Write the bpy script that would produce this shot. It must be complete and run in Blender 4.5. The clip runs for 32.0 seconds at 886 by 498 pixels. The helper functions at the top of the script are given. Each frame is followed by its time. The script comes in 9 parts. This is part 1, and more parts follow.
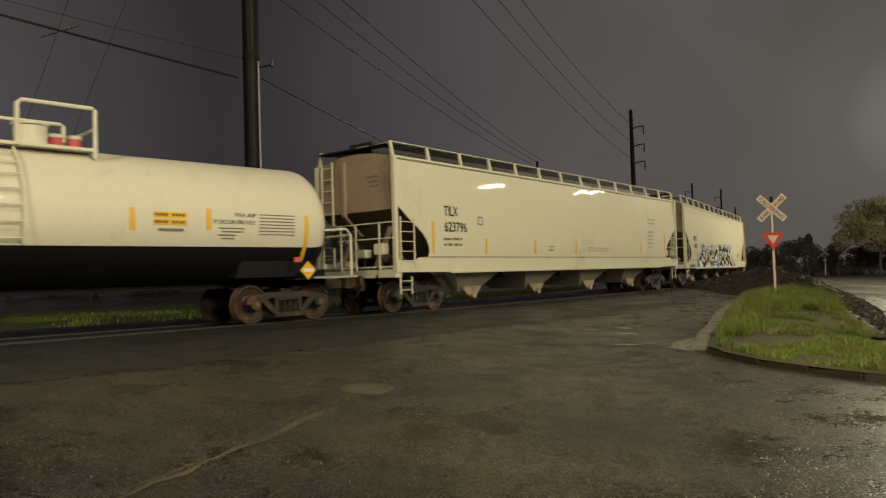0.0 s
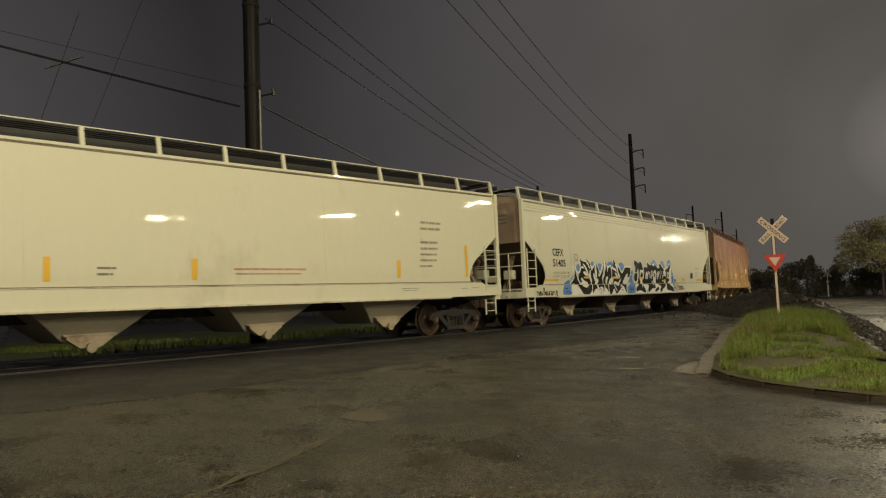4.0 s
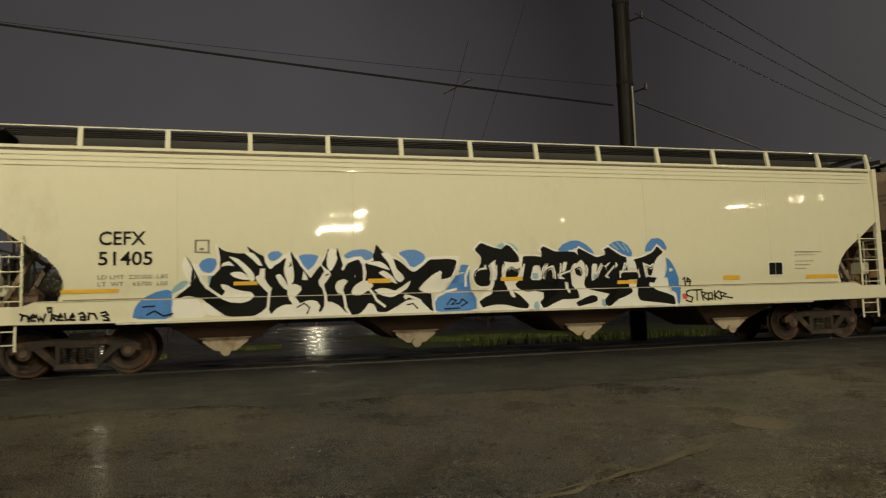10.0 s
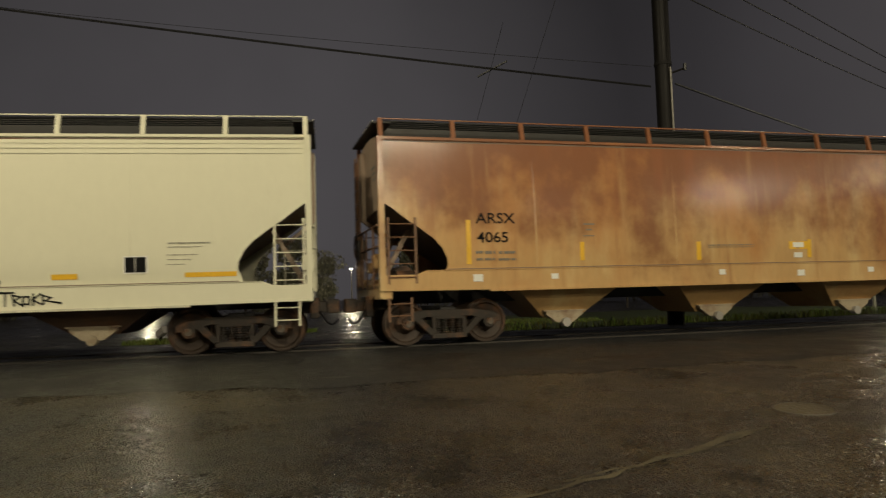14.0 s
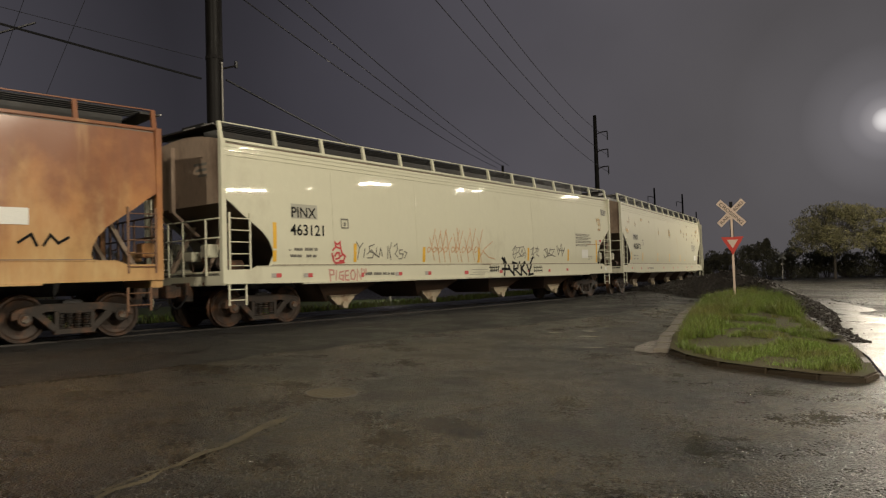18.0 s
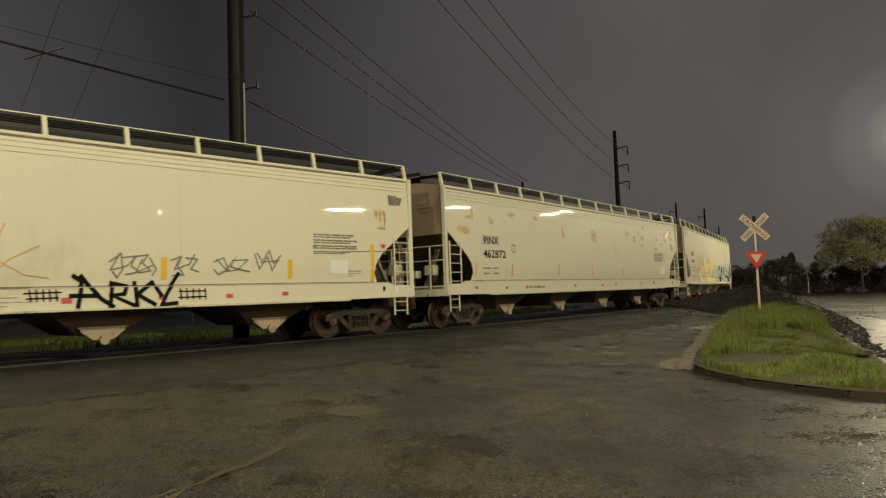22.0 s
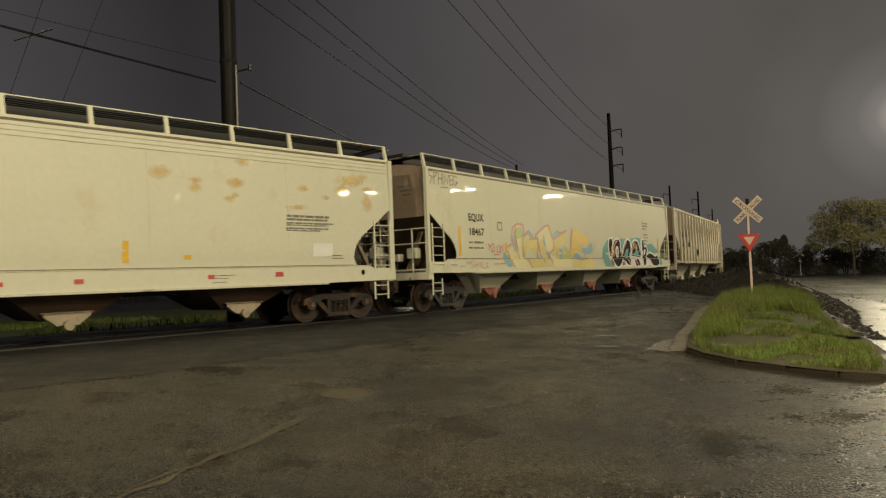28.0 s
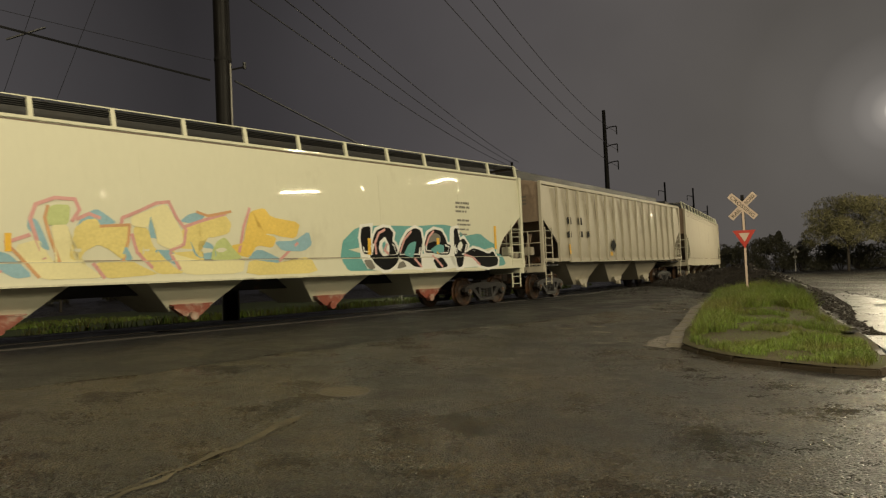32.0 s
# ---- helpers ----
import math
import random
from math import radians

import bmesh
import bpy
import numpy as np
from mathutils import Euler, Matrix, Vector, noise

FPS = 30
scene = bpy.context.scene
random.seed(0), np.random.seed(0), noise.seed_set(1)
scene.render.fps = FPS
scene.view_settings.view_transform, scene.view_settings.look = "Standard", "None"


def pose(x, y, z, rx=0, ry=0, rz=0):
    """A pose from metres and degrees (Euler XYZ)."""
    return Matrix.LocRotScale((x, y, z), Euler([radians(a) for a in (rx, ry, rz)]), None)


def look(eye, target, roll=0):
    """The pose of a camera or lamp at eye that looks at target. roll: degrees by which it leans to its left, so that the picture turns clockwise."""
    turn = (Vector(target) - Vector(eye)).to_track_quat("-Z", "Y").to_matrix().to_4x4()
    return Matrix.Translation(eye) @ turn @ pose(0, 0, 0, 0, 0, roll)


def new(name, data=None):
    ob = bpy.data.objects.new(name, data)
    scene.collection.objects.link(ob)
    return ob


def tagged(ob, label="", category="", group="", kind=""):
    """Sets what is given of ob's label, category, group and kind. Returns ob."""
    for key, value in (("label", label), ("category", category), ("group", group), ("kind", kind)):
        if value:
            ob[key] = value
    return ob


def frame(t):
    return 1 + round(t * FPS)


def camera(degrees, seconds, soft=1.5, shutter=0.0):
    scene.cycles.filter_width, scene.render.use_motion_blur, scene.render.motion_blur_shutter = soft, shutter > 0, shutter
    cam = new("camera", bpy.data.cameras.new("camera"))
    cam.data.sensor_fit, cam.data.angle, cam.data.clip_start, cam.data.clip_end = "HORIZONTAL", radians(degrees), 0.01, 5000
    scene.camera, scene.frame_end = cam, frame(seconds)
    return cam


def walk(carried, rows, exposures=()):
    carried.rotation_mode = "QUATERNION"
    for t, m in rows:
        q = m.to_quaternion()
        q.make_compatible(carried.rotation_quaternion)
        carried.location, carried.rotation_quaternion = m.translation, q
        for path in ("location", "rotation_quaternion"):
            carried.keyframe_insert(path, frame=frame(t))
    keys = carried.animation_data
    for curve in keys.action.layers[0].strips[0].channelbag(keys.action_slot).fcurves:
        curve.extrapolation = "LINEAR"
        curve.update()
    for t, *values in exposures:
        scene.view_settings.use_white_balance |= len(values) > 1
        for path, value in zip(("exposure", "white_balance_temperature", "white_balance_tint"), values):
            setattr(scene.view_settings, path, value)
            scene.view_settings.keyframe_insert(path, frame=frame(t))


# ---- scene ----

# ---------------------------------------------------------------- camera and its walk
EYE_Z = 0.99          # above the top of the rails, which is z = 0
cam = camera(63.0, 32.0, soft=1.25, shutter=0.35)


def aim(yaw, pitch, roll):
    return pose(0, 0, EYE_Z, 0, 0, -yaw) @ pose(0, 0, 0, 90 + pitch) @ pose(0, 0, 0, 0, 0, roll)


# seconds, yaw to the right, pitch, roll
PATH = [
        (0,-1.91,2.12,-1.76), (0.5,-0.28,2.44,-1.67), (1,-0.31,3.31,-1.79), (1.5,-0.48,3.61,-2.00), (2,-0.94,3.51,-2.17), (2.5,-1.13,3.48,-2.28), (3,-1.08,3.63,-2.31), (3.5,-1.44,3.89,-2.29),
        (4,-1.96,4.13,-2.35), (4.5,-2.85,4.38,-2.41), (6.5,-12.30,4.81,-2.82), (7,-15.20,4.98,-2.90), (7.5,-18.02,5.10,-2.75), (8,-21.16,5.10,-2.42), (8.5,-24.64,5.15,-2.40), (9,-27.71,5.14,-2.25),
        (9.5,-29.84,5.15,-2.02), (10,-31.33,4.97,-1.85), (10.5,-32.34,4.84,-1.73), (11,-32.98,4.73,-1.63), (11.5,-33.50,4.64,-1.56), (12,-34.05,4.64,-1.50), (12.5,-34.40,4.52,-1.64), (13,-34.72,4.34,-1.72),
        (13.5,-34.88,4.04,-1.65), (14,-34.12,3.81,-1.76), (14.5,-30.56,3.28,-1.70), (15,-24.90,2.77,-2.00), (15.5,-18.38,2.35,-1.85), (17.5,-0.11,2.02,-1.77), (18,0.81,2.32,-1.77), (18.5,0.59,2.84,-1.70),
        (19,0.39,3.42,-1.76), (19.5,-0.06,3.50,-1.78), (20,-0.35,3.27,-1.99), (20.5,-0.48,3.32,-2.16), (21,-0.53,3.49,-2.17), (21.5,-0.58,3.58,-2.16), (22,-0.76,3.71,-2.12), (22.5,-0.80,3.55,-2.11),
        (23,-0.71,3.45,-2.10), (23.5,-0.82,3.38,-2.14), (24,-0.86,3.42,-2.15), (24.5,-0.87,3.43,-2.10), (25,-0.73,3.22,-2.10), (25.5,-0.61,2.88,-2.09), (27.5,-0.41,2.57,-2.17), (28,-0.33,2.35,-2.24),
        (28.5,-0.30,2.30,-2.21), (29,-0.05,2.80,-2.29), (29.5,-0.18,3.14,-2.31), (30,0.01,3.29,-2.39), (30.5,0.01,3.00,-2.36), (31,0.07,2.65,-2.43), (31.5,0.18,2.00,-2.43), (32,-0.01,2.16,-2.54),]
EXPOSURES = [(0, -0.12, 6500, 10), (2, -0.14, 6500, 10), (4, -0.20, 6500, 10), (7, -0.34, 6500, 10), (9, -0.36, 6500, 10), (13, -0.36, 6500, 10), (15, -0.46, 6200, 14), (16.5, -0.34, 6000, 18), (18, -0.18, 5850, 18), (19.5, -0.15, 6500, 10), (25, -0.18, 6500, 10), (32, -0.11, 6500, 10)]
walk(cam, [(t, aim(a, b, c)) for t, a, b, c in PATH], EXPOSURES)

# ---------------------------------------------------------------- world and lights
world = bpy.data.worlds.new("night_sky")
scene.world = world
world.use_nodes = True
wn, wl = world.node_tree.nodes, world.node_tree.links
wn.clear()
w_out, w_bg = wn.new("ShaderNodeOutputWorld"), wn.new("ShaderNodeBackground")
w_tc, w_sep, w_ramp = wn.new("ShaderNodeTexCoord"), wn.new("ShaderNodeSeparateXYZ"), wn.new("ShaderNodeValToRGB")
w_noise, w_mix, w_dot, w_glow = wn.new("ShaderNodeTexNoise"), wn.new("ShaderNodeMix"), wn.new("ShaderNodeVectorMath"), wn.new("ShaderNodeValToRGB")
w_add = wn.new("ShaderNodeMix")
w_noise.inputs["Scale"].default_value, w_noise.inputs["Detail"].default_value = 2.6, 4.0
w_ramp.color_ramp.elements[0].position, w_ramp.color_ramp.elements[0].color = 0.0, (0.0075, 0.0069, 0.0074, 1)
w_ramp.color_ramp.elements[1].position, w_ramp.color_ramp.elements[1].color = 0.50, (0.0028, 0.0026, 0.0030, 1)
w_e = w_ramp.color_ramp.elements.new(0.25)
w_e.color = (0.0050, 0.0046, 0.0051, 1)
# the glow of the town in the low cloud, towards the street lamp
w_dot.operation = "DOT_PRODUCT"
w_dot.inputs[1].default_value = (0.527, 0.836, 0.16)
w_glow.color_ramp.interpolation = "B_SPLINE"
w_glow.color_ramp.elements[0].position, w_glow.color_ramp.elements[0].color = 0.40, (0, 0, 0, 1)
w_glow.color_ramp.elements[1].position, w_glow.color_ramp.elements[1].color = 1.0, (0.094, 0.085, 0.072, 1)
for pos, val in ((0.56, (0.0025, 0.0023, 0.0025, 1)), (0.70, (0.015, 0.0137, 0.0147, 1)), (0.80, (0.058, 0.0530, 0.0550, 1)), (0.90, (0.090, 0.0818, 0.0800, 1)), (0.96, (0.100, 0.0905, 0.0840, 1))):
    w_e2 = w_glow.color_ramp.elements.new(pos)
    w_e2.color = val
w_mix.data_type, w_mix.blend_type = "RGBA", "MULTIPLY"
w_mix.inputs["Factor"].default_value = 0.45
w_add.data_type, w_add.blend_type = "RGBA", "ADD"
w_add.inputs["Factor"].default_value = 1.0
wl.new(w_tc.outputs["Generated"], w_sep.inputs[0])
wl.new(w_sep.outputs["Z"], w_ramp.inputs[0])
wl.new(w_tc.outputs["Generated"], w_noise.inputs["Vector"])
wl.new(w_tc.outputs["Generated"], w_dot.inputs[0])
wl.new(w_dot.outputs["Value"], w_glow.inputs[0])
wl.new(w_ramp.outputs[0], w_add.inputs[6])
wl.new(w_glow.outputs[0], w_add.inputs[7])
# and the weaker glow over the lit yards to the west
w_dot2, w_glow2, w_add2 = wn.new("ShaderNodeVectorMath"), wn.new("ShaderNodeValToRGB"), wn.new("ShaderNodeMix")
w_dot2.operation = "DOT_PRODUCT"
w_dot2.inputs[1].default_value = (-0.74, 0.64, 0.20)
w_glow2.color_ramp.interpolation = "B_SPLINE"
w_glow2.color_ramp.elements[0].position, w_glow2.color_ramp.elements[0].color = 0.87, (0, 0, 0, 1)
w_glow2.color_ramp.elements[1].position, w_glow2.color_ramp.elements[1].color = 1.0, (0.105, 0.097, 0.099, 1)
w_add2.data_type, w_add2.blend_type = "RGBA", "ADD"
w_add2.inputs["Factor"].default_value = 1.0
wl.new(w_tc.outputs["Generated"], w_dot2.inputs[0])
wl.new(w_dot2.outputs["Value"], w_glow2.inputs[0])
wl.new(w_add.outputs[2], w_add2.inputs[6])
wl.new(w_glow2.outputs[0], w_add2.inputs[7])
# the mist close round the lamp at the street's end
w_dot3, w_near, w_glow3, w_add3 = wn.new("ShaderNodeVectorMath"), wn.new("ShaderNodeMapRange"), wn.new("ShaderNodeValToRGB"), wn.new("ShaderNodeMix")
w_dot3.operation = "DOT_PRODUCT"
w_dot3.inputs[1].default_value = (0.5331, 0.8291, 0.1685)
w_near.inputs["From Min"].default_value, w_near.inputs["From Max"].default_value = 0.985, 1.0
w_glow3.color_ramp.elements[0].position, w_glow3.color_ramp.elements[0].color = 0.0, (0, 0, 0, 1)
w_glow3.color_ramp.elements[1].position, w_glow3.color_ramp.elements[1].color = 1.0, (0.9, 0.84, 0.70, 1)
for pos, val in ((0.72, (0.018, 0.017, 0.0165, 1)), (0.92, (0.062, 0.058, 0.054, 1)), (0.972, (0.125, 0.116, 0.107, 1)), (0.992, (0.24, 0.22, 0.195, 1))):
    w_glow3.color_ramp.elements.new(pos).color = val
w_add3.data_type, w_add3.blend_type = "RGBA", "ADD"
w_add3.inputs["Factor"].default_value = 1.0
wl.new(w_tc.outputs["Generated"], w_dot3.inputs[0])
wl.new(w_dot3.outputs["Value"], w_near.inputs["Value"])
wl.new(w_near.outputs[0], w_glow3.inputs[0])
wl.new(w_add2.outputs[2], w_add3.inputs[6])
wl.new(w_glow3.outputs[0], w_add3.inputs[7])
wl.new(w_add3.outputs[2], w_mix.inputs[6])
wl.new(w_noise.outputs["Fac"], w_mix.inputs[7])
wl.new(w_mix.outputs[2], w_bg.inputs[0])
wl.new(w_bg.outputs[0], w_out.inputs[0])
w_bg.inputs[1].default_value = 1.25


def lamp(name, x, y, z, target, power, sx, sy, colour):
    data = bpy.data.lights.new(name, "AREA")
    data.shape, data.size, data.size_y = "RECTANGLE", sx, sy
    data.energy, data.color = power, colour
    ob = new(name, data)
    ob.matrix_world = look((x, y, z), target)
    return ob


WARM = (1.0, 0.875, 0.59)
# street and yard lamps on the camera's side of the track
for lx, ly, lz, lw, lh, power in (
        (7.9, 0.3, 7.9, 0.12, 0.12, 380), (8.7, -0.6, 7.9, 0.12, 0.12, 380), (16.6, -5.6, 9.2, 0.14, 0.12, 260), (18.0, -7.0, 9.2, 0.14, 0.12, 260), (19.4, -8.4, 9.2, 0.14, 0.12, 260),
        (25.8, -12.6, 10.5, 0.2, 0.16, 420), (27.6, -14.6, 10.5, 0.2, 0.16, 420),
        (37.0, 16.0, 11.6, 2.4, 0.22, 760), (41.0, 28.0, 13.4, 2.6, 0.25, 640),
        (38.6, 21.0, 12.2, 0.28, 0.6, 75), (33.0, 3.0, 11.0, 0.3, 0.6, 80),
        (44.0, 38.0, 13.0, 2.2, 0.25, 420), (47.0, 50.0, 12.5, 2.6, 0.3, 480), (52.0, 66.0, 13.0, 3.0, 0.3, 560)):
    lamp("yard_lamp_light", lx, ly, lz, (-6, 17, 1.5), power, lw, lh, WARM)
# three unseen tall lamps: over the street, lot, and west short of the crossing
# added to give the cars their steep light
lamp("unseen_lamp_light", 9.0, -8.0, 17.0, (-6.0, 17.0, 2.0), 2500, 0.5, 0.3, WARM)
lamp("unseen_lamp_light", 22.0, -4.0, 20.0, (4.0, 26.0, 2.0), 4300, 0.5, 0.3, WARM)
lamp("unseen_lamp_light", -12.0, -6.0, 15.0, (-13.0, 12.0, 2.4), 2500, 0.3, 0.2, WARM)

# ---------------------------------------------------------------- materials
def mat(name, colour, rough=0.6, metal=0.0, spread=0.25, scale=3.0, stain=None, stain_amount=0.0, bump=0.0, bump_scale=60.0, coat=0.0, wet=0.0, streak=0.0, spec=0.5):
    """A painted or bare surface: colour varied at two scales, stains of their own colour, fine relief."""
    m = bpy.data.materials.new(name)
    m.use_nodes = True
    n, l = m.node_tree.nodes, m.node_tree.links
    b = n["Principled BSDF"]
    tc = n.new("ShaderNodeTexCoord")
    big, small = n.new("ShaderNodeTexNoise"), n.new("ShaderNodeTexNoise")
    big.inputs["Scale"].default_value, big.inputs["Detail"].default_value = scale * 0.25, 5.0
    small.inputs["Scale"].default_value, small.inputs["Detail"].default_value = scale * 6.0, 6.0
    mp = n.new("ShaderNodeMapping")
    l.new(tc.outputs["Object"], mp.inputs[0])
    if streak:
        mp.inputs["Scale"].default_value = (1.0, 1.0, 1.0 / streak)
    l.new(mp.outputs[0], big.inputs["Vector"])
    l.new(mp.outputs[0], small.inputs["Vector"])
    add = n.new("ShaderNodeMath")
    add.operation = "ADD"
    l.new(big.outputs["Fac"], add.inputs[0])
    l.new(small.outputs["Fac"], add.inputs[1])
    mr = n.new("ShaderNodeMapRange")
    mr.inputs["From Min"].default_value, mr.inputs["From Max"].default_value = 0.6, 1.4
    mr.inputs["To Min"].default_value, mr.inputs["To Max"].default_value = 1.0 - spread, 1.0 + spread
    l.new(add.outputs[0], mr.inputs["Value"])
    hsv = n.new("ShaderNodeHueSaturation")
    hsv.inputs["Color"].default_value = (*colour, 1)
    l.new(mr.outputs[0], hsv.inputs["Value"])
    last = hsv.outputs[0]
    if stain:
        sn, ramp, mix = n.new("ShaderNodeTexNoise"), n.new("ShaderNodeMapRange"), n.new("ShaderNodeMix")
        sn.inputs["Scale"].default_value, sn.inputs["Detail"].default_value = scale * 0.4, 8.0
        sn.inputs["Roughness"].default_value = 0.65
        mp2 = n.new("ShaderNodeMapping")
        mp2.inputs["Location"].default_value = (3.7, 1.9, 0.4)
        if streak:
            mp2.inputs["Scale"].default_value = (1.0, 1.0, 1.0 / streak)
        l.new(tc.outputs["Object"], mp2.inputs[0])
        l.new(mp2.outputs[0], sn.inputs["Vector"])
        ramp.inputs["From Min"].default_value, ramp.inputs["From Max"].default_value = 0.62 - 0.3 * stain_amount, 0.82 - 0.3 * stain_amount
        l.new(sn.outputs["Fac"], ramp.inputs["Value"])
        mix.data_type = "RGBA"
        mix.inputs[7].default_value = (*stain, 1)
        l.new(ramp.outputs[0], mix.inputs["Factor"])
        l.new(last, mix.inputs[6])
        last = mix.outputs[2]
    l.new(last, b.inputs["Base Color"])
    b.inputs["Metallic"].default_value = metal
    b.inputs["Coat Weight"].default_value = coat
    b.inputs["Coat Roughness"].default_value = 0.035
    b.inputs["Specular IOR Level"].default_value = spec
    rr = n.new("ShaderNodeMapRange")
    rr.inputs["From Min"].default_value, rr.inputs["From Max"].default_value = 0.7, 1.3
    rr.inputs["To Min"].default_value, rr.inputs["To Max"].default_value = max(0.02, rough - 0.12 - wet), min(1, rough + 0.12)
    l.new(add.outputs[0], rr.inputs["Value"])
    l.new(rr.outputs[0], b.inputs["Roughness"])
    if bump:
        bn, bp = n.new("ShaderNodeTexNoise"), n.new("ShaderNodeBump")
        bn.inputs["Scale"].default_value, bn.inputs["Detail"].default_value = bump_scale, 4.0
        l.new(tc.outputs["Object"], bn.inputs["Vector"])
        l.new(bn.outputs["Fac"], bp.inputs["Height"])
        bp.inputs["Strength"].default_value, bp.inputs["Distance"].default_value = bump, 0.02
        l.new(bp.outputs[0], b.inputs["Normal"])
    return m


def glow(name, colour, strength):
    m = bpy.data.materials.new(name)
    m.use_nodes = True
    b = m.node_tree.nodes["Principled BSDF"]
    b.inputs["Base Color"].default_value = (*colour, 1)
    b.inputs["Emission Color"].default_value = (*colour, 1)
    b.inputs["Emission Strength"].default_value = strength
    return m


def rusted_paint():
    """Old tan paint with rust that runs down from the roof, in tall streaks and clouds."""
    m = mat("rusted_orange_paint", (0.48, 0.30, 0.125), 0.58, 0, 0.10, 2.2, coat=0.3, streak=3.0, spec=0.25, bump=0.75, bump_scale=2.4)
    n, l = m.node_tree.nodes, m.node_tree.links
    b = n["Principled BSDF"]
    last = b.inputs["Base Color"].links[0].from_socket
    tc, sep = n.new("ShaderNodeTexCoord"), n.new("ShaderNodeSeparateXYZ")
    l.new(tc.outputs["Object"], sep.inputs[0])

    def layer(last, scale, place, sx, sz, lean, low, high, most, colour, detail=7.0):
        mp, no, ad, mr, mix = (n.new("ShaderNode" + k) for k in ("Mapping", "TexNoise", "Math", "MapRange", "Mix"))
        mp.inputs["Location"].default_value, mp.inputs["Scale"].default_value = place, (sx, 1.0, sz)
        no.inputs["Scale"].default_value, no.inputs["Detail"].default_value, no.inputs["Roughness"].default_value = scale, detail, 0.6
        ad.operation = "MULTIPLY_ADD"
        ad.inputs[1].default_value = lean
        mr.inputs["From Min"].default_value, mr.inputs["From Max"].default_value, mr.inputs["To Max"].default_value = low, high, most
        mr.interpolation_type = "SMOOTHSTEP"
        mix.data_type = "RGBA"
        mix.inputs[7].default_value = (*colour, 1)
        l.new(tc.outputs["Object"], mp.inputs[0])
        l.new(mp.outputs[0], no.inputs["Vector"])
        l.new(sep.outputs["Z"], ad.inputs[0])
        l.new(no.outputs["Fac"], ad.inputs[2])
        l.new(ad.outputs[0], mr.inputs["Value"])
        l.new(mr.outputs[0], mix.inputs["Factor"])
        l.new(last, mix.inputs[6])
        return mix.outputs[2]

    last = layer(last, 1.0, (1.3, 0, 0), 1.0, 0.25, 0.0, 0.50, 0.72, 0.75, (0.62, 0.475, 0.235))
    last = layer(last, 1.0, (7.3, 0, 2.1), 0.8, 0.30, 0.12, 0.60, 0.98, 0.85, (0.40, 0.165, 0.050))
    last = layer(last, 1.1, (3.1, 0, 5.2), 0.7, 0.55, 0.12, 0.70, 0.98, 0.85, (0.18, 0.064, 0.028))
    last = layer(last, 1.2, (5.5, 0, 3.3), 1.2, 0.10, -0.02, 0.50, 0.70, 0.60, (0.58, 0.37, 0.155))
    last = layer(last, 1.6, (2.2, 0, 8.1), 1.4, 0.12, 0.03, 0.62, 0.80, 0.55, (0.26, 0.095, 0.036))
    last = layer(last, 0.9, (9.4, 0, 0.7), 0.6, 0.9, -0.05, 0.50, 0.66, 0.45, (0.42, 0.19, 0.065))
    last = layer(last, 3.0, (0.4, 0, 1.2), 1.0, 0.30, 0.04, 0.68, 0.90, 0.45, (0.22, 0.085, 0.040), 4.0)
    l.new(last, b.inputs["Base Color"])
    b.inputs["Coat Weight"].default_value, b.inputs["Coat Roughness"].default_value = 0.7, 0.2
    return m


def soft_spot(name, colour, core):
    """Rust that bleeds through paint: dense in the middle, ragged and fading at its edge."""
    m = mat(name, colour, 0.6, 0, 0.15, 7.0, core, 0.35, coat=0.2)
    n, l = m.node_tree.nodes, m.node_tree.links
    b = n["Principled BSDF"]
    tc, sub, scl, dot, sq, no, ad, mr = (n.new("ShaderNode" + k) for k in ("TexCoord", "VectorMath", "VectorMath", "VectorMath", "Math", "TexNoise", "Math", "MapRange"))
    sub.operation, scl.operation, dot.operation, sq.operation, ad.operation = "SUBTRACT", "MULTIPLY", "LENGTH", "MULTIPLY", "MULTIPLY_ADD"
    sub.inputs[1].default_value, scl.inputs[1].default_value = (0.5, 0.5, 0.5), (2.0, 0.0, 2.0)
    no.inputs["Scale"].default_value, no.inputs["Detail"].default_value, no.inputs["Roughness"].default_value = 5.0, 6.0, 0.65
    l.new(tc.outputs["Generated"], sub.inputs[0])
    l.new(sub.outputs[0], scl.inputs[0])
    l.new(scl.outputs[0], dot.inputs[0])
    l.new(tc.outputs["Object"], no.inputs["Vector"])
    l.new(no.outputs["Fac"], ad.inputs[0])
    ad.inputs[1].default_value = -1.3
    l.new(dot.outputs["Value"], ad.inputs[2])
    mr.inputs["From Min"].default_value, mr.inputs["From Max"].default_value = 0.30, -0.55
    mr.inputs["To Max"].default_value = 0.55
    l.new(ad.outputs[0], mr.inputs["Value"])
    l.new(mr.outputs[0], b.inputs["Alpha"])
    return m


RUST = (0.15, 0.068, 0.030)
CREAM = mat("cream_paint", (0.63, 0.615, 0.475), 0.60, 0, 0.03, 1.2, (0.46, 0.43, 0.32), 0.08, 0.40, 2.4, coat=0.45, streak=2, spec=0.25)
CREAM_TANK = mat("tank_paint", (0.64, 0.61, 0.50), 0.60, 0, 0.05, 1.5, (0.46, 0.42, 0.31), 0.06, coat=0.2, streak=2, spec=0.25)
CREAM_RUSTY = mat("rust_spotted_paint", (0.59, 0.575, 0.455), 0.60, 0, 0.06, 1.4, (0.48, 0.38, 0.22), 0.06, 0.40, 2.4, coat=0.4, spec=0.25)
GREY_PAINT = mat("grey_paint", (0.44, 0.40, 0.315), 0.62, 0, 0.08, 2.0, (0.28, 0.25, 0.20), 0.14, 0.02, 2.0, coat=0.15, streak=2, spec=0.25)
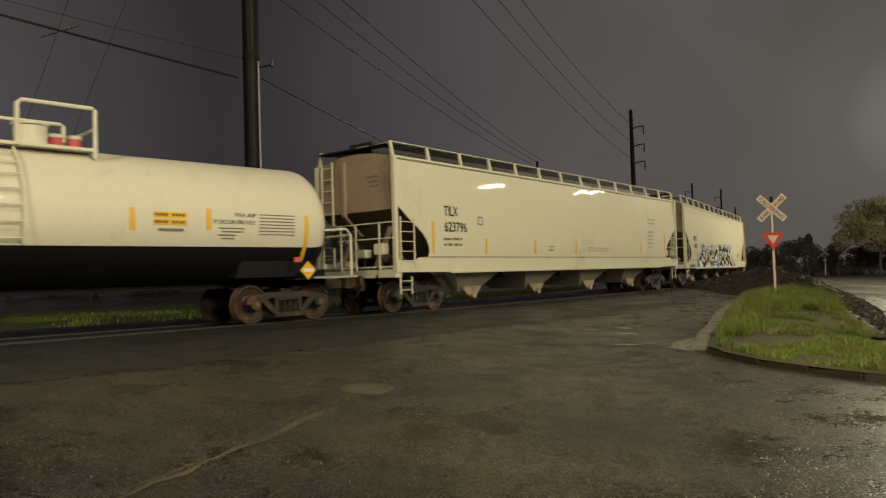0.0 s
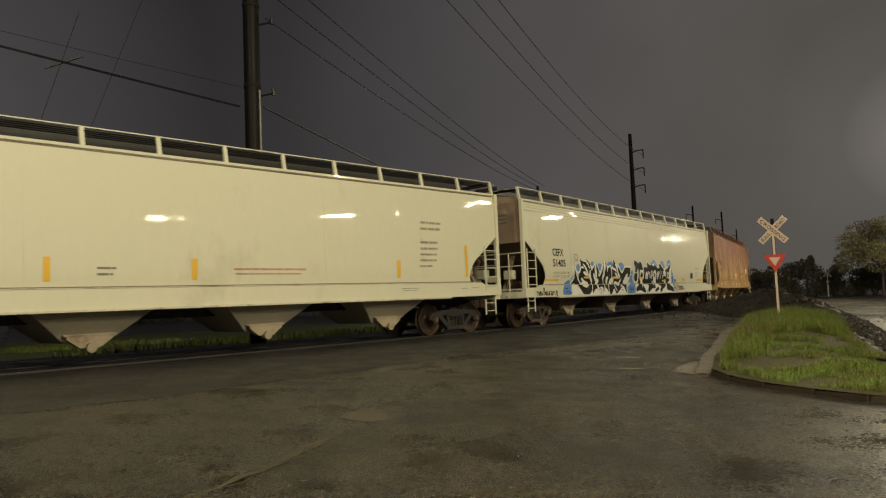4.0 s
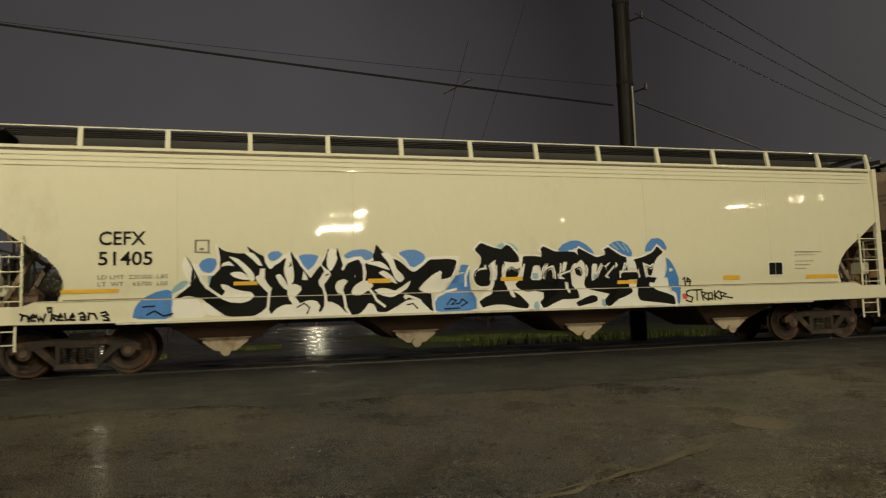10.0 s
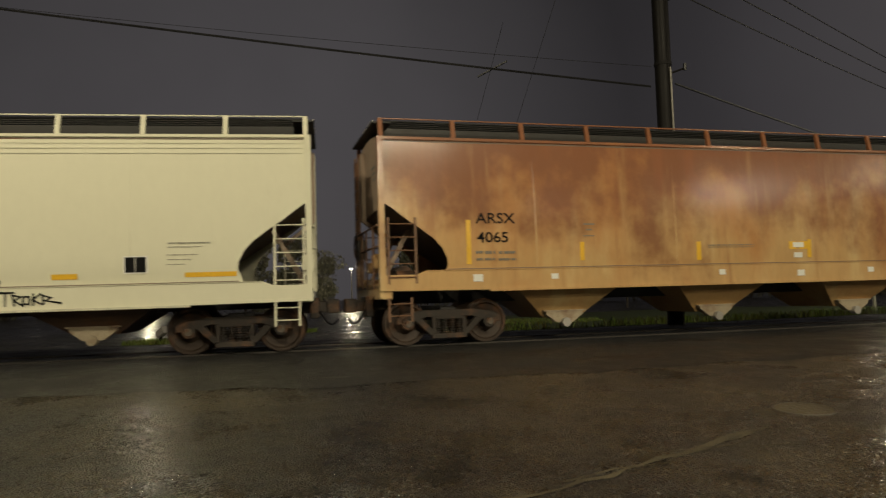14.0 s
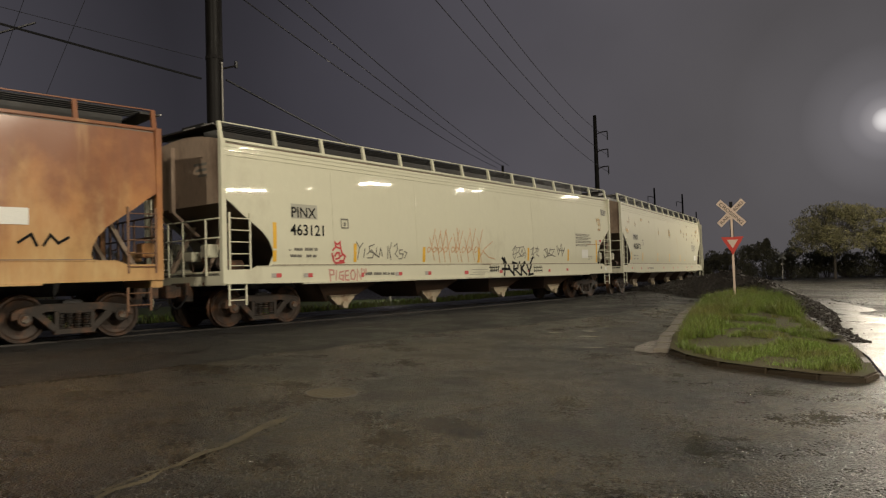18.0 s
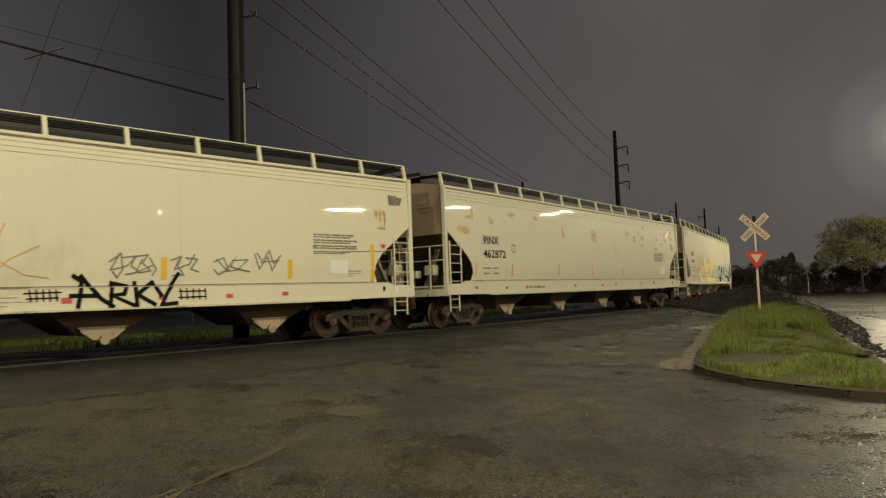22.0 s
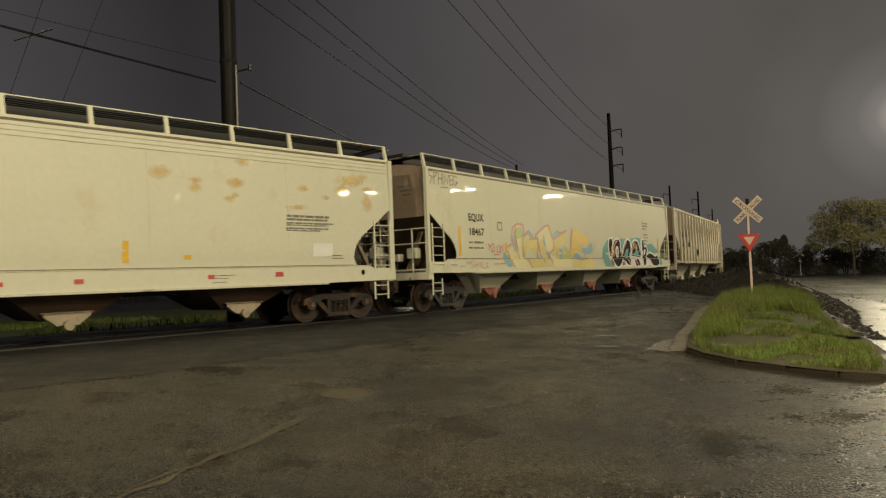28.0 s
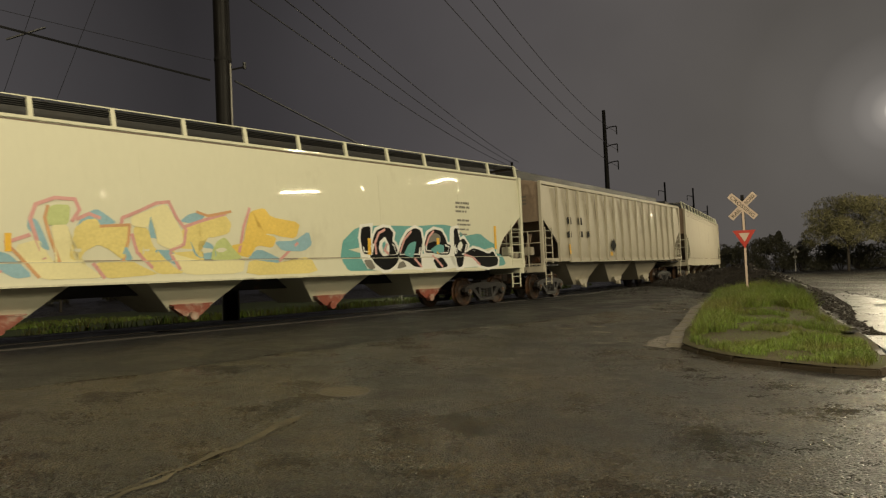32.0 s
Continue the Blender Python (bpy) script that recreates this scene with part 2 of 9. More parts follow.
RUSTY = rusted_paint()
TAN = mat("tan_paint", (0.40, 0.28, 0.17), 0.5, 0, 0.12, 2.0, RUST, 0.25, coat=0.1, streak=3)
BLACK_PAINT = mat("black_paint", (0.007, 0.007, 0.008), 0.65, 0, 0.3, 2.0, spec=0.15)
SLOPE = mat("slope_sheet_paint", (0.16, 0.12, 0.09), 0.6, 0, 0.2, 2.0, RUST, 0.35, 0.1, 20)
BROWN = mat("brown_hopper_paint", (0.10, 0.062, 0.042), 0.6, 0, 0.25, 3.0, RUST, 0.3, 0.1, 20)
ROOF = mat("roof_steel", (0.018, 0.017, 0.016), 0.6, 0, 0.25, 2.0, (0.025, 0.019, 0.014), 0.3)
STEEL = mat("bogie_steel", (0.028, 0.021, 0.016), 0.65, 0.1, 0.3, 6.0, RUST, 0.45, 0.3, 40)
DARK_STEEL = mat("dark_bogie_steel", (0.026, 0.024, 0.024), 0.55, 0.2, 0.3, 6.0, RUST, 0.15, 0.3, 40)
CAP_STEEL = mat("worn_cap_steel", (0.13, 0.115, 0.095), 0.45, 0.3, 0.3, 9.0, RUST, 0.25)
WHEEL = mat("wheel_steel", (0.040, 0.026, 0.018), 0.55, 0.3, 0.3, 5.0, RUST, 0.4, 0.2, 40)
YELLOW_SPRAY = mat("spray_deep_yellow", (0.68, 0.48, 0.10), 0.45, 0, 0.15, 3.0)
RUST_SPOT = soft_spot("rust_spot", (0.70, 0.47, 0.13), (0.60, 0.27, 0.05))
RUST_RUN = mat("rust_run", (0.24, 0.10, 0.035), 0.65, 0, 0.3, 6.0)
RAIL_TOP = mat("rail_steel", (0.055, 0.05, 0.045), 0.55, 0.6, 0.15, 5.0, (0.05, 0.03, 0.02), 0.15)
YELLOW = mat("reflector_yellow", (0.72, 0.42, 0.03), 0.4, 0, 0.15, 8.0)
BLACK_INK = mat("lettering_black", (0.006, 0.006, 0.0065), 0.7, 0, 0.2, 8.0, spec=0.12)
WHITE_INK = mat("stencil_white", (0.70, 0.70, 0.66), 0.5, 0, 0.1, 8.0)
BLUE_INK = mat("spray_blue", (0.05, 0.19, 0.52), 0.45, 0, 0.25, 4.0)
RED_INK = mat("spray_red", (0.50, 0.07, 0.07), 0.5, 0, 0.2, 6.0)
PALE_RED = mat("faded_red", (0.50, 0.24, 0.20), 0.5, 0, 0.2, 6.0)
ORANGE_INK = mat("spray_faded_orange", (0.55, 0.30, 0.14), 0.5, 0, 0.2, 6.0)
FAINT_INK = mat("worn_lettering", (0.30, 0.285, 0.22), 0.6, 0, 0.2, 8.0)
GREY_INK = mat("lettering_grey", (0.16, 0.15, 0.125), 0.6, 0, 0.2, 8.0)
PASTEL_YELLOW = mat("spray_yellow", (0.66, 0.55, 0.20), 0.45, 0, 0.15, 3.0)
PASTEL_CREAM = mat("spray_cream_yellow", (0.70, 0.64, 0.36), 0.5, 0, 0.08, 3.0)
PASTEL_PINK = mat("spray_pink", (0.58, 0.30, 0.28), 0.45, 0, 0.15, 3.0)
PASTEL_BLUE = mat("spray_light_blue", (0.24, 0.40, 0.47), 0.45, 0, 0.15, 3.0)
PALE_GREEN = mat("spray_pale_green", (0.46, 0.52, 0.22), 0.45, 0, 0.15, 3.0)
TEAL_INK = mat("spray_teal", (0.11, 0.32, 0.31), 0.45, 0, 0.2, 3.0)
POLE_WOOD = mat("pole_dark", (0.010, 0.009, 0.0088), 0.7, 0, 0.3, 3.0, bump=0.2, bump_scale=30, spec=0.2)
WET_POLE = mat("wet_tarred_pole", (0.0085, 0.0075, 0.007), 0.5, 0, 0.3, 3.0, bump=0.2, bump_scale=14, spec=0.14)
CABLE = mat("cable", (0.012, 0.012, 0.013), 0.5)
PALE_KERB = mat("pale_concrete", (0.17, 0.15, 0.12), 0.5, 0, 0.2, 3.0, (0.12, 0.10, 0.075), 0.3, 0.3, 40, wet=0.25)
KERB = mat("kerb_concrete", (0.050, 0.036, 0.020), 0.7, 0, 0.4, 3.0, (0.03, 0.022, 0.012), 0.5, 0.3, 40, wet=0.2)
SIGN_WHITE = mat("sign_white", (0.60, 0.47, 0.38), 0.45, 0, 0.08, 4.0)
SIGN_RED = mat("sign_red", (0.50, 0.045, 0.03), 0.4, 0, 0.08, 4.0)
def grass_blades():
    """Grass whose blades differ one from the next, some of them dry."""
    m = mat("grass", (0.150, 0.185, 0.024), 0.5, 0, 0.5, 1.6, (0.14, 0.10, 0.03), 0.5)
    n, l = m.node_tree.nodes, m.node_tree.links
    b = n["Principled BSDF"]
    geo, val, hue, hsv = n.new("ShaderNodeNewGeometry"), n.new("ShaderNodeMapRange"), n.new("ShaderNodeMapRange"), n.new("ShaderNodeHueSaturation")
    val.inputs["To Min"].default_value, val.inputs["To Max"].default_value = 0.35, 1.6
    hue.inputs["To Min"].default_value, hue.inputs["To Max"].default_value = 0.485, 0.545
    l.new(b.inputs["Base Color"].links[0].from_socket, hsv.inputs["Color"])
    for r, key in ((val, "Value"), (hue, "Hue")):
        l.new(geo.outputs["Random Per Island"], r.inputs["Value"])
        l.new(r.outputs[0], hsv.inputs[key])
    l.new(hsv.outputs[0], b.inputs["Base Color"])
    return m


GRASS = grass_blades()
SOIL = mat("soil", (0.055, 0.043, 0.018), 0.9, 0, 0.4, 3.0, (0.06, 0.065, 0.016), 0.5, bump=0.5, bump_scale=20)
STONE = mat("ballast_stone", (0.034, 0.029, 0.025), 0.75, 0, 0.5, 5.0, spec=0.3)
LEAF = mat("leaf", (0.22, 0.205, 0.095), 0.6, 0, 0.4, 3.0)
DARK_LEAF = mat("dark_leaf", (0.15, 0.145, 0.095), 0.6, 0, 0.4, 3.0)
BARK = mat("bark", (0.06, 0.05, 0.04), 0.8, 0, 0.3, 6.0, bump=0.5, bump_scale=20)
TIE = mat("tie_wood", (0.06, 0.045, 0.035), 0.7, 0, 0.3, 5.0, bump=0.4, bump_scale=30)
COVER = mat("worn_cover", (0.10, 0.081, 0.048), 0.6, 0.1, 0.3, 8.0, (0.04, 0.033, 0.022), 0.3, 0.6, 40)
IRON = mat("cast_iron", (0.09, 0.08, 0.065), 0.45, 0.5, 0.3, 8.0, bump=0.3, bump_scale=60)
# grey of the strip that imitates the wet highlight on the big pole
POLE_HIGHLIGHT = mat("pole_highlight_grey", (0.16, 0.15, 0.13), 0.45, 0.2, 0.15, 6.0)
REPAINT = mat("painted_over_grey", (0.40, 0.39, 0.32), 0.6, 0, 0.12, 5.0)
# rusty car's ladders and rails: brown set dark for the end in shadow
SHADED_RAIL = mat("shaded_rust_rail_paint", (0.16, 0.085, 0.045), 0.6, 0, 0.2, 4.0, RUST, 0.4)
GATE = mat("worn_gate_paint", (0.36, 0.30, 0.21), 0.6, 0, 0.25, 6.0, RUST, 0.35)
# car ends: dirt, and the shade on them put into the colour
END_SHADE_DIRT = mat("shaded_dirty_end_paint", (0.30, 0.225, 0.165), 0.7, 0, 0.2, 2.0, (0.12, 0.075, 0.05), 0.35, streak=2)
LEDGE = mat("wet_ledge_paint", (0.55, 0.53, 0.42), 0.22, 0, 0.12, 3.0, (0.16, 0.12, 0.08), 0.3, spec=0.6)
GALV = mat("galvanised", (0.42, 0.40, 0.37), 0.45, 0.4, 0.15, 6.0)
LAMP_GLOW = glow("lamp_glow", (1.0, 0.93, 0.78), 40.0)
PALE_STEEL = mat("worn_reddish_steel", (0.24, 0.065, 0.04), 0.6, 0, 0.3, 8.0, (0.45, 0.38, 0.30), 0.42)


def asphalt(name, light, dark, rough_low, rough_high, size=1.0, relief=0.017):
    """Wet patched asphalt: aggregate, worn lighter patches, damp smooth areas."""
    m = bpy.data.materials.new(name)
    m.use_nodes = True
    n, l = m.node_tree.nodes, m.node_tree.links
    b = n["Principled BSDF"]
    tc = n.new("ShaderNodeTexCoord")

    def tex(scale, detail, rough=0.6):
        t = n.new("ShaderNodeTexNoise")
        t.inputs["Scale"].default_value, t.inputs["Detail"].default_value, t.inputs["Roughness"].default_value = scale / size, detail, rough
        l.new(tc.outputs["Object"], t.inputs["Vector"])
        return t.outputs["Fac"]

    def span(v, a, b_, c, d):
        r = n.new("ShaderNodeMapRange")
        for key, val in zip(("From Min", "From Max", "To Min", "To Max"), (a, b_, c, d)):
            r.inputs[key].default_value = val
        l.new(v, r.inputs["Value"])
        return r.outputs[0]

    patch, mid, fine = tex(0.30, 6, 0.62), tex(1.9, 8, 0.78), tex(26, 2, 0.6)
    vo = n.new("ShaderNodeTexVoronoi")
    vo.inputs["Scale"].default_value = 44.0 / size
    l.new(tc.outputs["Object"], vo.inputs["Vector"])
    cell = n.new("ShaderNodeSeparateColor")
    l.new(vo.outputs["Color"], cell.inputs[0])
    gr = n.new("ShaderNodeMath")
    gr.operation = "MULTIPLY_ADD"
    gr.inputs[1].default_value = 0.45
    l.new(cell.outputs[0], gr.inputs[0])
    l.new(fine, gr.inputs[2])
    grain = gr.outputs[0]
    mix = n.new("ShaderNodeMix")
    mix.data_type = "RGBA"
    mix.inputs[6].default_value, mix.inputs[7].default_value = (*dark, 1), (*light, 1)
    s = n.new("ShaderNodeMath")
    s.operation = "ADD"
    l.new(span(patch, 0.36, 0.64, -0.15, 0.75), s.inputs[0])
    l.new(span(mid, 0.34, 0.66, -0.35, 0.5), s.inputs[1])
    l.new(s.outputs[0], mix.inputs["Factor"])
    hsv = n.new("ShaderNodeHueSaturation")
    l.new(mix.outputs[2], hsv.inputs["Color"])
    l.new(span(grain, 0.50, 0.98, 0.0, 2.9), hsv.inputs["Value"])
    l.new(hsv.outputs[0], b.inputs["Base Color"])
    ro = n.new("ShaderNodeMath")
    ro.operation = "MULTIPLY_ADD"
    ro.inputs[1].default_value = 0.22
    l.new(cell.outputs[1], ro.inputs[0])
    l.new(span(tex(0.8, 7, 0.7), 0.36, 0.60, rough_low - 0.1, rough_high - 0.1), ro.inputs[2])
    l.new(ro.outputs[0], b.inputs["Roughness"])
    bp = n.new("ShaderNodeBump")
    bp.inputs["Strength"].default_value, bp.inputs["Distance"].default_value = 1.0, relief
    hh = n.new("ShaderNodeMath")
    hh.operation = "ADD"
    l.new(grain, hh.inputs[0])
    l.new(span(vo.outputs["Distance"], 0.05, 0.65, 1.1, 0.0), hh.inputs[1])
    h2 = n.new("ShaderNodeMath")
    h2.operation = "MULTIPLY_ADD"
    h2.inputs[1].default_value = 1.6
    l.new(tex(7, 5, 0.7), h2.inputs[0])
    l.new(hh.outputs[0], h2.inputs[2])
    l.new(h2.outputs[0], bp.inputs["Height"])
    l.new(bp.outputs[0], b.inputs["Normal"])
    return m


ROAD = asphalt("wet_asphalt", (0.037, 0.0275, 0.0125), (0.0048, 0.0038, 0.0024), 0.11, 0.50, 1.0, 0.026)
CROSSING = asphalt("dark_crossing_asphalt", (0.0105, 0.0092, 0.0070), (0.0036, 0.0033, 0.0029), 0.34, 0.70)
YARD = asphalt("wet_yard", (0.045, 0.042, 0.035), (0.018, 0.017, 0.014), 0.16, 0.40)
LOT = asphalt("wet_lot", (0.070, 0.063, 0.044), (0.012, 0.011, 0.008), 0.26, 0.72, 4.0, 0.12)

# ---------------------------------------------------------------- mesh helpers
def finish(name, bm, material, smooth=False):
    me = bpy.data.meshes.new(name)
    bm.normal_update()
    bm.to_mesh(me)
    bm.free()
    for m in (material if isinstance(material, (list, tuple)) else [material]):
        me.materials.append(m)
    if smooth:
        for f in me.polygons:
            f.use_smooth = True
        me.set_sharp_from_angle(angle=radians(32))
    return me


def part(name, bm, material, parent, label="", smooth=False):
    me = bm if isinstance(bm, bpy.types.Mesh) else finish(name, bm, material, smooth)
    ob = new(name, me)
    ob.parent = parent
    if label:
        ob["label"] = label
    if name in ("small_lettering", "plate_mark", "spring_nest", "graffiti_line", "tag", "tag_black", "tag_brown", "tag_grey"):
        ob["kind"] = "stuff"
    return ob


def box(bm, x0, x1, y0, y1, z0, z1):
    v = [bm.verts.new((x, y, z)) for z in (z0, z1) for y in (y0, y1) for x in (x0, x1)]
    for f in ((0, 2, 3, 1), (4, 5, 7, 6), (0, 1, 5, 4), (2, 6, 7, 3), (0, 4, 6, 2), (1, 3, 7, 5)):
        bm.faces.new([v[i] for i in f])
    return bm


def a_box(x0, x1, y0, y1, z0, z1, bevel=0.0):
    bm = box(bmesh.new(), x0, x1, y0, y1, z0, z1)
    if bevel:
        bmesh.ops.bevel(bm, geom=bm.edges[:], offset=bevel, segments=2, affect="EDGES")
    return bm


def rod(bm, a, b, r, n=8, r2=None):
    a, b = Vector(a), Vector(b)
    q = (b - a).to_track_quat("Z", "Y").to_matrix()
    r2 = r if r2 is None else r2
    rings = []
    for p, rad in ((a, r), (b, r2)):
        rings.append([bm.verts.new(p + q @ Vector((rad * math.cos(2 * math.pi * i / n), rad * math.sin(2 * math.pi * i / n), 0))) for i in range(n)])
    for i in range(n):
        bm.faces.new([rings[0][i], rings[0][(i + 1) % n], rings[1][(i + 1) % n], rings[1][i]])
    bm.faces.new(rings[0][::-1])
    bm.faces.new(rings[1])
    return bm


def pipe(bm, pts, r, n=6):
    """A round bar along a line of points, in one piece."""
    pts = [Vector(p) for p in pts]
    rings = []
    side = None
    for i, p in enumerate(pts):
        d = (pts[min(i + 1, len(pts) - 1)] - pts[max(i - 1, 0)])
        if d.length < 1e-6:
            d = pts[1] - pts[0]
        d.normalize()
        if side is None:
            side = d.cross(Vector((0, 0, 1)) if abs(d.z) < 0.9 else Vector((1, 0, 0)))
        side = (side - d * side.dot(d)).normalized()
        up = d.cross(side)
        rings.append([bm.verts.new(p + (side * math.cos(2 * math.pi * k / n) + up * math.sin(2 * math.pi * k / n)) * r) for k in range(n)])
    for p, q in zip(rings[:-1], rings[1:]):
        for k in range(n):
            bm.faces.new([p[k], p[(k + 1) % n], q[(k + 1) % n], q[k]])
    bm.faces.new(rings[0][::-1])
    bm.faces.new(rings[-1])
    return bm


def prism(bm, poly, axis, a, b):
    """A polygon (pairs) pushed along an axis from a to b; the pairs are the other two axes in order."""
    def put(p, q):
        return {"x": (q, p[0], p[1]), "y": (p[0], q, p[1]), "z": (p[0], p[1], q)}[axis]
    lo, hi = [bm.verts.new(put(p, a)) for p in poly], [bm.verts.new(put(p, b)) for p in poly]
    bm.faces.new(lo)
    bm.faces.new(hi[::-1])
    k = len(poly)
    for i in range(k):
        bm.faces.new([lo[(i + 1) % k], lo[i], hi[i], hi[(i + 1) % k]])
    bmesh.ops.recalc_face_normals(bm, faces=bm.faces[:])
    return bm


def thing(name, label, category, group="", m=None):
    ob = tagged(new(name), label, category, group)
    if m is not None:
        ob.matrix_world = m
    return ob


# ---------------------------------------------------------------- the line of the track
TRACK_D, TRACK_H, TRACK_K = 18.70, 41.276, (-0.3249, -0.001346, -0.00000205)


def build_track():
    s = np.arange(-190.0, 260.01, 0.5)
    c = np.clip(s, -32.0, 78.0)
    h = np.radians(TRACK_H + TRACK_K[0] * c + TRACK_K[1] * c * c + TRACK_K[2] * c ** 3)
    dx, dy = np.sin(h), np.cos(h)
    x = np.concatenate([[0], np.cumsum((dx[1:] + dx[:-1]) * 0.25)])
    y = np.concatenate([[0], np.cumsum((dy[1:] + dy[:-1]) * 0.25)])
    i = int(np.argmin(np.abs(s)))
    az = math.radians(-16.1)
    return s, x - x[i] + TRACK_D * math.sin(az), y - y[i] + TRACK_D * math.cos(az)


TS, TX, TY = build_track()


def on_track(s, side=0.0):
    """The point at s along the track, side metres to its left (away from the camera)."""
    x, y = np.interp(s, TS, TX), np.interp(s, TS, TY)
    dx, dy = np.interp(s + 0.5, TS, TX) - np.interp(s - 0.5, TS, TX), np.interp(s + 0.5, TS, TY) - np.interp(s - 0.5, TS, TY)
    k = math.hypot(dx, dy)
    return x - dy / k * side, y + dx / k * side


def track_side(x, y):
    """Distance from the track's middle: positive on the far side."""
    d = np.hypot(TX - x, TY - y)
    i = int(np.argmin(d))
    j = min(max(i, 1), len(TX) - 2)
    tx, ty = TX[j + 1] - TX[j - 1], TY[j + 1] - TY[j - 1]
    side = (tx * (y - TY[i]) - ty * (x - TX[i]))
    return math.copysign(d[i], side), TS[i]


def ground_z(x, y):
    d, s = track_side(x, y)
    k = min(max((abs(d) - 2.4) / 12.0, 0.0), 1.0)
    return -0.035 - 0.47 * k * k * (3 - 2 * k)


# train travel in metres by seconds
TRAVEL = [(0, 0.00), (1, 3.91), (2, 7.80), (3, 11.65), (4, 15.48), (4.5, 17.40), (6.5, 25.14), (7, 27.04), (8, 30.82),
          (9, 34.64), (10, 38.44), (11, 42.17), (12, 45.91), (13, 49.68), (14, 53.39), (15, 57.18), (15.5, 59.07), (17.5, 66.46),
          (18, 68.33), (19, 72.07), (20, 75.76), (21, 79.44), (22, 83.11), (23, 86.77), (24, 90.47), (25, 94.18), (25.5, 96.03),
          (27.5, 103.36), (28, 105.25), (29, 108.97), (30, 112.70), (31, 116.44), (32, 120.14),]


def car_pose(s, half):
    (x1, y1), (x2, y2) = on_track(s - half), on_track(s + half)
    return pose((x1 + x2) / 2, (y1 + y2) / 2, 0, 0, 0, math.degrees(math.atan2(y2 - y1, x2 - x1)))


def travel(t):
    return float(np.interp(t, [r[0] for r in TRAVEL], [r[1] for r in TRAVEL]))

# ---------------------------------------------------------------- ground
def ground_sheet():
    def axis(lo, hi):
        vals = [v for v in np.arange(lo, hi + 0.01, 1.0)]
        return [-3000, -900, -350] + [lo - 80, lo - 30] + vals + [hi + 30, hi + 80, 350, 900, 3000]
    xs, ys = axis(-46, 46), axis(-16, 76)
    bm = bmesh.new()
    grid = [[bm.verts.new((x, y, ground_z(x, y))) for x in xs] for y in ys]
    for j in range(len(ys) - 1):
        for i in range(len(xs) - 1):
            bm.faces.new([grid[j][i], grid[j][i + 1], grid[j + 1][i + 1], grid[j + 1][i]])
    ob = new("ground", finish("ground", bm, ROAD, True))
    return tagged(ob, "worn wet dark asphalt road at a level crossing", "road", kind="structure")


ground_sheet()


def strip(name, s0, s1, step, prof, material, smooth=False):
    """A profile of (side, z) pairs swept along the track."""
    bm = bmesh.new()
    rows = []
    for s in np.arange(s0, s1 + 0.01, step):
        rows.append([bm.verts.new((*on_track(s, a), z)) for a, z in prof])
    k = len(prof)
    for r0, r1 in zip(rows[:-1], rows[1:]):
        for i in range(k):
            bm.faces.new([r0[i], r1[i], r1[(i + 1) % k], r0[(i + 1) % k]])
    bm.faces.new(rows[0])
    bm.faces.new(rows[-1][::-1])
    bmesh.ops.recalc_face_normals(bm, faces=bm.faces[:])
    return finish(name, bm, material, smooth)


def rails():
    track = tagged(new("railway_track"), "steel rails on the level crossing and dark ballast", "railway track", kind="structure")
    for side in (-0.755, 0.755):
        head = [(side - 0.036, -0.04), (side - 0.036, -0.004), (side - 0.03, 0.0), (side + 0.03, 0.0), (side + 0.036, -0.004), (side + 0.036, -0.04)]
        part("rail", strip("rail", -120, 120, 1.0, head, RAIL_TOP), None, track, "steel rail with a bright worn head")
    # ties beyond the crossing
    tie = finish("tie", a_box(-0.115, 0.115, -1.3, 1.3, -0.2, -0.045, 0.01), TIE)
    for i in range(90):
        s = 25.0 + i * 0.55
        x, y = on_track(s)
        x2, y2 = on_track(s + 0.3)
        t = part("tie", tie, None, track)
        t.matrix_world = pose(x, y, 0, 0, 0, math.degrees(math.atan2(y2 - y, x2 - x)))
    return track


rails()

# ---------------------------------------------------------------- train cars
def profile_y(z):
    """Half width of a hopper car's side at height z."""
    return 1.585 - 0.11 * (max(z - 1.9, 0.0) / 2.4) ** 2 - 0.16 * max(1.85 - z, 0.0) ** 1.5


SILL_TOP = {}       # height of the side sill's top, car by car


def drape(bm, lift=0.006, cuts=True, car=None):
    """Lays a flat figure drawn in (x, z) on the side of a car that faces the road."""
    top = SILL_TOP.get(car.name, 0.0) if car else 0.0
    if cuts:
        for z in (top, top + 0.006, 1.6, 2.0, 2.3, 2.6, 2.9, 3.2, 3.5, 3.8):
            bmesh.ops.bisect_plane(bm, geom=bm.verts[:] + bm.edges[:] + bm.faces[:], plane_co=(0, 0, z), plane_no=(0, 0, 1))
    for v in bm.verts:
        v.co.y = -(1.60 if v.co.z <= top + 0.003 else profile_y(v.co.z)) - lift
    bm.normal_update()
    for f in bm.faces:
        if f.normal.y > 0:
            f.normal_flip()
    return bm


def side_panel_poly(L, e0, e1):
    """Outline of a side sheet, with the ends cut away under the slope sheets."""
    h = L / 2
    lobe = [(0.06, 2.96), (0.30, 2.80), (0.58, 2.58), (0.82, 2.42), (1.12, 2.20), (1.30, 2.0), (1.40, 1.80), (1.42, 1.65), (1.37, 1.54), (1.30, 1.34)]
    left = [(-h + a, z) for a, z in lobe]
    right = [(h - a, z) for a, z in lobe]
    return left, right


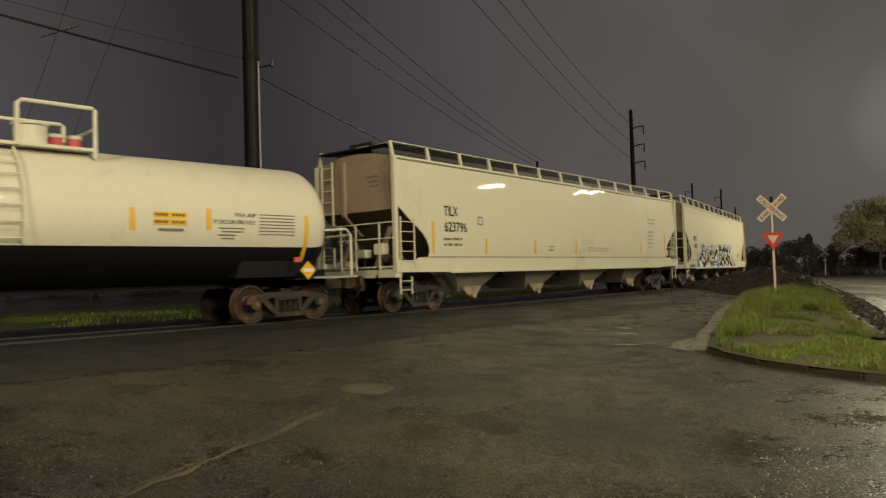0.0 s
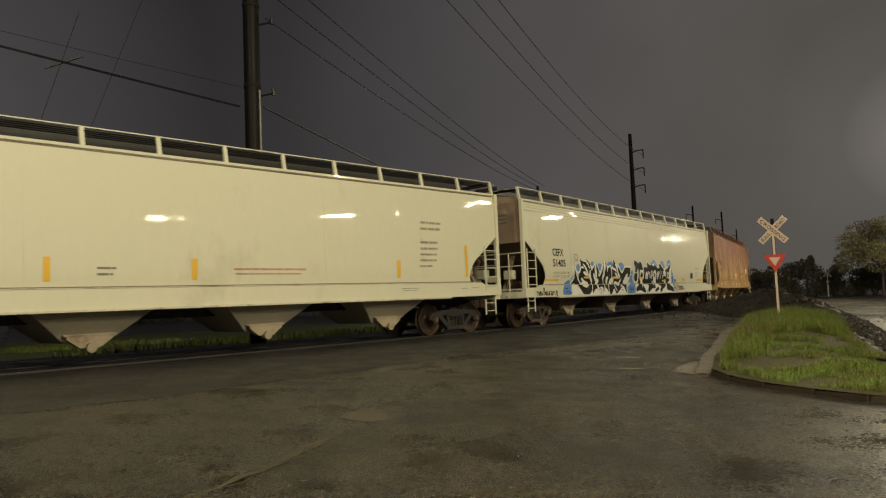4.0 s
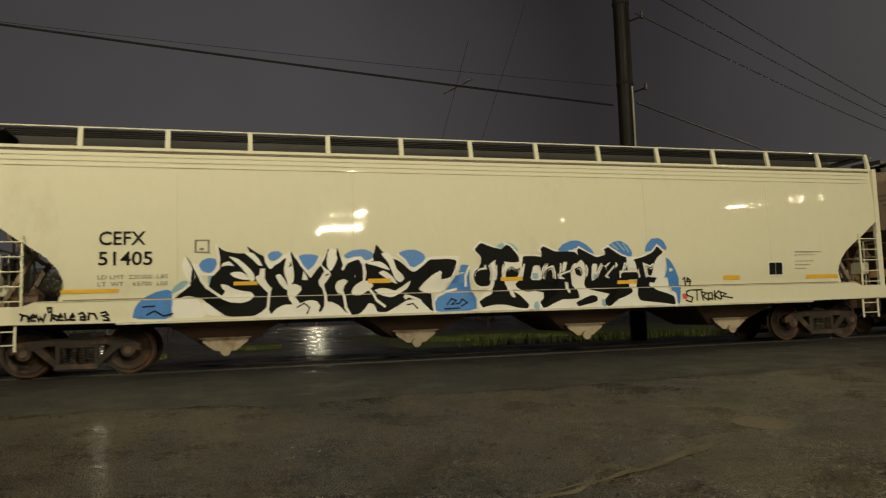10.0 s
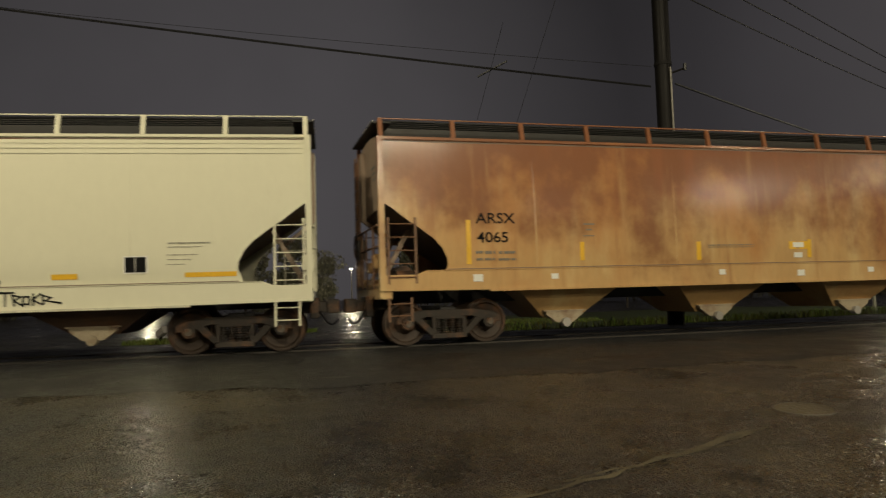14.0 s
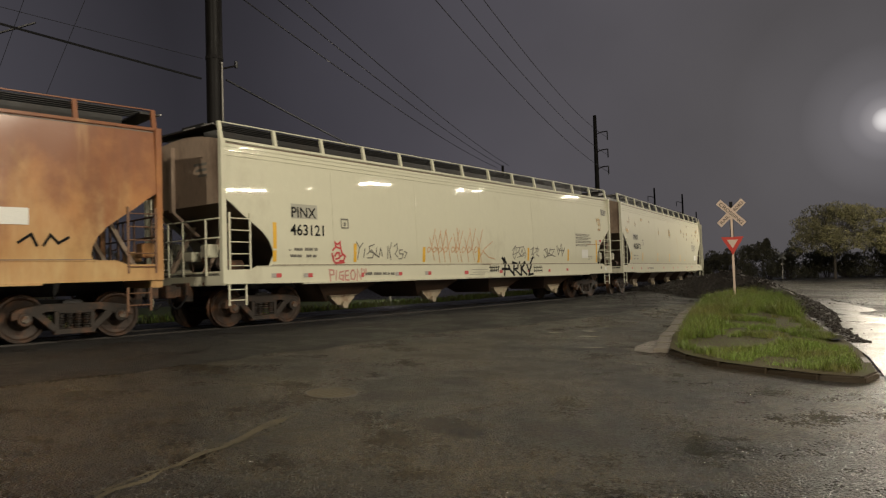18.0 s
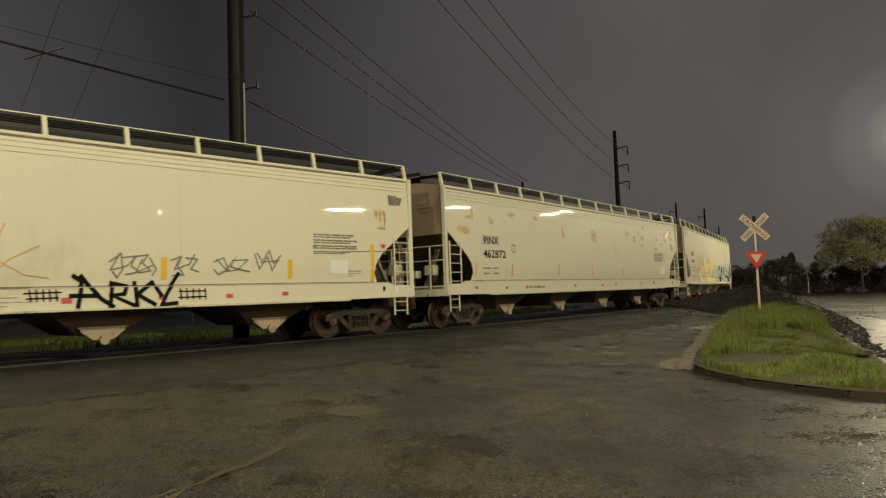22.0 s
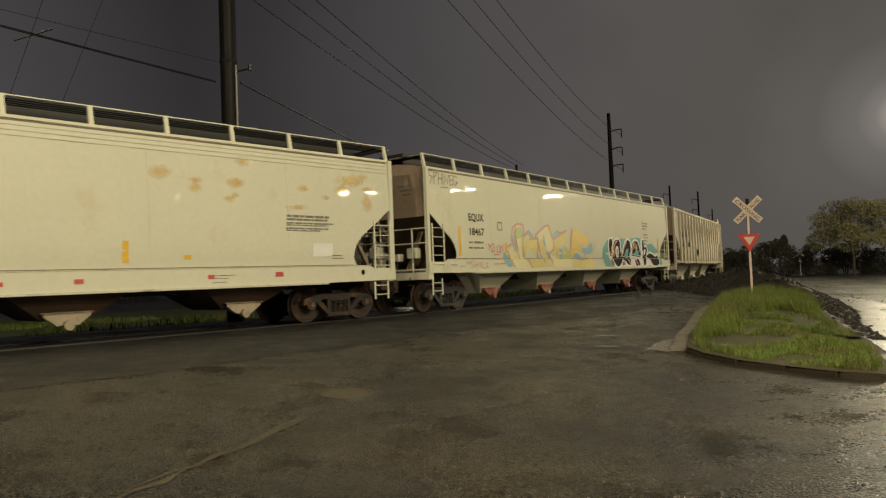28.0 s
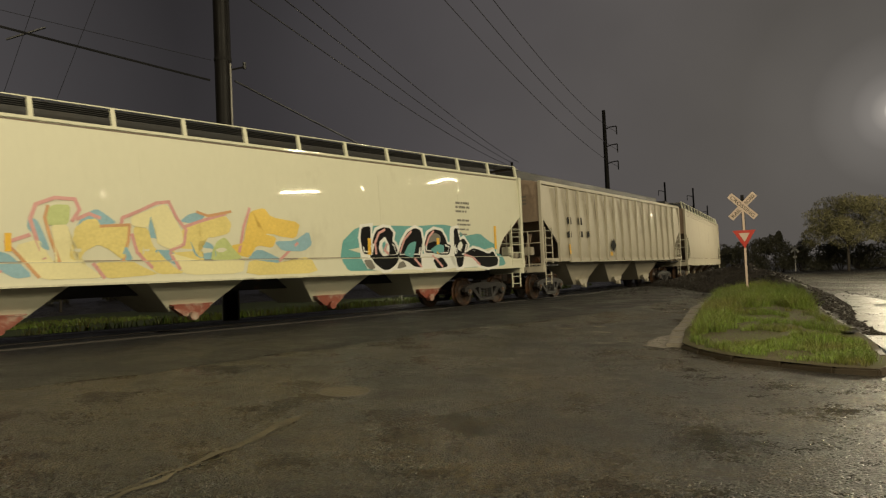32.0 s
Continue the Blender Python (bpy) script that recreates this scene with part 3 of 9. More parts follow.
def side_sheet(L, ztop, sign):
    """A side sheet with thickness, its top bent inwards."""
    bm = bmesh.new()
    left, right = side_panel_poly(L, 0, 0)
    h = L / 2
    zs = [p[1] for p in left][::-1]          # from the bottom up
    xl = [p[0] for p in left][::-1]
    extra = [3.2, 3.5, 3.75, 3.95, 4.1, ztop]
    zs += extra
    xl += [-h + 0.06] * len(extra)
    n = 110
    rnd = random.Random(int(L * 1000))
    dents = [rnd.uniform(0.3, 1.0) for _ in range(20)]

    def ripple(x, z):
        """The sheet is drawn in a little between its inner stiffeners."""
        q = (x + h) / 1.44
        return 0.009 * dents[int(q) % 20] * (0.5 - 0.5 * math.cos(2 * math.pi * q)) * min(1.0, max(0.0, (z - 1.5) / 0.6)) * min(1.0, max(0.0, (4.2 - z) / 0.3))
    rows = []
    for z, x0 in zip(zs, xl):
        xs = [x0 + (-2 * x0) * i / n for i in range(n + 1)]
        rows.append([bm.verts.new((x, (profile_y(z) - ripple(x, z)) * sign, z)) for x in xs])
    for a, b in zip(rows[:-1], rows[1:]):
        for i in range(n):
            bm.faces.new([a[i], a[i + 1], b[i + 1], b[i]])
    bm.normal_update()
    bm.faces.ensure_lookup_table()
    if bm.faces[0].normal.y * sign < 0:
        bmesh.ops.reverse_faces(bm, faces=bm.faces[:])
    r = bmesh.ops.extrude_face_region(bm, geom=bm.faces[:])
    for v in [g for g in r["geom"] if isinstance(g, bmesh.types.BMVert)]:
        v.co.y -= 0.02 * sign
    bmesh.ops.recalc_face_normals(bm, faces=bm.faces[:])
    return bm


WHEEL_R = 0.457
WHEELSETS = []      # wheelset, its place in the car
CARS = []           # car, place on the train, half distance of the bogies


def wheel_mesh():
    bm = bmesh.new()
    n = 28
    # half profile of one wheel along the axle: (distance out from the middle, radius)
    for sign in (-1, 1):
        prof = [(0.68, 0.10), (0.70, 0.36), (0.68, 0.40), (0.68, WHEEL_R + 0.026), (0.715, WHEEL_R + 0.022), (0.73, WHEEL_R), (0.82, WHEEL_R - 0.004), (0.82, 0.40), (0.79, 0.37), (0.765, 0.22), (0.80, 0.15), (0.80, 0.0)]
        rings = []
        for a, r in prof:
            rings.append([bm.verts.new((r * math.cos(2 * math.pi * i / n), sign * a, r * math.sin(2 * math.pi * i / n))) for i in range(n)])
        for r0, r1 in zip(rings[:-1], rings[1:]):
            for i in range(n):
                bm.faces.new([r0[i], r0[(i + 1) % n], r1[(i + 1) % n], r1[i]])
    rod(bm, (0, -0.7, 0), (0, 0.7, 0), 0.085, 12)
    bmesh.ops.recalc_face_normals(bm, faces=bm.faces[:])
    # a chalk mark and bolt heads that show the turning
    for sign in (-1, 1):
        for k in range(3):
            a = 2 * math.pi * k / 3
            rod(bm, (0.07 * math.cos(a), sign * 0.80, 0.07 * math.sin(a)), (0.07 * math.cos(a), sign * 1.065, 0.07 * math.sin(a)), 0.016, 6)
    return finish("wheelset", bm, WHEEL, False)


def frame_mesh(material):
    """One cast side frame of a bogie, seen from the side, with openings."""
    bm = bmesh.new()
    prism(bm, [(-1.12, 0.44), (-1.12, 0.58), (-0.98, 0.66), (-0.55, 0.73), (0.55, 0.73), (0.98, 0.66), (1.12, 0.58), (1.12, 0.44), (0.72, 0.5), (0.5, 0.58), (-0.5, 0.58), (-0.72, 0.5)], "y", -0.08, 0.08)
    for s in (-1, 1):
        prism(bm, [(s * 0.80, 0.56), (s * 0.62, 0.60), (s * 0.30, 0.26), (s * 0.36, 0.16)], "y", -0.075, 0.075)
        box(bm, s * 0.33 - 0.045, s * 0.33 + 0.045, -0.07, 0.07, 0.2, 0.64)
        rod(bm, (s * 0.889, -0.10, 0.457), (s * 0.889, 0.05, 0.457), 0.135, 14)
    box(bm, -0.38, 0.38, -0.09, 0.09, 0.13, 0.24)
    bmesh.ops.bevel(bm, geom=bm.edges[:], offset=0.012, segments=1, affect="EDGES")
    return finish("side_frame", bm, material)


def spring_mesh(material):
    bm = bmesh.new()
    for i in range(4):
        for j in range(6):
            rod(bm, (-0.24 + 0.16 * i, 0, 0.25 + 0.05 * j), (-0.24 + 0.16 * i, 0, 0.275 + 0.05 * j), 0.07, 10)
    box(bm, -0.30, 0.30, -0.10, 0.14, 0.54, 0.60)
    return finish("spring_nest", bm, material)


WHEEL_ME = wheel_mesh()
FRAME_ME = {m.name: (frame_mesh(m), spring_mesh(m)) for m in (STEEL, DARK_STEEL)}


def bearing_cap_mesh():
    bm = rod(bmesh.new(), (0, 0.03, 0), (0, -0.03, 0), 0.085, 14, 0.07)
    for k in range(3):
        a = 2 * math.pi * k / 3 + 0.5
        rod(bm, (0.045 * math.cos(a), -0.028, 0.045 * math.sin(a)), (0.045 * math.cos(a), -0.045, 0.045 * math.sin(a)), 0.016, 6)
    return finish("bearing_cap", bm, CAP_STEEL)


CAP_ME = bearing_cap_mesh()


def bogie(car, x, material):
    b = part("bogie", a_box(-0.18, 0.18, -0.98, 0.98, 0.5, 0.80, 0.03), DARK_STEEL, car)
    b.location = (x, 0, 0)
    fr, sp = FRAME_ME[material.name]
    for s in (-1, 1):
        f = part("side_frame", fr, None, b)
        f.location = (0, s * 0.99, 0)
        g = part("spring_nest", sp, None, b)
        g.location = (0, s * 0.97, 0)
    for s in (-0.889, 0.889):
        w = part("wheelset", WHEEL_ME, None, b)
        w.location = (s, 0, WHEEL_R)
        WHEELSETS.append((w, s))
        for q in (-1, 1):
            part("bearing_cap", CAP_ME, None, b, "pale roller bearing cap" if material is DARK_STEEL else "").matrix_basis = pose(s, q * 1.09, WHEEL_R, 0, 0, 0 if q < 0 else 180)
    return b


def ladder(car, x, y, z0, z1, w, rungs, material, name="ladder", depth=0.0):
    """Two stiles and separate rungs on the plane y."""
    ob = None
    for dx in (0, w):
        o = part("stile" if ob else name, a_box(x + dx - 0.022, x + dx + 0.022, y - 0.012, y + 0.012, z0, z1), material, ob or car)
        ob = ob or o
    me = None
    for i in range(rungs):
        z = z0 + (i + 0.5) * (z1 - z0) / rungs
        if me is None:
            b2 = rod(bmesh.new(), (0, 0, 0), (w, 0, 0), 0.013, 6)
            me = finish("rung", b2, material)
        r = part("rung", me, None, ob)
        r.location = (x, y + (-0.02 if y < 0 else 0.02), z)
    return ob


def end_gear(car, L, e, body, rail_mat):
    """Platform, posts, ladders, coupler and brake gear at one end (e: -1 or 1)."""
    h = L / 2
    part("end_sill", a_box(e * h - (0.25 if e > 0 else 0), e * h + (0.25 if e < 0 else 0), -1.56, 1.56, 0.98, 1.30, 0.015), body, car)
    for s in (-1, 1):
        bm = bmesh.new()
        box(bm, e * (h - 0.06) - 0.06, e * (h - 0.06) + 0.06, s * 1.53 - 0.055, s * 1.53 + 0.055, 1.25, 4.28)
        part("corner_post", bm, body, car)
        x0 = e * (h - 0.10) if e < 0 else e * (h - 0.10) - 0.62
        ladder(car, x0 + (0.08 if e < 0 else 0.0), s * 1.60, 1.28, 2.62, 0.56, 5, rail_mat)
        ladder(car, x0 + (0.08 if e < 0 else 0.0), s * 1.56, 0.52, 1.0, 0.46, 2, rail_mat, "step")
    # end ladder and end platform rails
    bm = bmesh.new()
    for y in (0.8, 1.25):
        box(bm, e * (h + 0.02) - 0.02, e * (h + 0.02) + 0.02, y - 0.025, y + 0.025, 1.3, 4.35)
    for i in range(9):
        rod(bm, (e * (h + 0.04), 1.25, 1.55 + i * 0.33), (e * (h + 0.04), 0.8, 1.55 + i * 0.33), 0.012, 6)
    part("end_ladder", bm, rail_mat, car)
    bm = bmesh.new()
    for z in (2.05, 2.48):
        rod(bm, (e * (h + 0.02), -1.5, z), (e * (h + 0.02), 1.5, z), 0.02, 6)
    for y in (-1.0, -0.1, 0.5):
        rod(bm, (e * (h + 0.02), y, 1.2), (e * (h + 0.02), y, 2.48), 0.024, 6)
    part("end_rail", bm, rail_mat, car)
    part("platform", a_box(min(e * h, e * (h - 1.5)), max(e * h, e * (h - 1.5)), -1.45, 1.45, 1.20, 1.26), DARK_STEEL, car)
    # coupler
    bm = bmesh.new()
    box(bm, min(e * (h - 0.8), e * (h + 0.28)), max(e * (h - 0.8), e * (h + 0.28)), -0.11, 0.11, 0.74, 0.98)
    box(bm, min(e * (h + 0.26), e * (h + 0.52)), max(e * (h + 0.26), e * (h + 0.52)), -0.19, 0.17, 0.72, 1.02)
    box(bm, min(e * (h - 0.1), e * (h + 0.1)), max(e * (h - 0.1), e * (h + 0.1)), -0.32, 0.32, 0.62, 1.06)
    bmesh.ops.bevel(bm, geom=bm.edges[:], offset=0.02, segments=1, affect="EDGES")
    part("coupler", bm, STEEL, car)
    bm = bmesh.new()
    pts = [(e * (h + 0.1 + 0.08 * i), -0.35 + 0.01 * i, 0.78 - 0.30 * math.sin(math.pi * min(i / 5, 1) * 0.8)) for i in range(6)]
    pipe(bm, pts, 0.025, 6)
    part("brake_hose", bm, BLACK_PAINT, car)
    for y, z0, hh in ((-0.95, 1.62, 0.30), (-0.30, 1.55, 0.22)):
        bx = part("valve_box", a_box(e * (h - 0.10) - 0.13, e * (h - 0.10) + 0.13, y - 0.17, y + 0.17, z0, z0 + hh, 0.02), body, car)
        part("valve_pipe", pipe(bmesh.new(), [(e * (h - 0.10), y, z0), (e * (h - 0.10), y, 1.2), (e * (h + 0.02), y + 0.1, 1.0)], 0.022, 6), STEEL, bx)
    if e < 0:
        bm = bmesh.new()
        ring = [(e * (h + 0.12), 0.75 + 0.26 * math.cos(a), 2.2 + 0.26 * math.sin(a)) for a in np.linspace(0, 2 * math.pi, 17)]
        pipe(bm, ring, 0.016, 6)
        for k in range(4):
            a = k * math.pi / 4
            rod(bm, (e * (h + 0.12), 0.75 - 0.26 * math.cos(a), 2.2 - 0.26 * math.sin(a)), (e * (h + 0.12), 0.75 + 0.26 * math.cos(a), 2.2 + 0.26 * math.sin(a)), 0.01, 5)
        box(bm, e * (h - 0.02) - 0.1, e * (h - 0.02) + 0.1, 0.6, 0.9, 1.9, 2.35)
        part("hand_brake", bm, STEEL, car)
        part("brake_cylinder", rod(bmesh.new(), (e * (h - 0.9), -1.0, 1.42), (e * (h - 0.45), -1.0, 1.42), 0.15, 14), STEEL, car)
        part("air_reservoir", rod(bmesh.new(), (e * (h - 0.7), -0.6, 1.5), (e * (h - 0.7), 0.5, 1.5), 0.19, 14), STEEL, car)


def hopper_car(name, label, place, L, body, roof, slope, bay, bay_tip, rail_mat, top_mat, bogie_mat, posts=14, bays=(-5.9, -2.0, 2.0, 5.9), ribs=False, zs=1.0, beads=True, group="freight cars of the train", gate=None):
    car = thing(name, label, "freight car", group)
    CARS.append((car, place, L / 2 - 1.55))
    SILL_TOP[car.name] = zs + 0.42
    h = L / 2
    ztop = 4.28
    for s in (-1, 1):
        part("side_sheet", side_sheet(L, ztop, s), body, car, smooth=True)
        # sill with notched ends
        poly = [(-h, zs), (-h, zs + 0.12), (h, zs + 0.12), (h, zs)] if ribs else [(-h, zs + 0.02), (-h, zs + 0.34), (-h + 0.75, zs + 0.34), (-h + 0.95, zs + 0.42), (h - 0.95, zs + 0.42), (h - 0.75, zs + 0.34), (h, zs + 0.34), (h, zs + 0.02), (h - 2.3, zs), (-h + 2.3, zs)]
        bm = prism(bmesh.new(), poly, "y", s * 1.555, s * 1.60)
        part("side_sill", bm, body, car)
        if not ribs:
            part("sill_ledge", a_box(-h + 0.95, h - 0.95, min(s * 1.52, s * 1.612), max(s * 1.52, s * 1.612), zs + 0.405, zs + 0.425, 0.006), LEDGE if body is not RUSTY else body, car, "wet ledge over the side sill")
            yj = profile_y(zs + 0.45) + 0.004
            # thin dark box standing for joint dirt and the ledge's shadow line
            part("ledge_shadow_seam", a_box(-h + 1.4, h - 1.4, min(s * (yj - 0.03), s * yj), max(s * (yj - 0.03), s * yj), zs + 0.43, zs + 0.448), slope, car, "dark strip for joint dirt and the shadow line above the ledge")
        bm = bmesh.new()
        box(bm, -h + 2.3, h - 2.3, min(s * 1.56, s * 1.64), max(s * 1.56, s * 1.64), zs - 0.035, zs - 0.002)
        part("sill_flange", bm, LEDGE if body is not RUSTY else body, car)
        part("eave", a_box(-h + 0.10, h - 0.10, min(s * 1.44, s * 1.515), max(s * 1.44, s * 1.515), 4.235, 4.30, 0.008), top_mat, car)
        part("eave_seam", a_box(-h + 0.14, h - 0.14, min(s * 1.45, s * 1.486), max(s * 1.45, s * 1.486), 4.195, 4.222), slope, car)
        if beads:
            for z in (3.93, 4.03, 4.13):
                bm = bmesh.new()
                y = s * (profile_y(z) + 0.004)
                box(bm, -h + 0.15, h - 0.15, y - 0.008, y + 0.008, z - 0.012, z + 0.012)
                part("bead", bm, body, car)
        # weld seams
        seam = None
        for i in range(1, 6):
            x = -h + L * i / 6
            if seam is None:
                bm = bmesh.new()
                vs = []
                for z in np.linspace(1.45, 3.85, 9):
                    y = s * (profile_y(z) + 0.003)
                    vs.append([bm.verts.new((dx, y - s * abs(dx) * 0.25, z)) for dx in (-0.016, 0, 0.016)])
                for a, b in zip(vs[:-1], vs[1:]):
                    for k in range(2):
                        bm.faces.new([a[k], a[k + 1], b[k + 1], b[k]] if s < 0 else [a[k], b[k], b[k + 1], a[k + 1]])
                seam = finish("weld_seam", bm, body)
            o = part("weld_seam", seam, None, car)
            o.location.x = x
        if ribs:
            me = finish("rib", a_box(-0.045, 0.045, -0.05, 0.05, 1.35, 4.18, 0.012), body)
            for i in range(16):
                o = part("rib", me, None, car)
                o.location = (-h + 1.35 + i * (L - 2.7) / 15, s * 1.60, 0)
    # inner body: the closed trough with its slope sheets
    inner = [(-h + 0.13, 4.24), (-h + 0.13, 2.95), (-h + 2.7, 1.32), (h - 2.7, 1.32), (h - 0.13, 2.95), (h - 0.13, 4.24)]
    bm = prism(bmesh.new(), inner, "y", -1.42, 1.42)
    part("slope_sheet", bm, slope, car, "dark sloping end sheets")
    for e in (-1, 1):
        arch = [(y, 4.27 + 0.21 * (1 - (y / 1.47) ** 2)) for y in np.linspace(1.47, -1.47, 13)]
        part("end_sheet", prism(bmesh.new(), [(-1.47, 2.84), (1.47, 2.84)] + arch, "x", e * (h - 0.12), e * (h - 0.07)), END_SHADE_DIRT, car, "dirty end sheet, coloured darker for shade")
        post = part("end_post", a_box(min(e * (h - 0.069), e * (h + 0.03)), max(e * (h - 0.069), e * (h + 0.03)), 0.32, 0.44, 2.75, 4.3), END_SHADE_DIRT, car)
        part("post_foot", prism(bmesh.new(), [(e * (h + 0.03), 2.748), (e * (h - 0.07), 2.748), (e * (h - 0.75), 2.2), (e * (h - 0.62), 2.2)], "y", 0.32, 0.44), END_SHADE_DIRT, post)
        for y in (-0.7, 0.7):
            part("end_brace", prism(bmesh.new(), [(e * (h - 0.85), 2.45), (e * (h - 0.75), 2.45), (e * (h - 0.1), 1.28), (e * (h - 0.2), 1.28)], "y", y - 0.06, y + 0.06), END_SHADE_DIRT, car)
        for k in range(3):
            part("end_stencil", a_box(min(e * (h - 0.0695), e * (h - 0.066)), max(e * (h - 0.0695), e * (h - 0.066)), -0.95, -0.45 - 0.08 * k, 3.75 - 0.13 * k, 3.81 - 0.13 * k), GREY_INK, car)
    # roof
    bm = bmesh.new()
    rows = []
    for i, y in enumerate(np.linspace(-1.46, 1.46, 13)):
        z = 4.27 + 0.22 * (1 - (y / 1.46) ** 2)
        rows.append([bm.verts.new((x, y, z)) for x in (-h + 0.30, h - 0.30)])
    for a, b in zip(rows[:-1], rows[1:]):
        bm.faces.new([a[0], b[0], b[1], a[1]])
    bmesh.ops.recalc_face_normals(bm, faces=bm.faces[:])
    part("roof", bm, roof, car, smooth=True)
    bm = bmesh.new()
    box(bm, -h + 0.35, h - 0.35, -0.45, 0.45, 4.40, 4.84)
    part("hatch_trough", bm, roof, car)
    if not ribs:
        for s in (-1, 1):
            bm = bmesh.new()
            box(bm, -h + 0.06, h - 0.06, s * 1.38 - 0.025, s * 1.38 + 0.025, 4.676, 4.70)
            part("roof_rail", bm, top_mat, car)
            me = None
            for i in range(posts):
                x = -h + 0.10 + i * (L - 0.2) / (posts - 1)
                if me is None:
                    b2 = prism(bmesh.new(), [(1.50, 4.24), (1.42, 4.26), (1.35, 4.68), (1.41, 4.68)], "x", -0.045, 0.045)
                    for v in b2.verts:
                        v.co.y *= s
                    bmesh.ops.recalc_face_normals(b2, faces=b2.faces[:])
                    me = finish("rail_post", b2, top_mat)
                o = part("rail_post", me, None, car)
                o.location.x = x
            for k in range(4):
                y = s * (1.30 - 0.16 * k)
                part("walkway_plank", a_box(-h + 0.06, h - 0.06, y - 0.05, y + 0.05, 4.635, 4.66), roof, car, "dark steel grating plank")
        for e in (-1, 1):
            bm = bmesh.new()
            box(bm, min(e * (h + 0.06), e * (h - 0.35)), max(e * (h + 0.06), e * (h - 0.35)), -1.35, 1.35, 4.60, 4.635)
            part("end_running_board", bm, roof, car)
            for y in (-1.2, -0.5):
                part("board_edge", a_box(min(e * (h + 0.055), e * (h + 0.075)), max(e * (h + 0.055), e * (h + 0.075)), y - 0.22, y + 0.22, 4.605, 4.63), GALV, car)
    else:
        for s in (-1, 1):
            part("roof_rail", a_box(-h + 0.1, h - 0.1, s * 1.50 - 0.06, s * 1.50 + 0.06, 4.20, 4.32, 0.01), top_mat, car)
    # discharge bays
    for x in bays:
        bm = bmesh.new()
        wt, wb, zt, zb = (1.22, 0.42, zs + 0.02, 0.46) if not ribs else (1.9, 0.5, zs + 0.02, 0.40)
        sk = 0.0 if not ribs else 0.55
        top = [(x - wt, -1.28, zt), (x + wt, -1.28, zt), (x + wt, 1.28, zt), (x - wt, 1.28, zt)]
        bot = [(x + sk - wb, -0.75, zb), (x + sk + wb, -0.75, zb), (x + sk + wb, 0.75, zb), (x + sk - wb, 0.75, zb)]
        tv, bv = [bm.verts.new(p) for p in top], [bm.verts.new(p) for p in bot]
        for i in range(4):
            bm.faces.new([tv[i], tv[(i + 1) % 4], bv[(i + 1) % 4], bv[i]])
        bm.faces.new(tv)
        bm.faces.new(bv)
        bmesh.ops.recalc_face_normals(bm, faces=bm.faces[:])
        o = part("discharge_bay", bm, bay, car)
        bm = bmesh.new()
        prism(bm, [(x + sk - 0.44, 0.60), (x + sk - 0.44, 0.54), (x + sk - 0.2, 0.36), (x + sk + 0.2, 0.36), (x + sk + 0.44, 0.54), (x + sk + 0.44, 0.60)], "y", -0.98, -0.80)
        box(bm, x + sk - 0.5, x + sk + 0.5, -1.0, -0.76, 0.60, 0.63)
        g = part("outlet_gate", bm, bay_tip, o)
        bm = rod(bmesh.new(), (x + sk, -1.08, 0.36), (x + sk, -0.9, 0.36), 0.10, 14)
        part("outlet_cap", bm, gate or bay_tip, o)
    # centre sill and underframe
    part("centre_sill", a_box(-h + 0.3, h - 0.3, -0.27, 0.27, 0.86, 1.25), DARK_STEEL, car)
    for e in (-1, 1):
        end_gear(car, L, e, body, rail_mat)
        bogie(car, e * (h - 1.55), bogie_mat)
    return car


def text_mesh(text, size, spread=1.0, tilt=0.0):
    cu = bpy.data.curves.new("text", "FONT")
    cu.body, cu.size, cu.space_character, cu.shear = text, size, spread, tilt
    cu.resolution_u = 3
    cu.offset = size * 0.013 if size > 0.25 else 0.0
    ob = bpy.data.objects.new("text", cu)
    scene.collection.objects.link(ob)
    bpy.context.view_layer.update()
    me = bpy.data.meshes.new_from_object(ob.evaluated_get(bpy.context.evaluated_depsgraph_get()))
    bpy.data.objects.remove(ob)
    bm = bmesh.new()
    bm.from_mesh(me)
    bpy.data.meshes.remove(me)
    return bm


def words(car, text, x, z, size, material, name="lettering", spread=1.0, lift=0.007, tilt=0.0, width=0.0):
    """Painted letters, from the built-in font, laid on the side of a car."""
    bm = text_mesh(text, size, spread, tilt)
    k = width / max(v.co.x for v in bm.verts) if width else 1.0
    for v in bm.verts:
        v.co = Vector((x + v.co.x * k, 0, z + v.co.y))
    return part(name, drape(bm, lift, car=car), material, car)


def figure(car, name, polys, material, lift=0.007, label=""):
    """Sprayed shapes: polygons in (x, z)."""
    bm = bmesh.new()
    for poly in polys:
        bm.faces.new([bm.verts.new((p[0], 0, p[1])) for p in poly])
    bmesh.ops.triangulate(bm, faces=bm.faces[:])
    return part(name, drape(bm, lift, car=car), material, car, label)


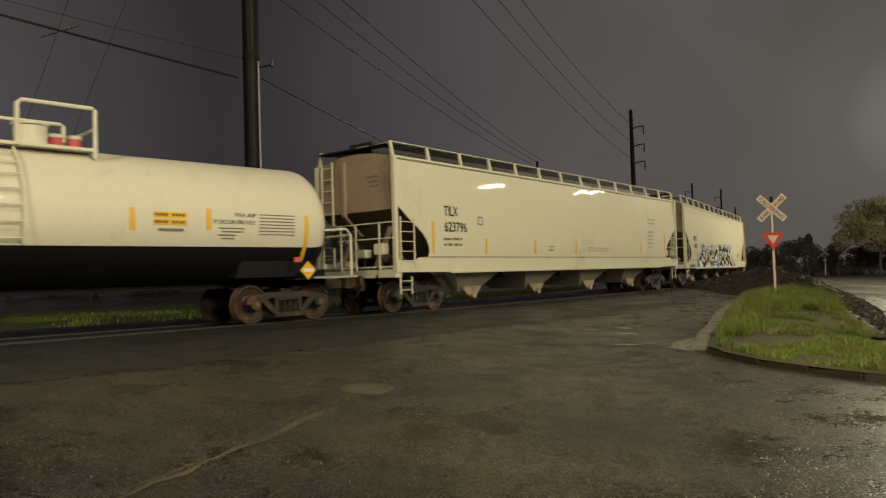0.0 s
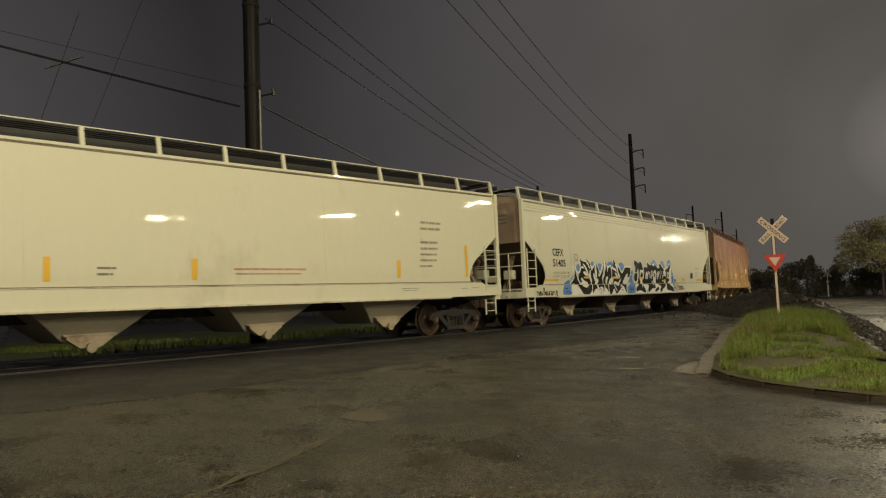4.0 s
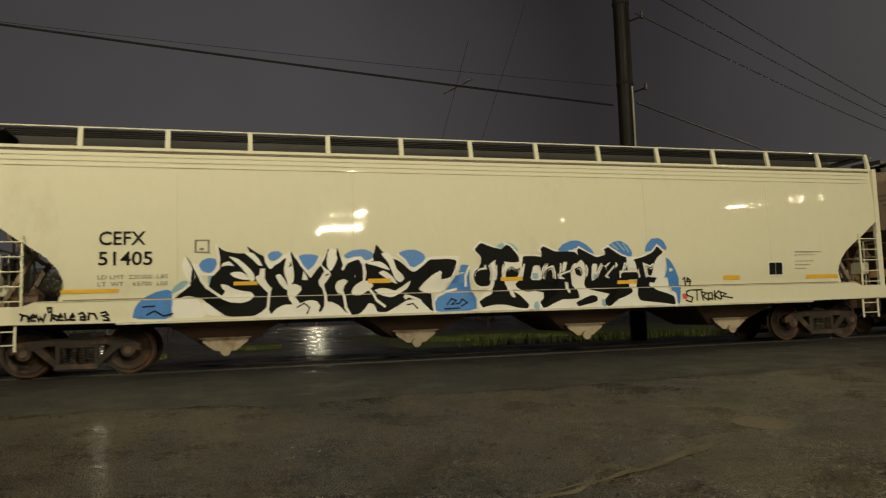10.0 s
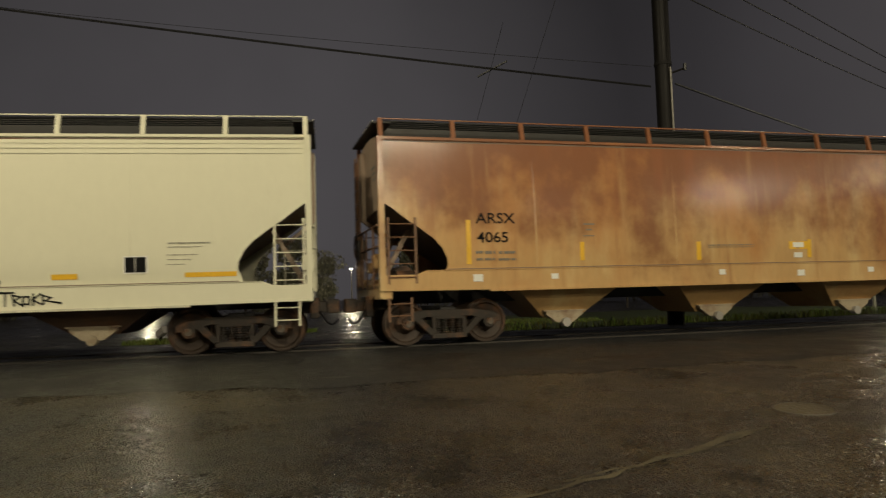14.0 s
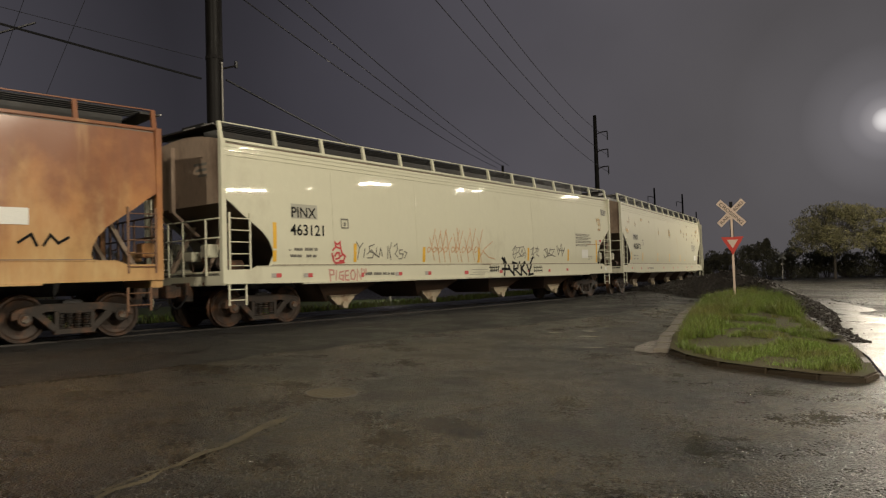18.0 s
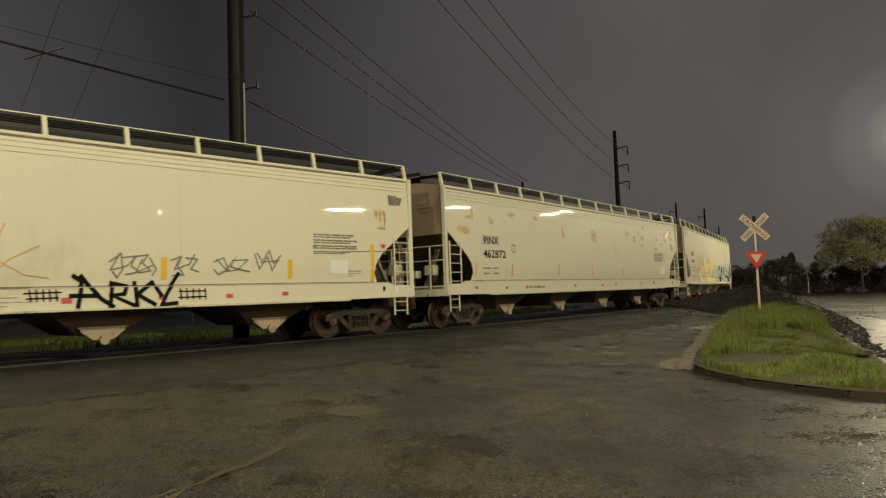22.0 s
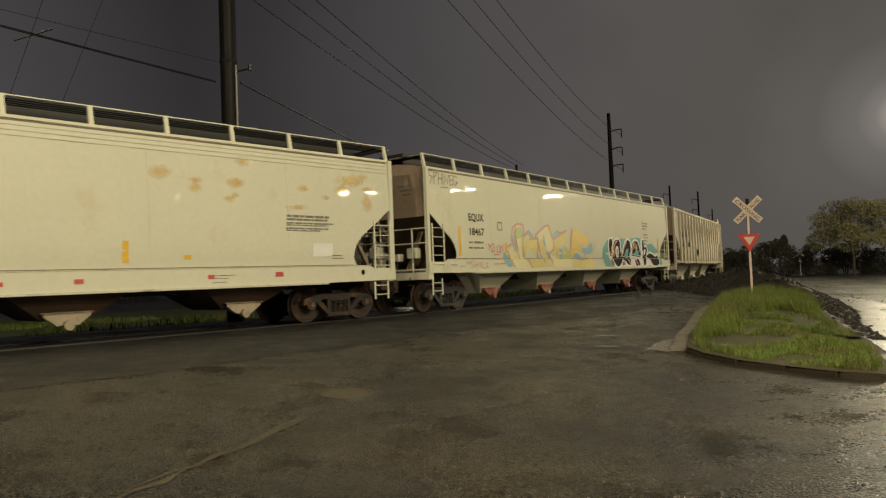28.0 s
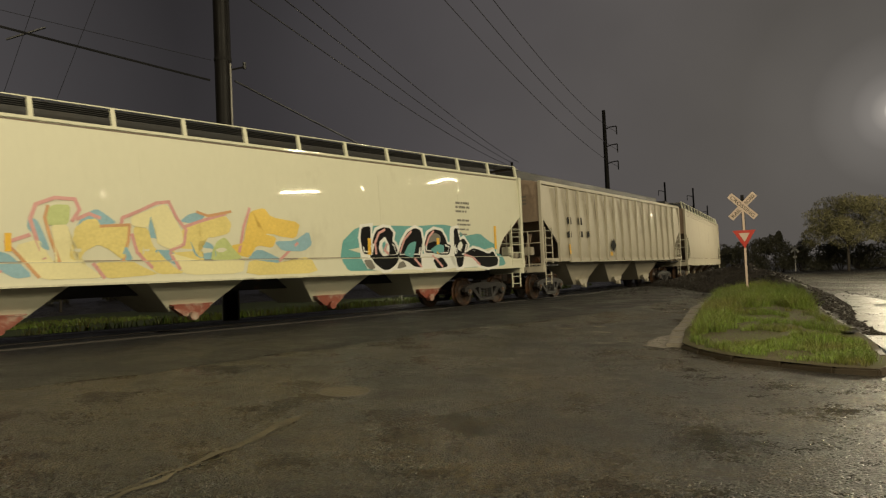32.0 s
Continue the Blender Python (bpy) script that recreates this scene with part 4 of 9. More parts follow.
def strokes(car, name, lines, width, material, lift=0.008, label=""):
    """Sprayed lines of one width, mitred at their corners: polylines in (x, z)."""
    bm = bmesh.new()
    for pts in lines:
        pts = [p for i, p in enumerate(pts) if i == 0 or math.dist(p, pts[i - 1]) > 1e-3]
        closed = math.dist(pts[0], pts[-1]) < 1e-3
        if closed:
            pts = pts[:-1]
        k, sides = len(pts), []
        for i, (x, z) in enumerate(pts):
            into = Vector(pts[i]) - Vector(pts[i - 1]) if closed or i else Vector(pts[1]) - Vector(pts[0])
            away = Vector(pts[(i + 1) % k]) - Vector(pts[i]) if closed or i < k - 1 else into
            into, away = into.normalized(), away.normalized()
            mid = Vector((-into.y - away.y, into.x + away.x))
            mid = mid.normalized() if mid.length > 0.1 else Vector((-into.y, into.x))
            mid *= width / 2 / max(0.45, abs(mid.dot(Vector((-into.y, into.x)))))
            tip = Vector((0, 0)) if closed or 0 < i < k - 1 else (-into if i == 0 else away) * width * 0.3
            sides.append([bm.verts.new((x + tip.x + q * mid.x, 0, z + tip.y + q * mid.y)) for q in (-1, 1)])
        for p, q in zip(sides, sides[1:] + (sides[:1] if closed else [])):
            bm.faces.new([p[0], q[0], q[1], p[1]])
    bmesh.ops.triangulate(bm, faces=bm.faces[:])
    return part(name, drape(bm, lift, car=car), material, car, label)


def tank_car(place, L):
    car = thing("tank_car", "white and black tank car with yellow hazard stencils", "freight car", "freight cars of the train")
    CARS.append((car, place, L / 2 - 1.75))
    h, r, zc, split = L / 2, 1.46, 2.36, 1.78
    n = 48
    def shell(z_lo, z_hi):
        bm = bmesh.new()
        stations = [(-h + 0.40 + 0.80 * (1 - math.cos(math.pi / 2 * k / 8)), max(0.02, math.sin(math.pi / 2 * k / 8))) for k in range(9)]
        stations = stations + [(-x, q) for x, q in stations[::-1]]
        a0, a1 = math.asin(max(-1, min(1, (z_lo - zc) / r))), math.asin(max(-1, min(1, (z_hi - zc) / r)))
        angs = list(np.linspace(a0, a1, 22)) + [math.pi - a for a in np.linspace(a1, a0, 22)]
        rings = []
        for x, q in stations:
            rings.append([bm.verts.new((x, r * q * math.cos(a), zc + r * q * math.sin(a))) for a in angs])
        k = len(angs)
        for r0, r1 in zip(rings[:-1], rings[1:]):
            for i in range(k):
                bm.faces.new([r0[i], r0[(i + 1) % k], r1[(i + 1) % k], r1[i]])
        bmesh.ops.remove_doubles(bm, verts=bm.verts[:], dist=0.002)
        bmesh.ops.recalc_face_normals(bm, faces=bm.faces[:])
        return bm
    part("tank_upper", shell(split, zc + r), CREAM_TANK, car, "white upper tank shell", True)
    part("tank_lower", shell(zc - r, split), BLACK_PAINT, car, "black lower tank shell", True)
    # top platform with fittings
    zp = zc + r - 0.12
    part("top_platform", a_box(-1.75, 1.74, -0.95, 0.95, zp, zp + 0.06), CREAM_TANK, car)
    for s in (-1, 1):
        y = s * 0.95
        for x0, x1 in ((-1.72, -0.42), (0.32, 1.72)):
            bm = pipe(bmesh.new(), [(x0, y, zp), (x0, y, zp + 0.78), (x0 + 0.08, y, zp + 0.86), (x1 - 0.06, y, zp + 0.86), (x1, y, zp + 0.82), (x1, y, zp - 0.15)], 0.045, 8)
            part("platform_rail", bm, CREAM_TANK, car)
    for x in (-1.72, 1.72):
        part("platform_rail", pipe(bmesh.new(), [(x, -0.95, zp + 0.45), (x, 0.95, zp + 0.45)], 0.035, 8), CREAM_TANK, car)
    for x, rr, z1 in ((0.72, 0.30, 0.50), (-0.15, 0.22, 0.32)):
        b2 = rod(bmesh.new(), (x, -0.3, zp), (x, -0.3, zp + z1), rr, 20)
        rod(b2, (x, -0.3, zp + z1), (x, -0.3, zp + z1 + 0.05), rr + 0.04, 20)
        part("manway", b2, CREAM_TANK, car)
    for x in (1.16, 1.52):
        b2 = rod(bmesh.new(), (x, -0.35, zp), (x, -0.35, zp + 0.30), 0.08, 12)
        rod(b2, (x, -0.35, zp + 0.14), (x, -0.35, zp + 0.30), 0.13, 12)
        v = part("relief_valve", b2, RED_INK, car, "red relief valve")
        part("valve_cap", rod(bmesh.new(), (x, -0.35, zp + 0.30), (x, -0.35, zp + 0.37), 0.15, 12), CREAM_TANK, v)
    lad = None
    for dx in (-0.33, 0.33):
        pts = [(-0.05 + dx, -(r * math.cos(a) + 0.08), zc + (r + 0.07) * math.sin(a)) for a in np.linspace(-0.35, 1.0, 12)]
        o = part("ladder" if lad is None else "stile", pipe(bmesh.new(), pts, 0.03, 6), CREAM_TANK, lad or car)
        lad = lad or o
    for i in range(7):
        a = -0.3 + i * 0.2
        y, z = -(r * math.cos(a) + 0.09), zc + (r + 0.07) * math.sin(a)
        part("rung", rod(bmesh.new(), (-0.38, y, z), (0.28, y, z), 0.016, 6), CREAM_TANK, lad)

    def on_tank(bm, lift=0.008):
        for v in bm.verts:
            q = math.asin(max(-1, min(1, (v.co.z - zc) / r)))
            v.co.y = -(r + lift) * math.cos(q)
        bm.normal_update()
        for f in bm.faces:
            if f.normal.y > 0:
                f.normal_flip()
        return bm

    def patch(name, x, z, w, hh, m, label=""):
        bm = bmesh.new()
        k = 6
        rows = [[bm.verts.new((x + a * w, 0, z + hh * j / k)) for a in (0, 1)] for j in range(k + 1)]
        for a, b in zip(rows[:-1], rows[1:]):
            bm.faces.new([a[0], a[1], b[1], b[0]])
        part(name, on_tank(bm), m, car, label)
    for x, z, hh in ((2.18, 2.10, 0.46), (3.82, 2.14, 0.46), (6.33, 1.42, 1.12)):
        patch("reflector", x, z, 0.11, hh, YELLOW, "yellow reflective strip")
    for dz in (0.0, 0.15):
        patch("stencil", 2.66, 2.22 + dz, 0.72, 0.12, YELLOW, "yellow stencilled warning")
    patch("stencil", 2.76, 2.09, 0.55, 0.06, GREY_INK)
    for text, x, z, w in (("FRA AIP", 4.50, 2.44, 0.52), ("HYDROGEN PEROXIDE", 3.97, 2.28, 1.02)):
        bm = text_mesh(text, 0.13)
        k = w / max(v.co.x for v in bm.verts)
        for v in bm.verts:
            v.co = Vector((x + v.co.x * k, 0, z + v.co.y))
        part("stencil", on_tank(bm), BLACK_INK, car)
    for z in (2.255, 2.405):
        for i in range(9):
            if i != 4:
                patch("stencil_mark", 2.69 + 0.073 * i, z, 0.05, 0.055, BLACK_INK)
    for i in range(4):
        patch("stencil", 4.1 + 0.08 * (i % 2), 2.17 - 0.075 * i, 0.62 - 0.1 * i, 0.028, GREY_INK)
    for i in range(7):
        patch("stencil", 5.10, 2.50 - 0.075 * i, 0.95, 0.024, GREY_INK)
    pl = part("placard", prism(bmesh.new(), [(6.16, 1.22), (6.38, 1.44), (6.60, 1.22), (6.38, 1.00)], "y", -1.50, -1.47), YELLOW, car, "yellow hazard diamond")
    part("placard_bar", a_box(6.24, 6.52, -1.507, -1.501, 1.18, 1.27), WHITE_INK, pl)
    part("marker", a_box(6.00, 6.18, -1.50, -1.47, 1.42, 1.54), RED_INK, car, "small red marker plate")
    part("placard_bracket", a_box(6.0, 6.6, -1.47, -1.0, 1.0, 1.03), BLACK_PAINT, car)
    part("stub_sill", a_box(-h + 0.2, h - 0.2, -0.4, 0.4, 0.85, 1.25), BLACK_PAINT, car)
    for e in (-1, 1):
        bm = bmesh.new()
        prism(bm, [(e * (h - 3.0), 1.6), (e * (h - 1.3), 1.6), (e * (h - 0.9), 1.08), (e * (h - 3.2), 1.08)], "y", -1.15, 1.15)
        part("saddle", bm, BLACK_PAINT, car)
        bm = bmesh.new()
        box(bm, min(e * (h - 1.3), e * h), max(e * (h - 1.3), e * h), -1.5, 1.5, 1.02, 1.07)
        part("end_platform", bm, GALV, car)
        bm = bmesh.new()
        for y in (-1.4, 1.4):
            pipe(bm, [(e * (h - 0.1), y, 1.07), (e * (h - 0.1), y, 2.1), (e * (h - 0.25), y, 2.25), (e * (h - 0.9), y, 2.2)], 0.03, 8)
        pipe(bm, [(e * (h - 0.1), -1.4, 2.1), (e * (h - 0.1), 1.4, 2.1)], 0.03, 8)
        part("end_rail", bm, CREAM_TANK, car)
        bm = bmesh.new()
        box(bm, min(e * (h - 0.6), e * (h + 0.5)), max(e * (h - 0.6), e * (h + 0.5)), -0.15, 0.15, 0.74, 1.0)
        part("coupler", bm, STEEL, car)
        bogie(car, e * (h - 1.75), STEEL)
    return car


WHITE_LABEL = "cream white covered hopper car, "
TANK = tank_car(-5.98, 15.7)
TILX = hopper_car("covered_hopper_car", WHITE_LABEL + "clean, with yellow vertical strips", 13.07, 20.16, CREAM, ROOF, SLOPE, GREY_PAINT, GATE, CREAM, CREAM, DARK_STEEL, zs=1.10, beads=False)
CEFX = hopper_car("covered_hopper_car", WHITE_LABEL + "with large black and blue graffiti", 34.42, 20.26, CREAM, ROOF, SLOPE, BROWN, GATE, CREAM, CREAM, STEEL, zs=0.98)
ARSX = hopper_car("covered_hopper_car", "rust stained orange brown covered hopper car", 55.83, 20.28, RUSTY, ROOF, SLOPE, RUSTY, GATE, SHADED_RAIL, RUSTY, STEEL, zs=1.12, beads=False, gate=GALV)
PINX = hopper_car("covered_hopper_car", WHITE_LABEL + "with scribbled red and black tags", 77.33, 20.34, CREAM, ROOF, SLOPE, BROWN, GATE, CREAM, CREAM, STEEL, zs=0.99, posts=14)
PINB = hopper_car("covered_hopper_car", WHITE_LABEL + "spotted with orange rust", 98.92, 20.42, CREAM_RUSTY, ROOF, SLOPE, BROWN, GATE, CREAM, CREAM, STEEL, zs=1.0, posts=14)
EQUX = hopper_car("covered_hopper_car", WHITE_LABEL + "with pastel and teal graffiti", 120.52, 20.37, CREAM, ROOF, SLOPE, CREAM, PALE_STEEL, CREAM, CREAM, DARK_STEEL, zs=1.15, beads=False)
RIBX = hopper_car("covered_hopper_car", "light grey covered hopper car with ribbed sides", 140.5, 17.3, GREY_PAINT, ROOF, SLOPE, GREY_PAINT, GREY_PAINT, GREY_PAINT, GREY_PAINT, DARK_STEEL, ribs=True, bays=(-4.3, -0.3, 3.7), beads=False, zs=1.36)
FARA = hopper_car("covered_hopper_car", "light grey covered hopper car with plain smooth sides", 160.4, 20.2, GREY_PAINT, ROOF, SLOPE, BROWN, GATE, CREAM, CREAM, STEEL, zs=1.0)
FARB = hopper_car("covered_hopper_car", "tan covered hopper car stained with rust", 181.8, 20.2, TAN, ROOF, SLOPE, TAN, TAN, TAN, TAN, STEEL, zs=1.0)
FARC = hopper_car("covered_hopper_car", WHITE_LABEL + "plain and weathered", 203.2, 20.2, GREY_PAINT, ROOF, SLOPE, BROWN, GATE, CREAM, CREAM, STEEL, zs=1.0)

# lettering and marks
for car, text, x, z, size, width in (
        (TILX, "TILX", -7.96, 2.74, 0.41, 0.66), (TILX, "623796", -7.97, 2.28, 0.40, 1.08),
        (CEFX, "CEFX", -8.14, 2.43, 0.36, 0.82), (CEFX, "51405", -8.15, 2.05, 0.36, 0.95),
        (ARSX, "ARSX", -8.10, 2.50, 0.31, 0.87), (ARSX, "4065", -8.09, 2.10, 0.31, 0.69),
        (PINX, "PINX", -8.19, 2.60, 0.36, 0.82), (PINX, "463121", -8.22, 2.16, 0.38, 1.10),
        (PINB, "PINX", -8.14, 2.60, 0.34, 0.86), (PINB, "462872", -8.19, 2.16, 0.36, 1.33),
        (EQUX, "EQUX", -8.07, 2.78, 0.33, 0.87), (EQUX, "18467", -8.09, 2.32, 0.33, 0.88)):
    words(car, text, x, z, size, BLACK_INK, width=width)


def letter_bars(rects):
    """Lines of unreadable writing broken up into bars of a letter's size."""
    rnd = random.Random(len(rects))
    marks = []
    for x, z, w, hh in rects:
        lines = [(z + 0.55 * hh, hh * 0.40), (z, hh * 0.34)] if w > 0.9 and hh > 0.07 else [(z + 0.1 * hh, hh * 0.8)]
        for zl, hl in lines:
            hl = max(hl, 0.014)
            q, run = x, rnd.randint(2, 8)
            end = x + w * (1.0 if zl > z else rnd.uniform(0.8, 1.0))
            while q < end:
                wl = max(0.018, hl * rnd.uniform(0.5, 0.75))
                marks.append((q, zl, wl, hl))
                q += wl + max(0.006, hl * 0.10)
                run -= 1
                if run == 0:
                    q += wl * 0.8
                    run = rnd.randint(2, 8)
    return marks


def patches(car, name, rects, material, label="", lift=0.0075):
    """Upright marks, each a part of its own: (x, z, width, height)."""
    small = name == "small_lettering" or name == "plate_mark"
    if name == "reflector":      # upright strips are one width
        rects = [(x + w / 2 - 0.06, z, 0.12, hh) if hh > w > 0.12 else (x, z, w, hh) for x, z, w, hh in rects]
    if name == "small_lettering":
        rects = letter_bars(rects)
    for group in ([rects] if small else [[r] for r in rects]):
        bm = bmesh.new()
        for x, z, w, hh in group:
            bm.faces.new([bm.verts.new((x + a * w, 0, z + b * hh)) for a, b in ((0, 0), (1, 0), (1, 1), (0, 1))])
        part(name, drape(bm, lift, car=car), material, car, label)


def blobs(car, name, ovals, material, lift=0.006):
    """Uneven sprayed or rusted patches: (x, z, half width, half height)."""
    rnd = random.Random(len(ovals))
    for x, z, rx, rz in ovals:
        if name == "rust_spot":
            rx, rz = rx * 1.4, rz * 1.5
        bm = bmesh.new()
        k = 22
        ph = rnd.random() * 6
        pts = []
        for i in range(k):
            a = 2 * math.pi * i / k
            q = 1 + (0.10 * math.sin(3 * a + ph) + 0.07 * math.sin(7 * a + 2 * ph)) * (1.0 if name == "rust_spot" else 0.25)
            pts.append((x + rx * q * math.cos(a), max(1.03, z + rz * q * math.sin(a))))
        bm.faces.new([bm.verts.new((p[0], 0, p[1])) for p in pts])
        part(name, drape(bm, lift, car=car), material, car)


def sprayed(car, name, polys, material, lift):
    """Sprayed patches with softly rounded corners, each a part of its own: outlines in (x, z)."""
    for poly in polys:
        pts = []
        for i, p in enumerate(poly):
            a, b = poly[i - 1], poly[(i + 1) % len(poly)]
            for q in (a, b):
                pts.append((p[0] + (q[0] - p[0]) * 0.16, p[1] + (q[1] - p[1]) * 0.16))
        figure(car, name, [[(x, max(z, 0.99)) for x, z in pts]], material, lift)


def sprayed_lines(car, name, lines, width, material, lift):
    """Sprayed lines, each a part of its own: polylines in (x, z)."""
    for pts in lines:
        strokes(car, name, [pts], width, material, lift)


sprayed(CEFX, "graffiti_blue", [
    [(-7.55, 1.04), (-7.51, 1.23), (-7.44, 1.35), (-7.32, 1.45), (-7.16, 1.53), (-6.95, 1.58), (-6.87, 1.55), (-6.85, 1.35), (-6.86, 1.02)],
    [(-6.38, 2.02), (-6.32, 2.12), (-6.20, 2.17), (-6.07, 2.15), (-6.04, 2.05), (-6.09, 1.94), (-6.16, 1.88), (-6.22, 1.88), (-6.32, 1.92)],
    [(-5.10, 2.21), (-5.02, 2.28), (-4.88, 2.29), (-4.80, 2.23), (-4.86, 2.15), (-4.98, 2.09), (-5.06, 2.12)],
    [(-4.52, 2.17), (-4.41, 2.22), (-4.23, 2.22), (-4.09, 2.18), (-4.14, 2.05), (-4.24, 1.94), (-4.34, 1.89), (-4.44, 2.01)],
    [(-3.60, 2.20), (-3.44, 2.29), (-3.19, 2.32), (-3.03, 2.26), (-2.97, 2.19), (-3.05, 2.11), (-3.18, 2.07), (-3.26, 2.16), (-3.38, 2.16), (-3.55, 2.12)],
], BLUE_INK, 0.0050)
sprayed(CEFX, "graffiti_blue", [
    [(-2.47, 2.23), (-2.33, 2.29), (-2.11, 2.30), (-1.94, 2.22), (-1.89, 2.12), (-1.99, 2.00), (-2.12, 1.92), (-2.24, 1.96), (-2.34, 2.10)],
    [(-1.15, 1.93), (-1.10, 1.98), (-0.92, 1.95), (-1.00, 1.80), (-1.05, 1.62), (-1.02, 1.47), (-0.89, 1.39), (-0.80, 1.24), (-0.82, 1.00), (-1.75, 0.99), (-1.75, 1.21), (-1.67, 1.33), (-1.47, 1.42), (-1.27, 1.46), (-1.19, 1.62)],
    [(1.10, 2.25), (1.24, 2.39), (1.44, 2.47), (1.62, 2.48), (1.81, 2.39), (1.96, 2.26), (2.01, 2.15), (1.90, 2.15), (1.68, 2.26), (1.54, 2.31), (1.38, 2.22)],
    [(2.35, 2.35), (2.49, 2.44), (2.67, 2.47), (2.85, 2.37), (2.96, 2.21), (2.94, 2.10), (2.75, 2.13), (2.53, 2.27)],
], BLUE_INK, 0.0050)
sprayed(CEFX, "graffiti_blue", [
    [(3.28, 2.21), (3.33, 2.37), (3.47, 2.51), (3.67, 2.53), (3.79, 2.45), (3.87, 2.30), (3.83, 2.23), (3.65, 2.37), (3.47, 2.23)],
    [(3.82, 2.09), (3.94, 2.00), (4.06, 1.79), (4.15, 1.59), (4.16, 1.35), (4.14, 1.18), (4.12, 1.00), (4.01, 1.01), (4.00, 1.25), (3.80, 1.31), (3.70, 1.42), (3.79, 1.66), (3.85, 1.86)],
], BLUE_INK, 0.0050)
sprayed(CEFX, "graffiti_pale_blue", [
    [(-6.87, 1.55), (-6.79, 1.66), (-6.66, 1.74), (-6.57, 1.73), (-6.59, 1.64), (-6.70, 1.54), (-6.84, 1.45)],
    [(-6.81, 1.03), (-6.83, 1.12), (-6.77, 1.20), (-6.59, 1.25), (-6.44, 1.21), (-6.38, 1.11), (-6.35, 1.03)],
    [(-6.22, 1.88), (-6.12, 1.88), (-6.16, 1.72), (-6.15, 1.59), (-6.21, 1.70)],
    [(-0.35, 2.34), (-0.24, 2.41), (-0.09, 2.45), (0.08, 2.40), (0.20, 2.27), (0.11, 2.21), (-0.14, 2.28)],
], PASTEL_BLUE, 0.0054)
sprayed_lines(CEFX, "graffiti_line", [
    [(2.46, 2.39), (2.60, 2.27)],
    [(2.59, 2.43), (2.76, 2.25)],
    [(2.74, 2.40), (2.87, 2.21)],
], 0.030, PASTEL_BLUE, 0.0056)
sprayed(CEFX, "graffiti_ground", [
    [(-0.50, 2.11), (0.20, 2.08), (0.28, 2.18), (0.86, 2.14), (1.30, 2.12), (1.71, 2.09), (2.20, 2.11), (2.83, 2.10), (3.46, 2.10), (3.76, 2.20), (3.81, 1.93), (3.76, 1.59), (3.87, 1.33), (4.04, 1.25), (4.06, 0.96), (3.64, 0.96), (2.22, 0.94), (0.71, 0.96), (0.28, 0.96), (-0.73, 0.98), (-0.81, 1.18), (-0.65, 1.36), (-0.45, 1.48)],
    [(-6.63, 2.22), (-6.68, 2.04), (-6.65, 1.88), (-6.58, 1.75), (-6.49, 1.70), (-6.43, 1.81), (-6.51, 2.01)],
    [(-6.81, 1.40), (-6.46, 1.46), (-6.36, 1.34), (-6.22, 1.03), (-6.81, 1.02), (-6.87, 1.21)],
], WHITE_INK, 0.0058)
sprayed(CEFX, "graffiti_ground", [
    [(-5.11, 2.20), (-5.04, 2.02), (-4.96, 2.09), (-4.84, 2.13), (-4.65, 2.29), (-4.53, 2.13), (-4.30, 1.82), (-4.10, 2.03), (-3.90, 2.33), (-3.76, 2.32), (-3.63, 2.07), (-3.42, 2.16), (-3.26, 2.16), (-3.14, 2.04), (-2.89, 2.11), (-2.82, 2.25), (-2.59, 2.16), (-2.44, 2.09), (-2.17, 1.85), (-1.89, 2.08), (-1.79, 2.15), (-1.14, 2.17), (-1.20, 1.89), (-1.34, 1.69), (-1.93, 1.46), (-1.74, 1.15), (-1.74, 0.96), (-4.77, 1.00), (-5.35, 0.99), (-5.23, 2.04)],
], WHITE_INK, 0.0058)
sprayed(CEFX, "graffiti_letter", [
    [(-6.62, 2.25), (-6.48, 2.01), (-6.39, 1.86), (-6.36, 1.72), (-6.22, 1.54), (-6.03, 1.41), (-5.83, 1.31), (-5.69, 1.26), (-6.14, 1.22), (-6.32, 1.39), (-6.57, 1.45), (-6.81, 1.40), (-6.68, 1.53), (-6.51, 1.66), (-6.44, 1.80), (-6.50, 2.00)],
    [(-6.22, 1.54), (-6.14, 1.66), (-6.15, 1.83), (-6.02, 1.95), (-5.98, 2.14), (-6.05, 2.41), (-5.91, 2.30), (-5.68, 2.25), (-5.41, 2.25), (-5.50, 2.40), (-5.30, 2.26), (-5.15, 2.18), (-5.06, 1.98), (-5.08, 1.70), (-5.06, 1.47), (-5.10, 1.19), (-5.19, 1.11), (-5.35, 1.03), (-5.86, 1.03), (-6.11, 1.21), (-6.28, 1.34)],
], BLACK_INK, 0.0085)
sprayed(CEFX, "graffiti_letter", [
    [(-5.15, 2.18), (-5.05, 1.97), (-4.89, 2.04), (-4.73, 2.18), (-4.77, 1.92), (-4.72, 1.63), (-4.66, 1.35), (-4.63, 1.21), (-4.77, 1.22), (-4.94, 1.15), (-5.04, 1.04), (-5.11, 1.19), (-5.08, 1.47)],
    [(-4.65, 2.30), (-4.56, 2.14), (-4.43, 1.92), (-4.29, 1.71), (-4.16, 1.89), (-4.06, 2.01), (-3.99, 1.86), (-4.09, 1.68), (-4.01, 1.45), (-4.00, 1.21), (-4.08, 1.04), (-4.18, 1.16), (-4.30, 1.29), (-4.49, 1.17), (-4.60, 1.35), (-4.68, 1.55), (-4.60, 1.69), (-4.60, 1.92), (-4.65, 2.13)],
], BLACK_INK, 0.0085)
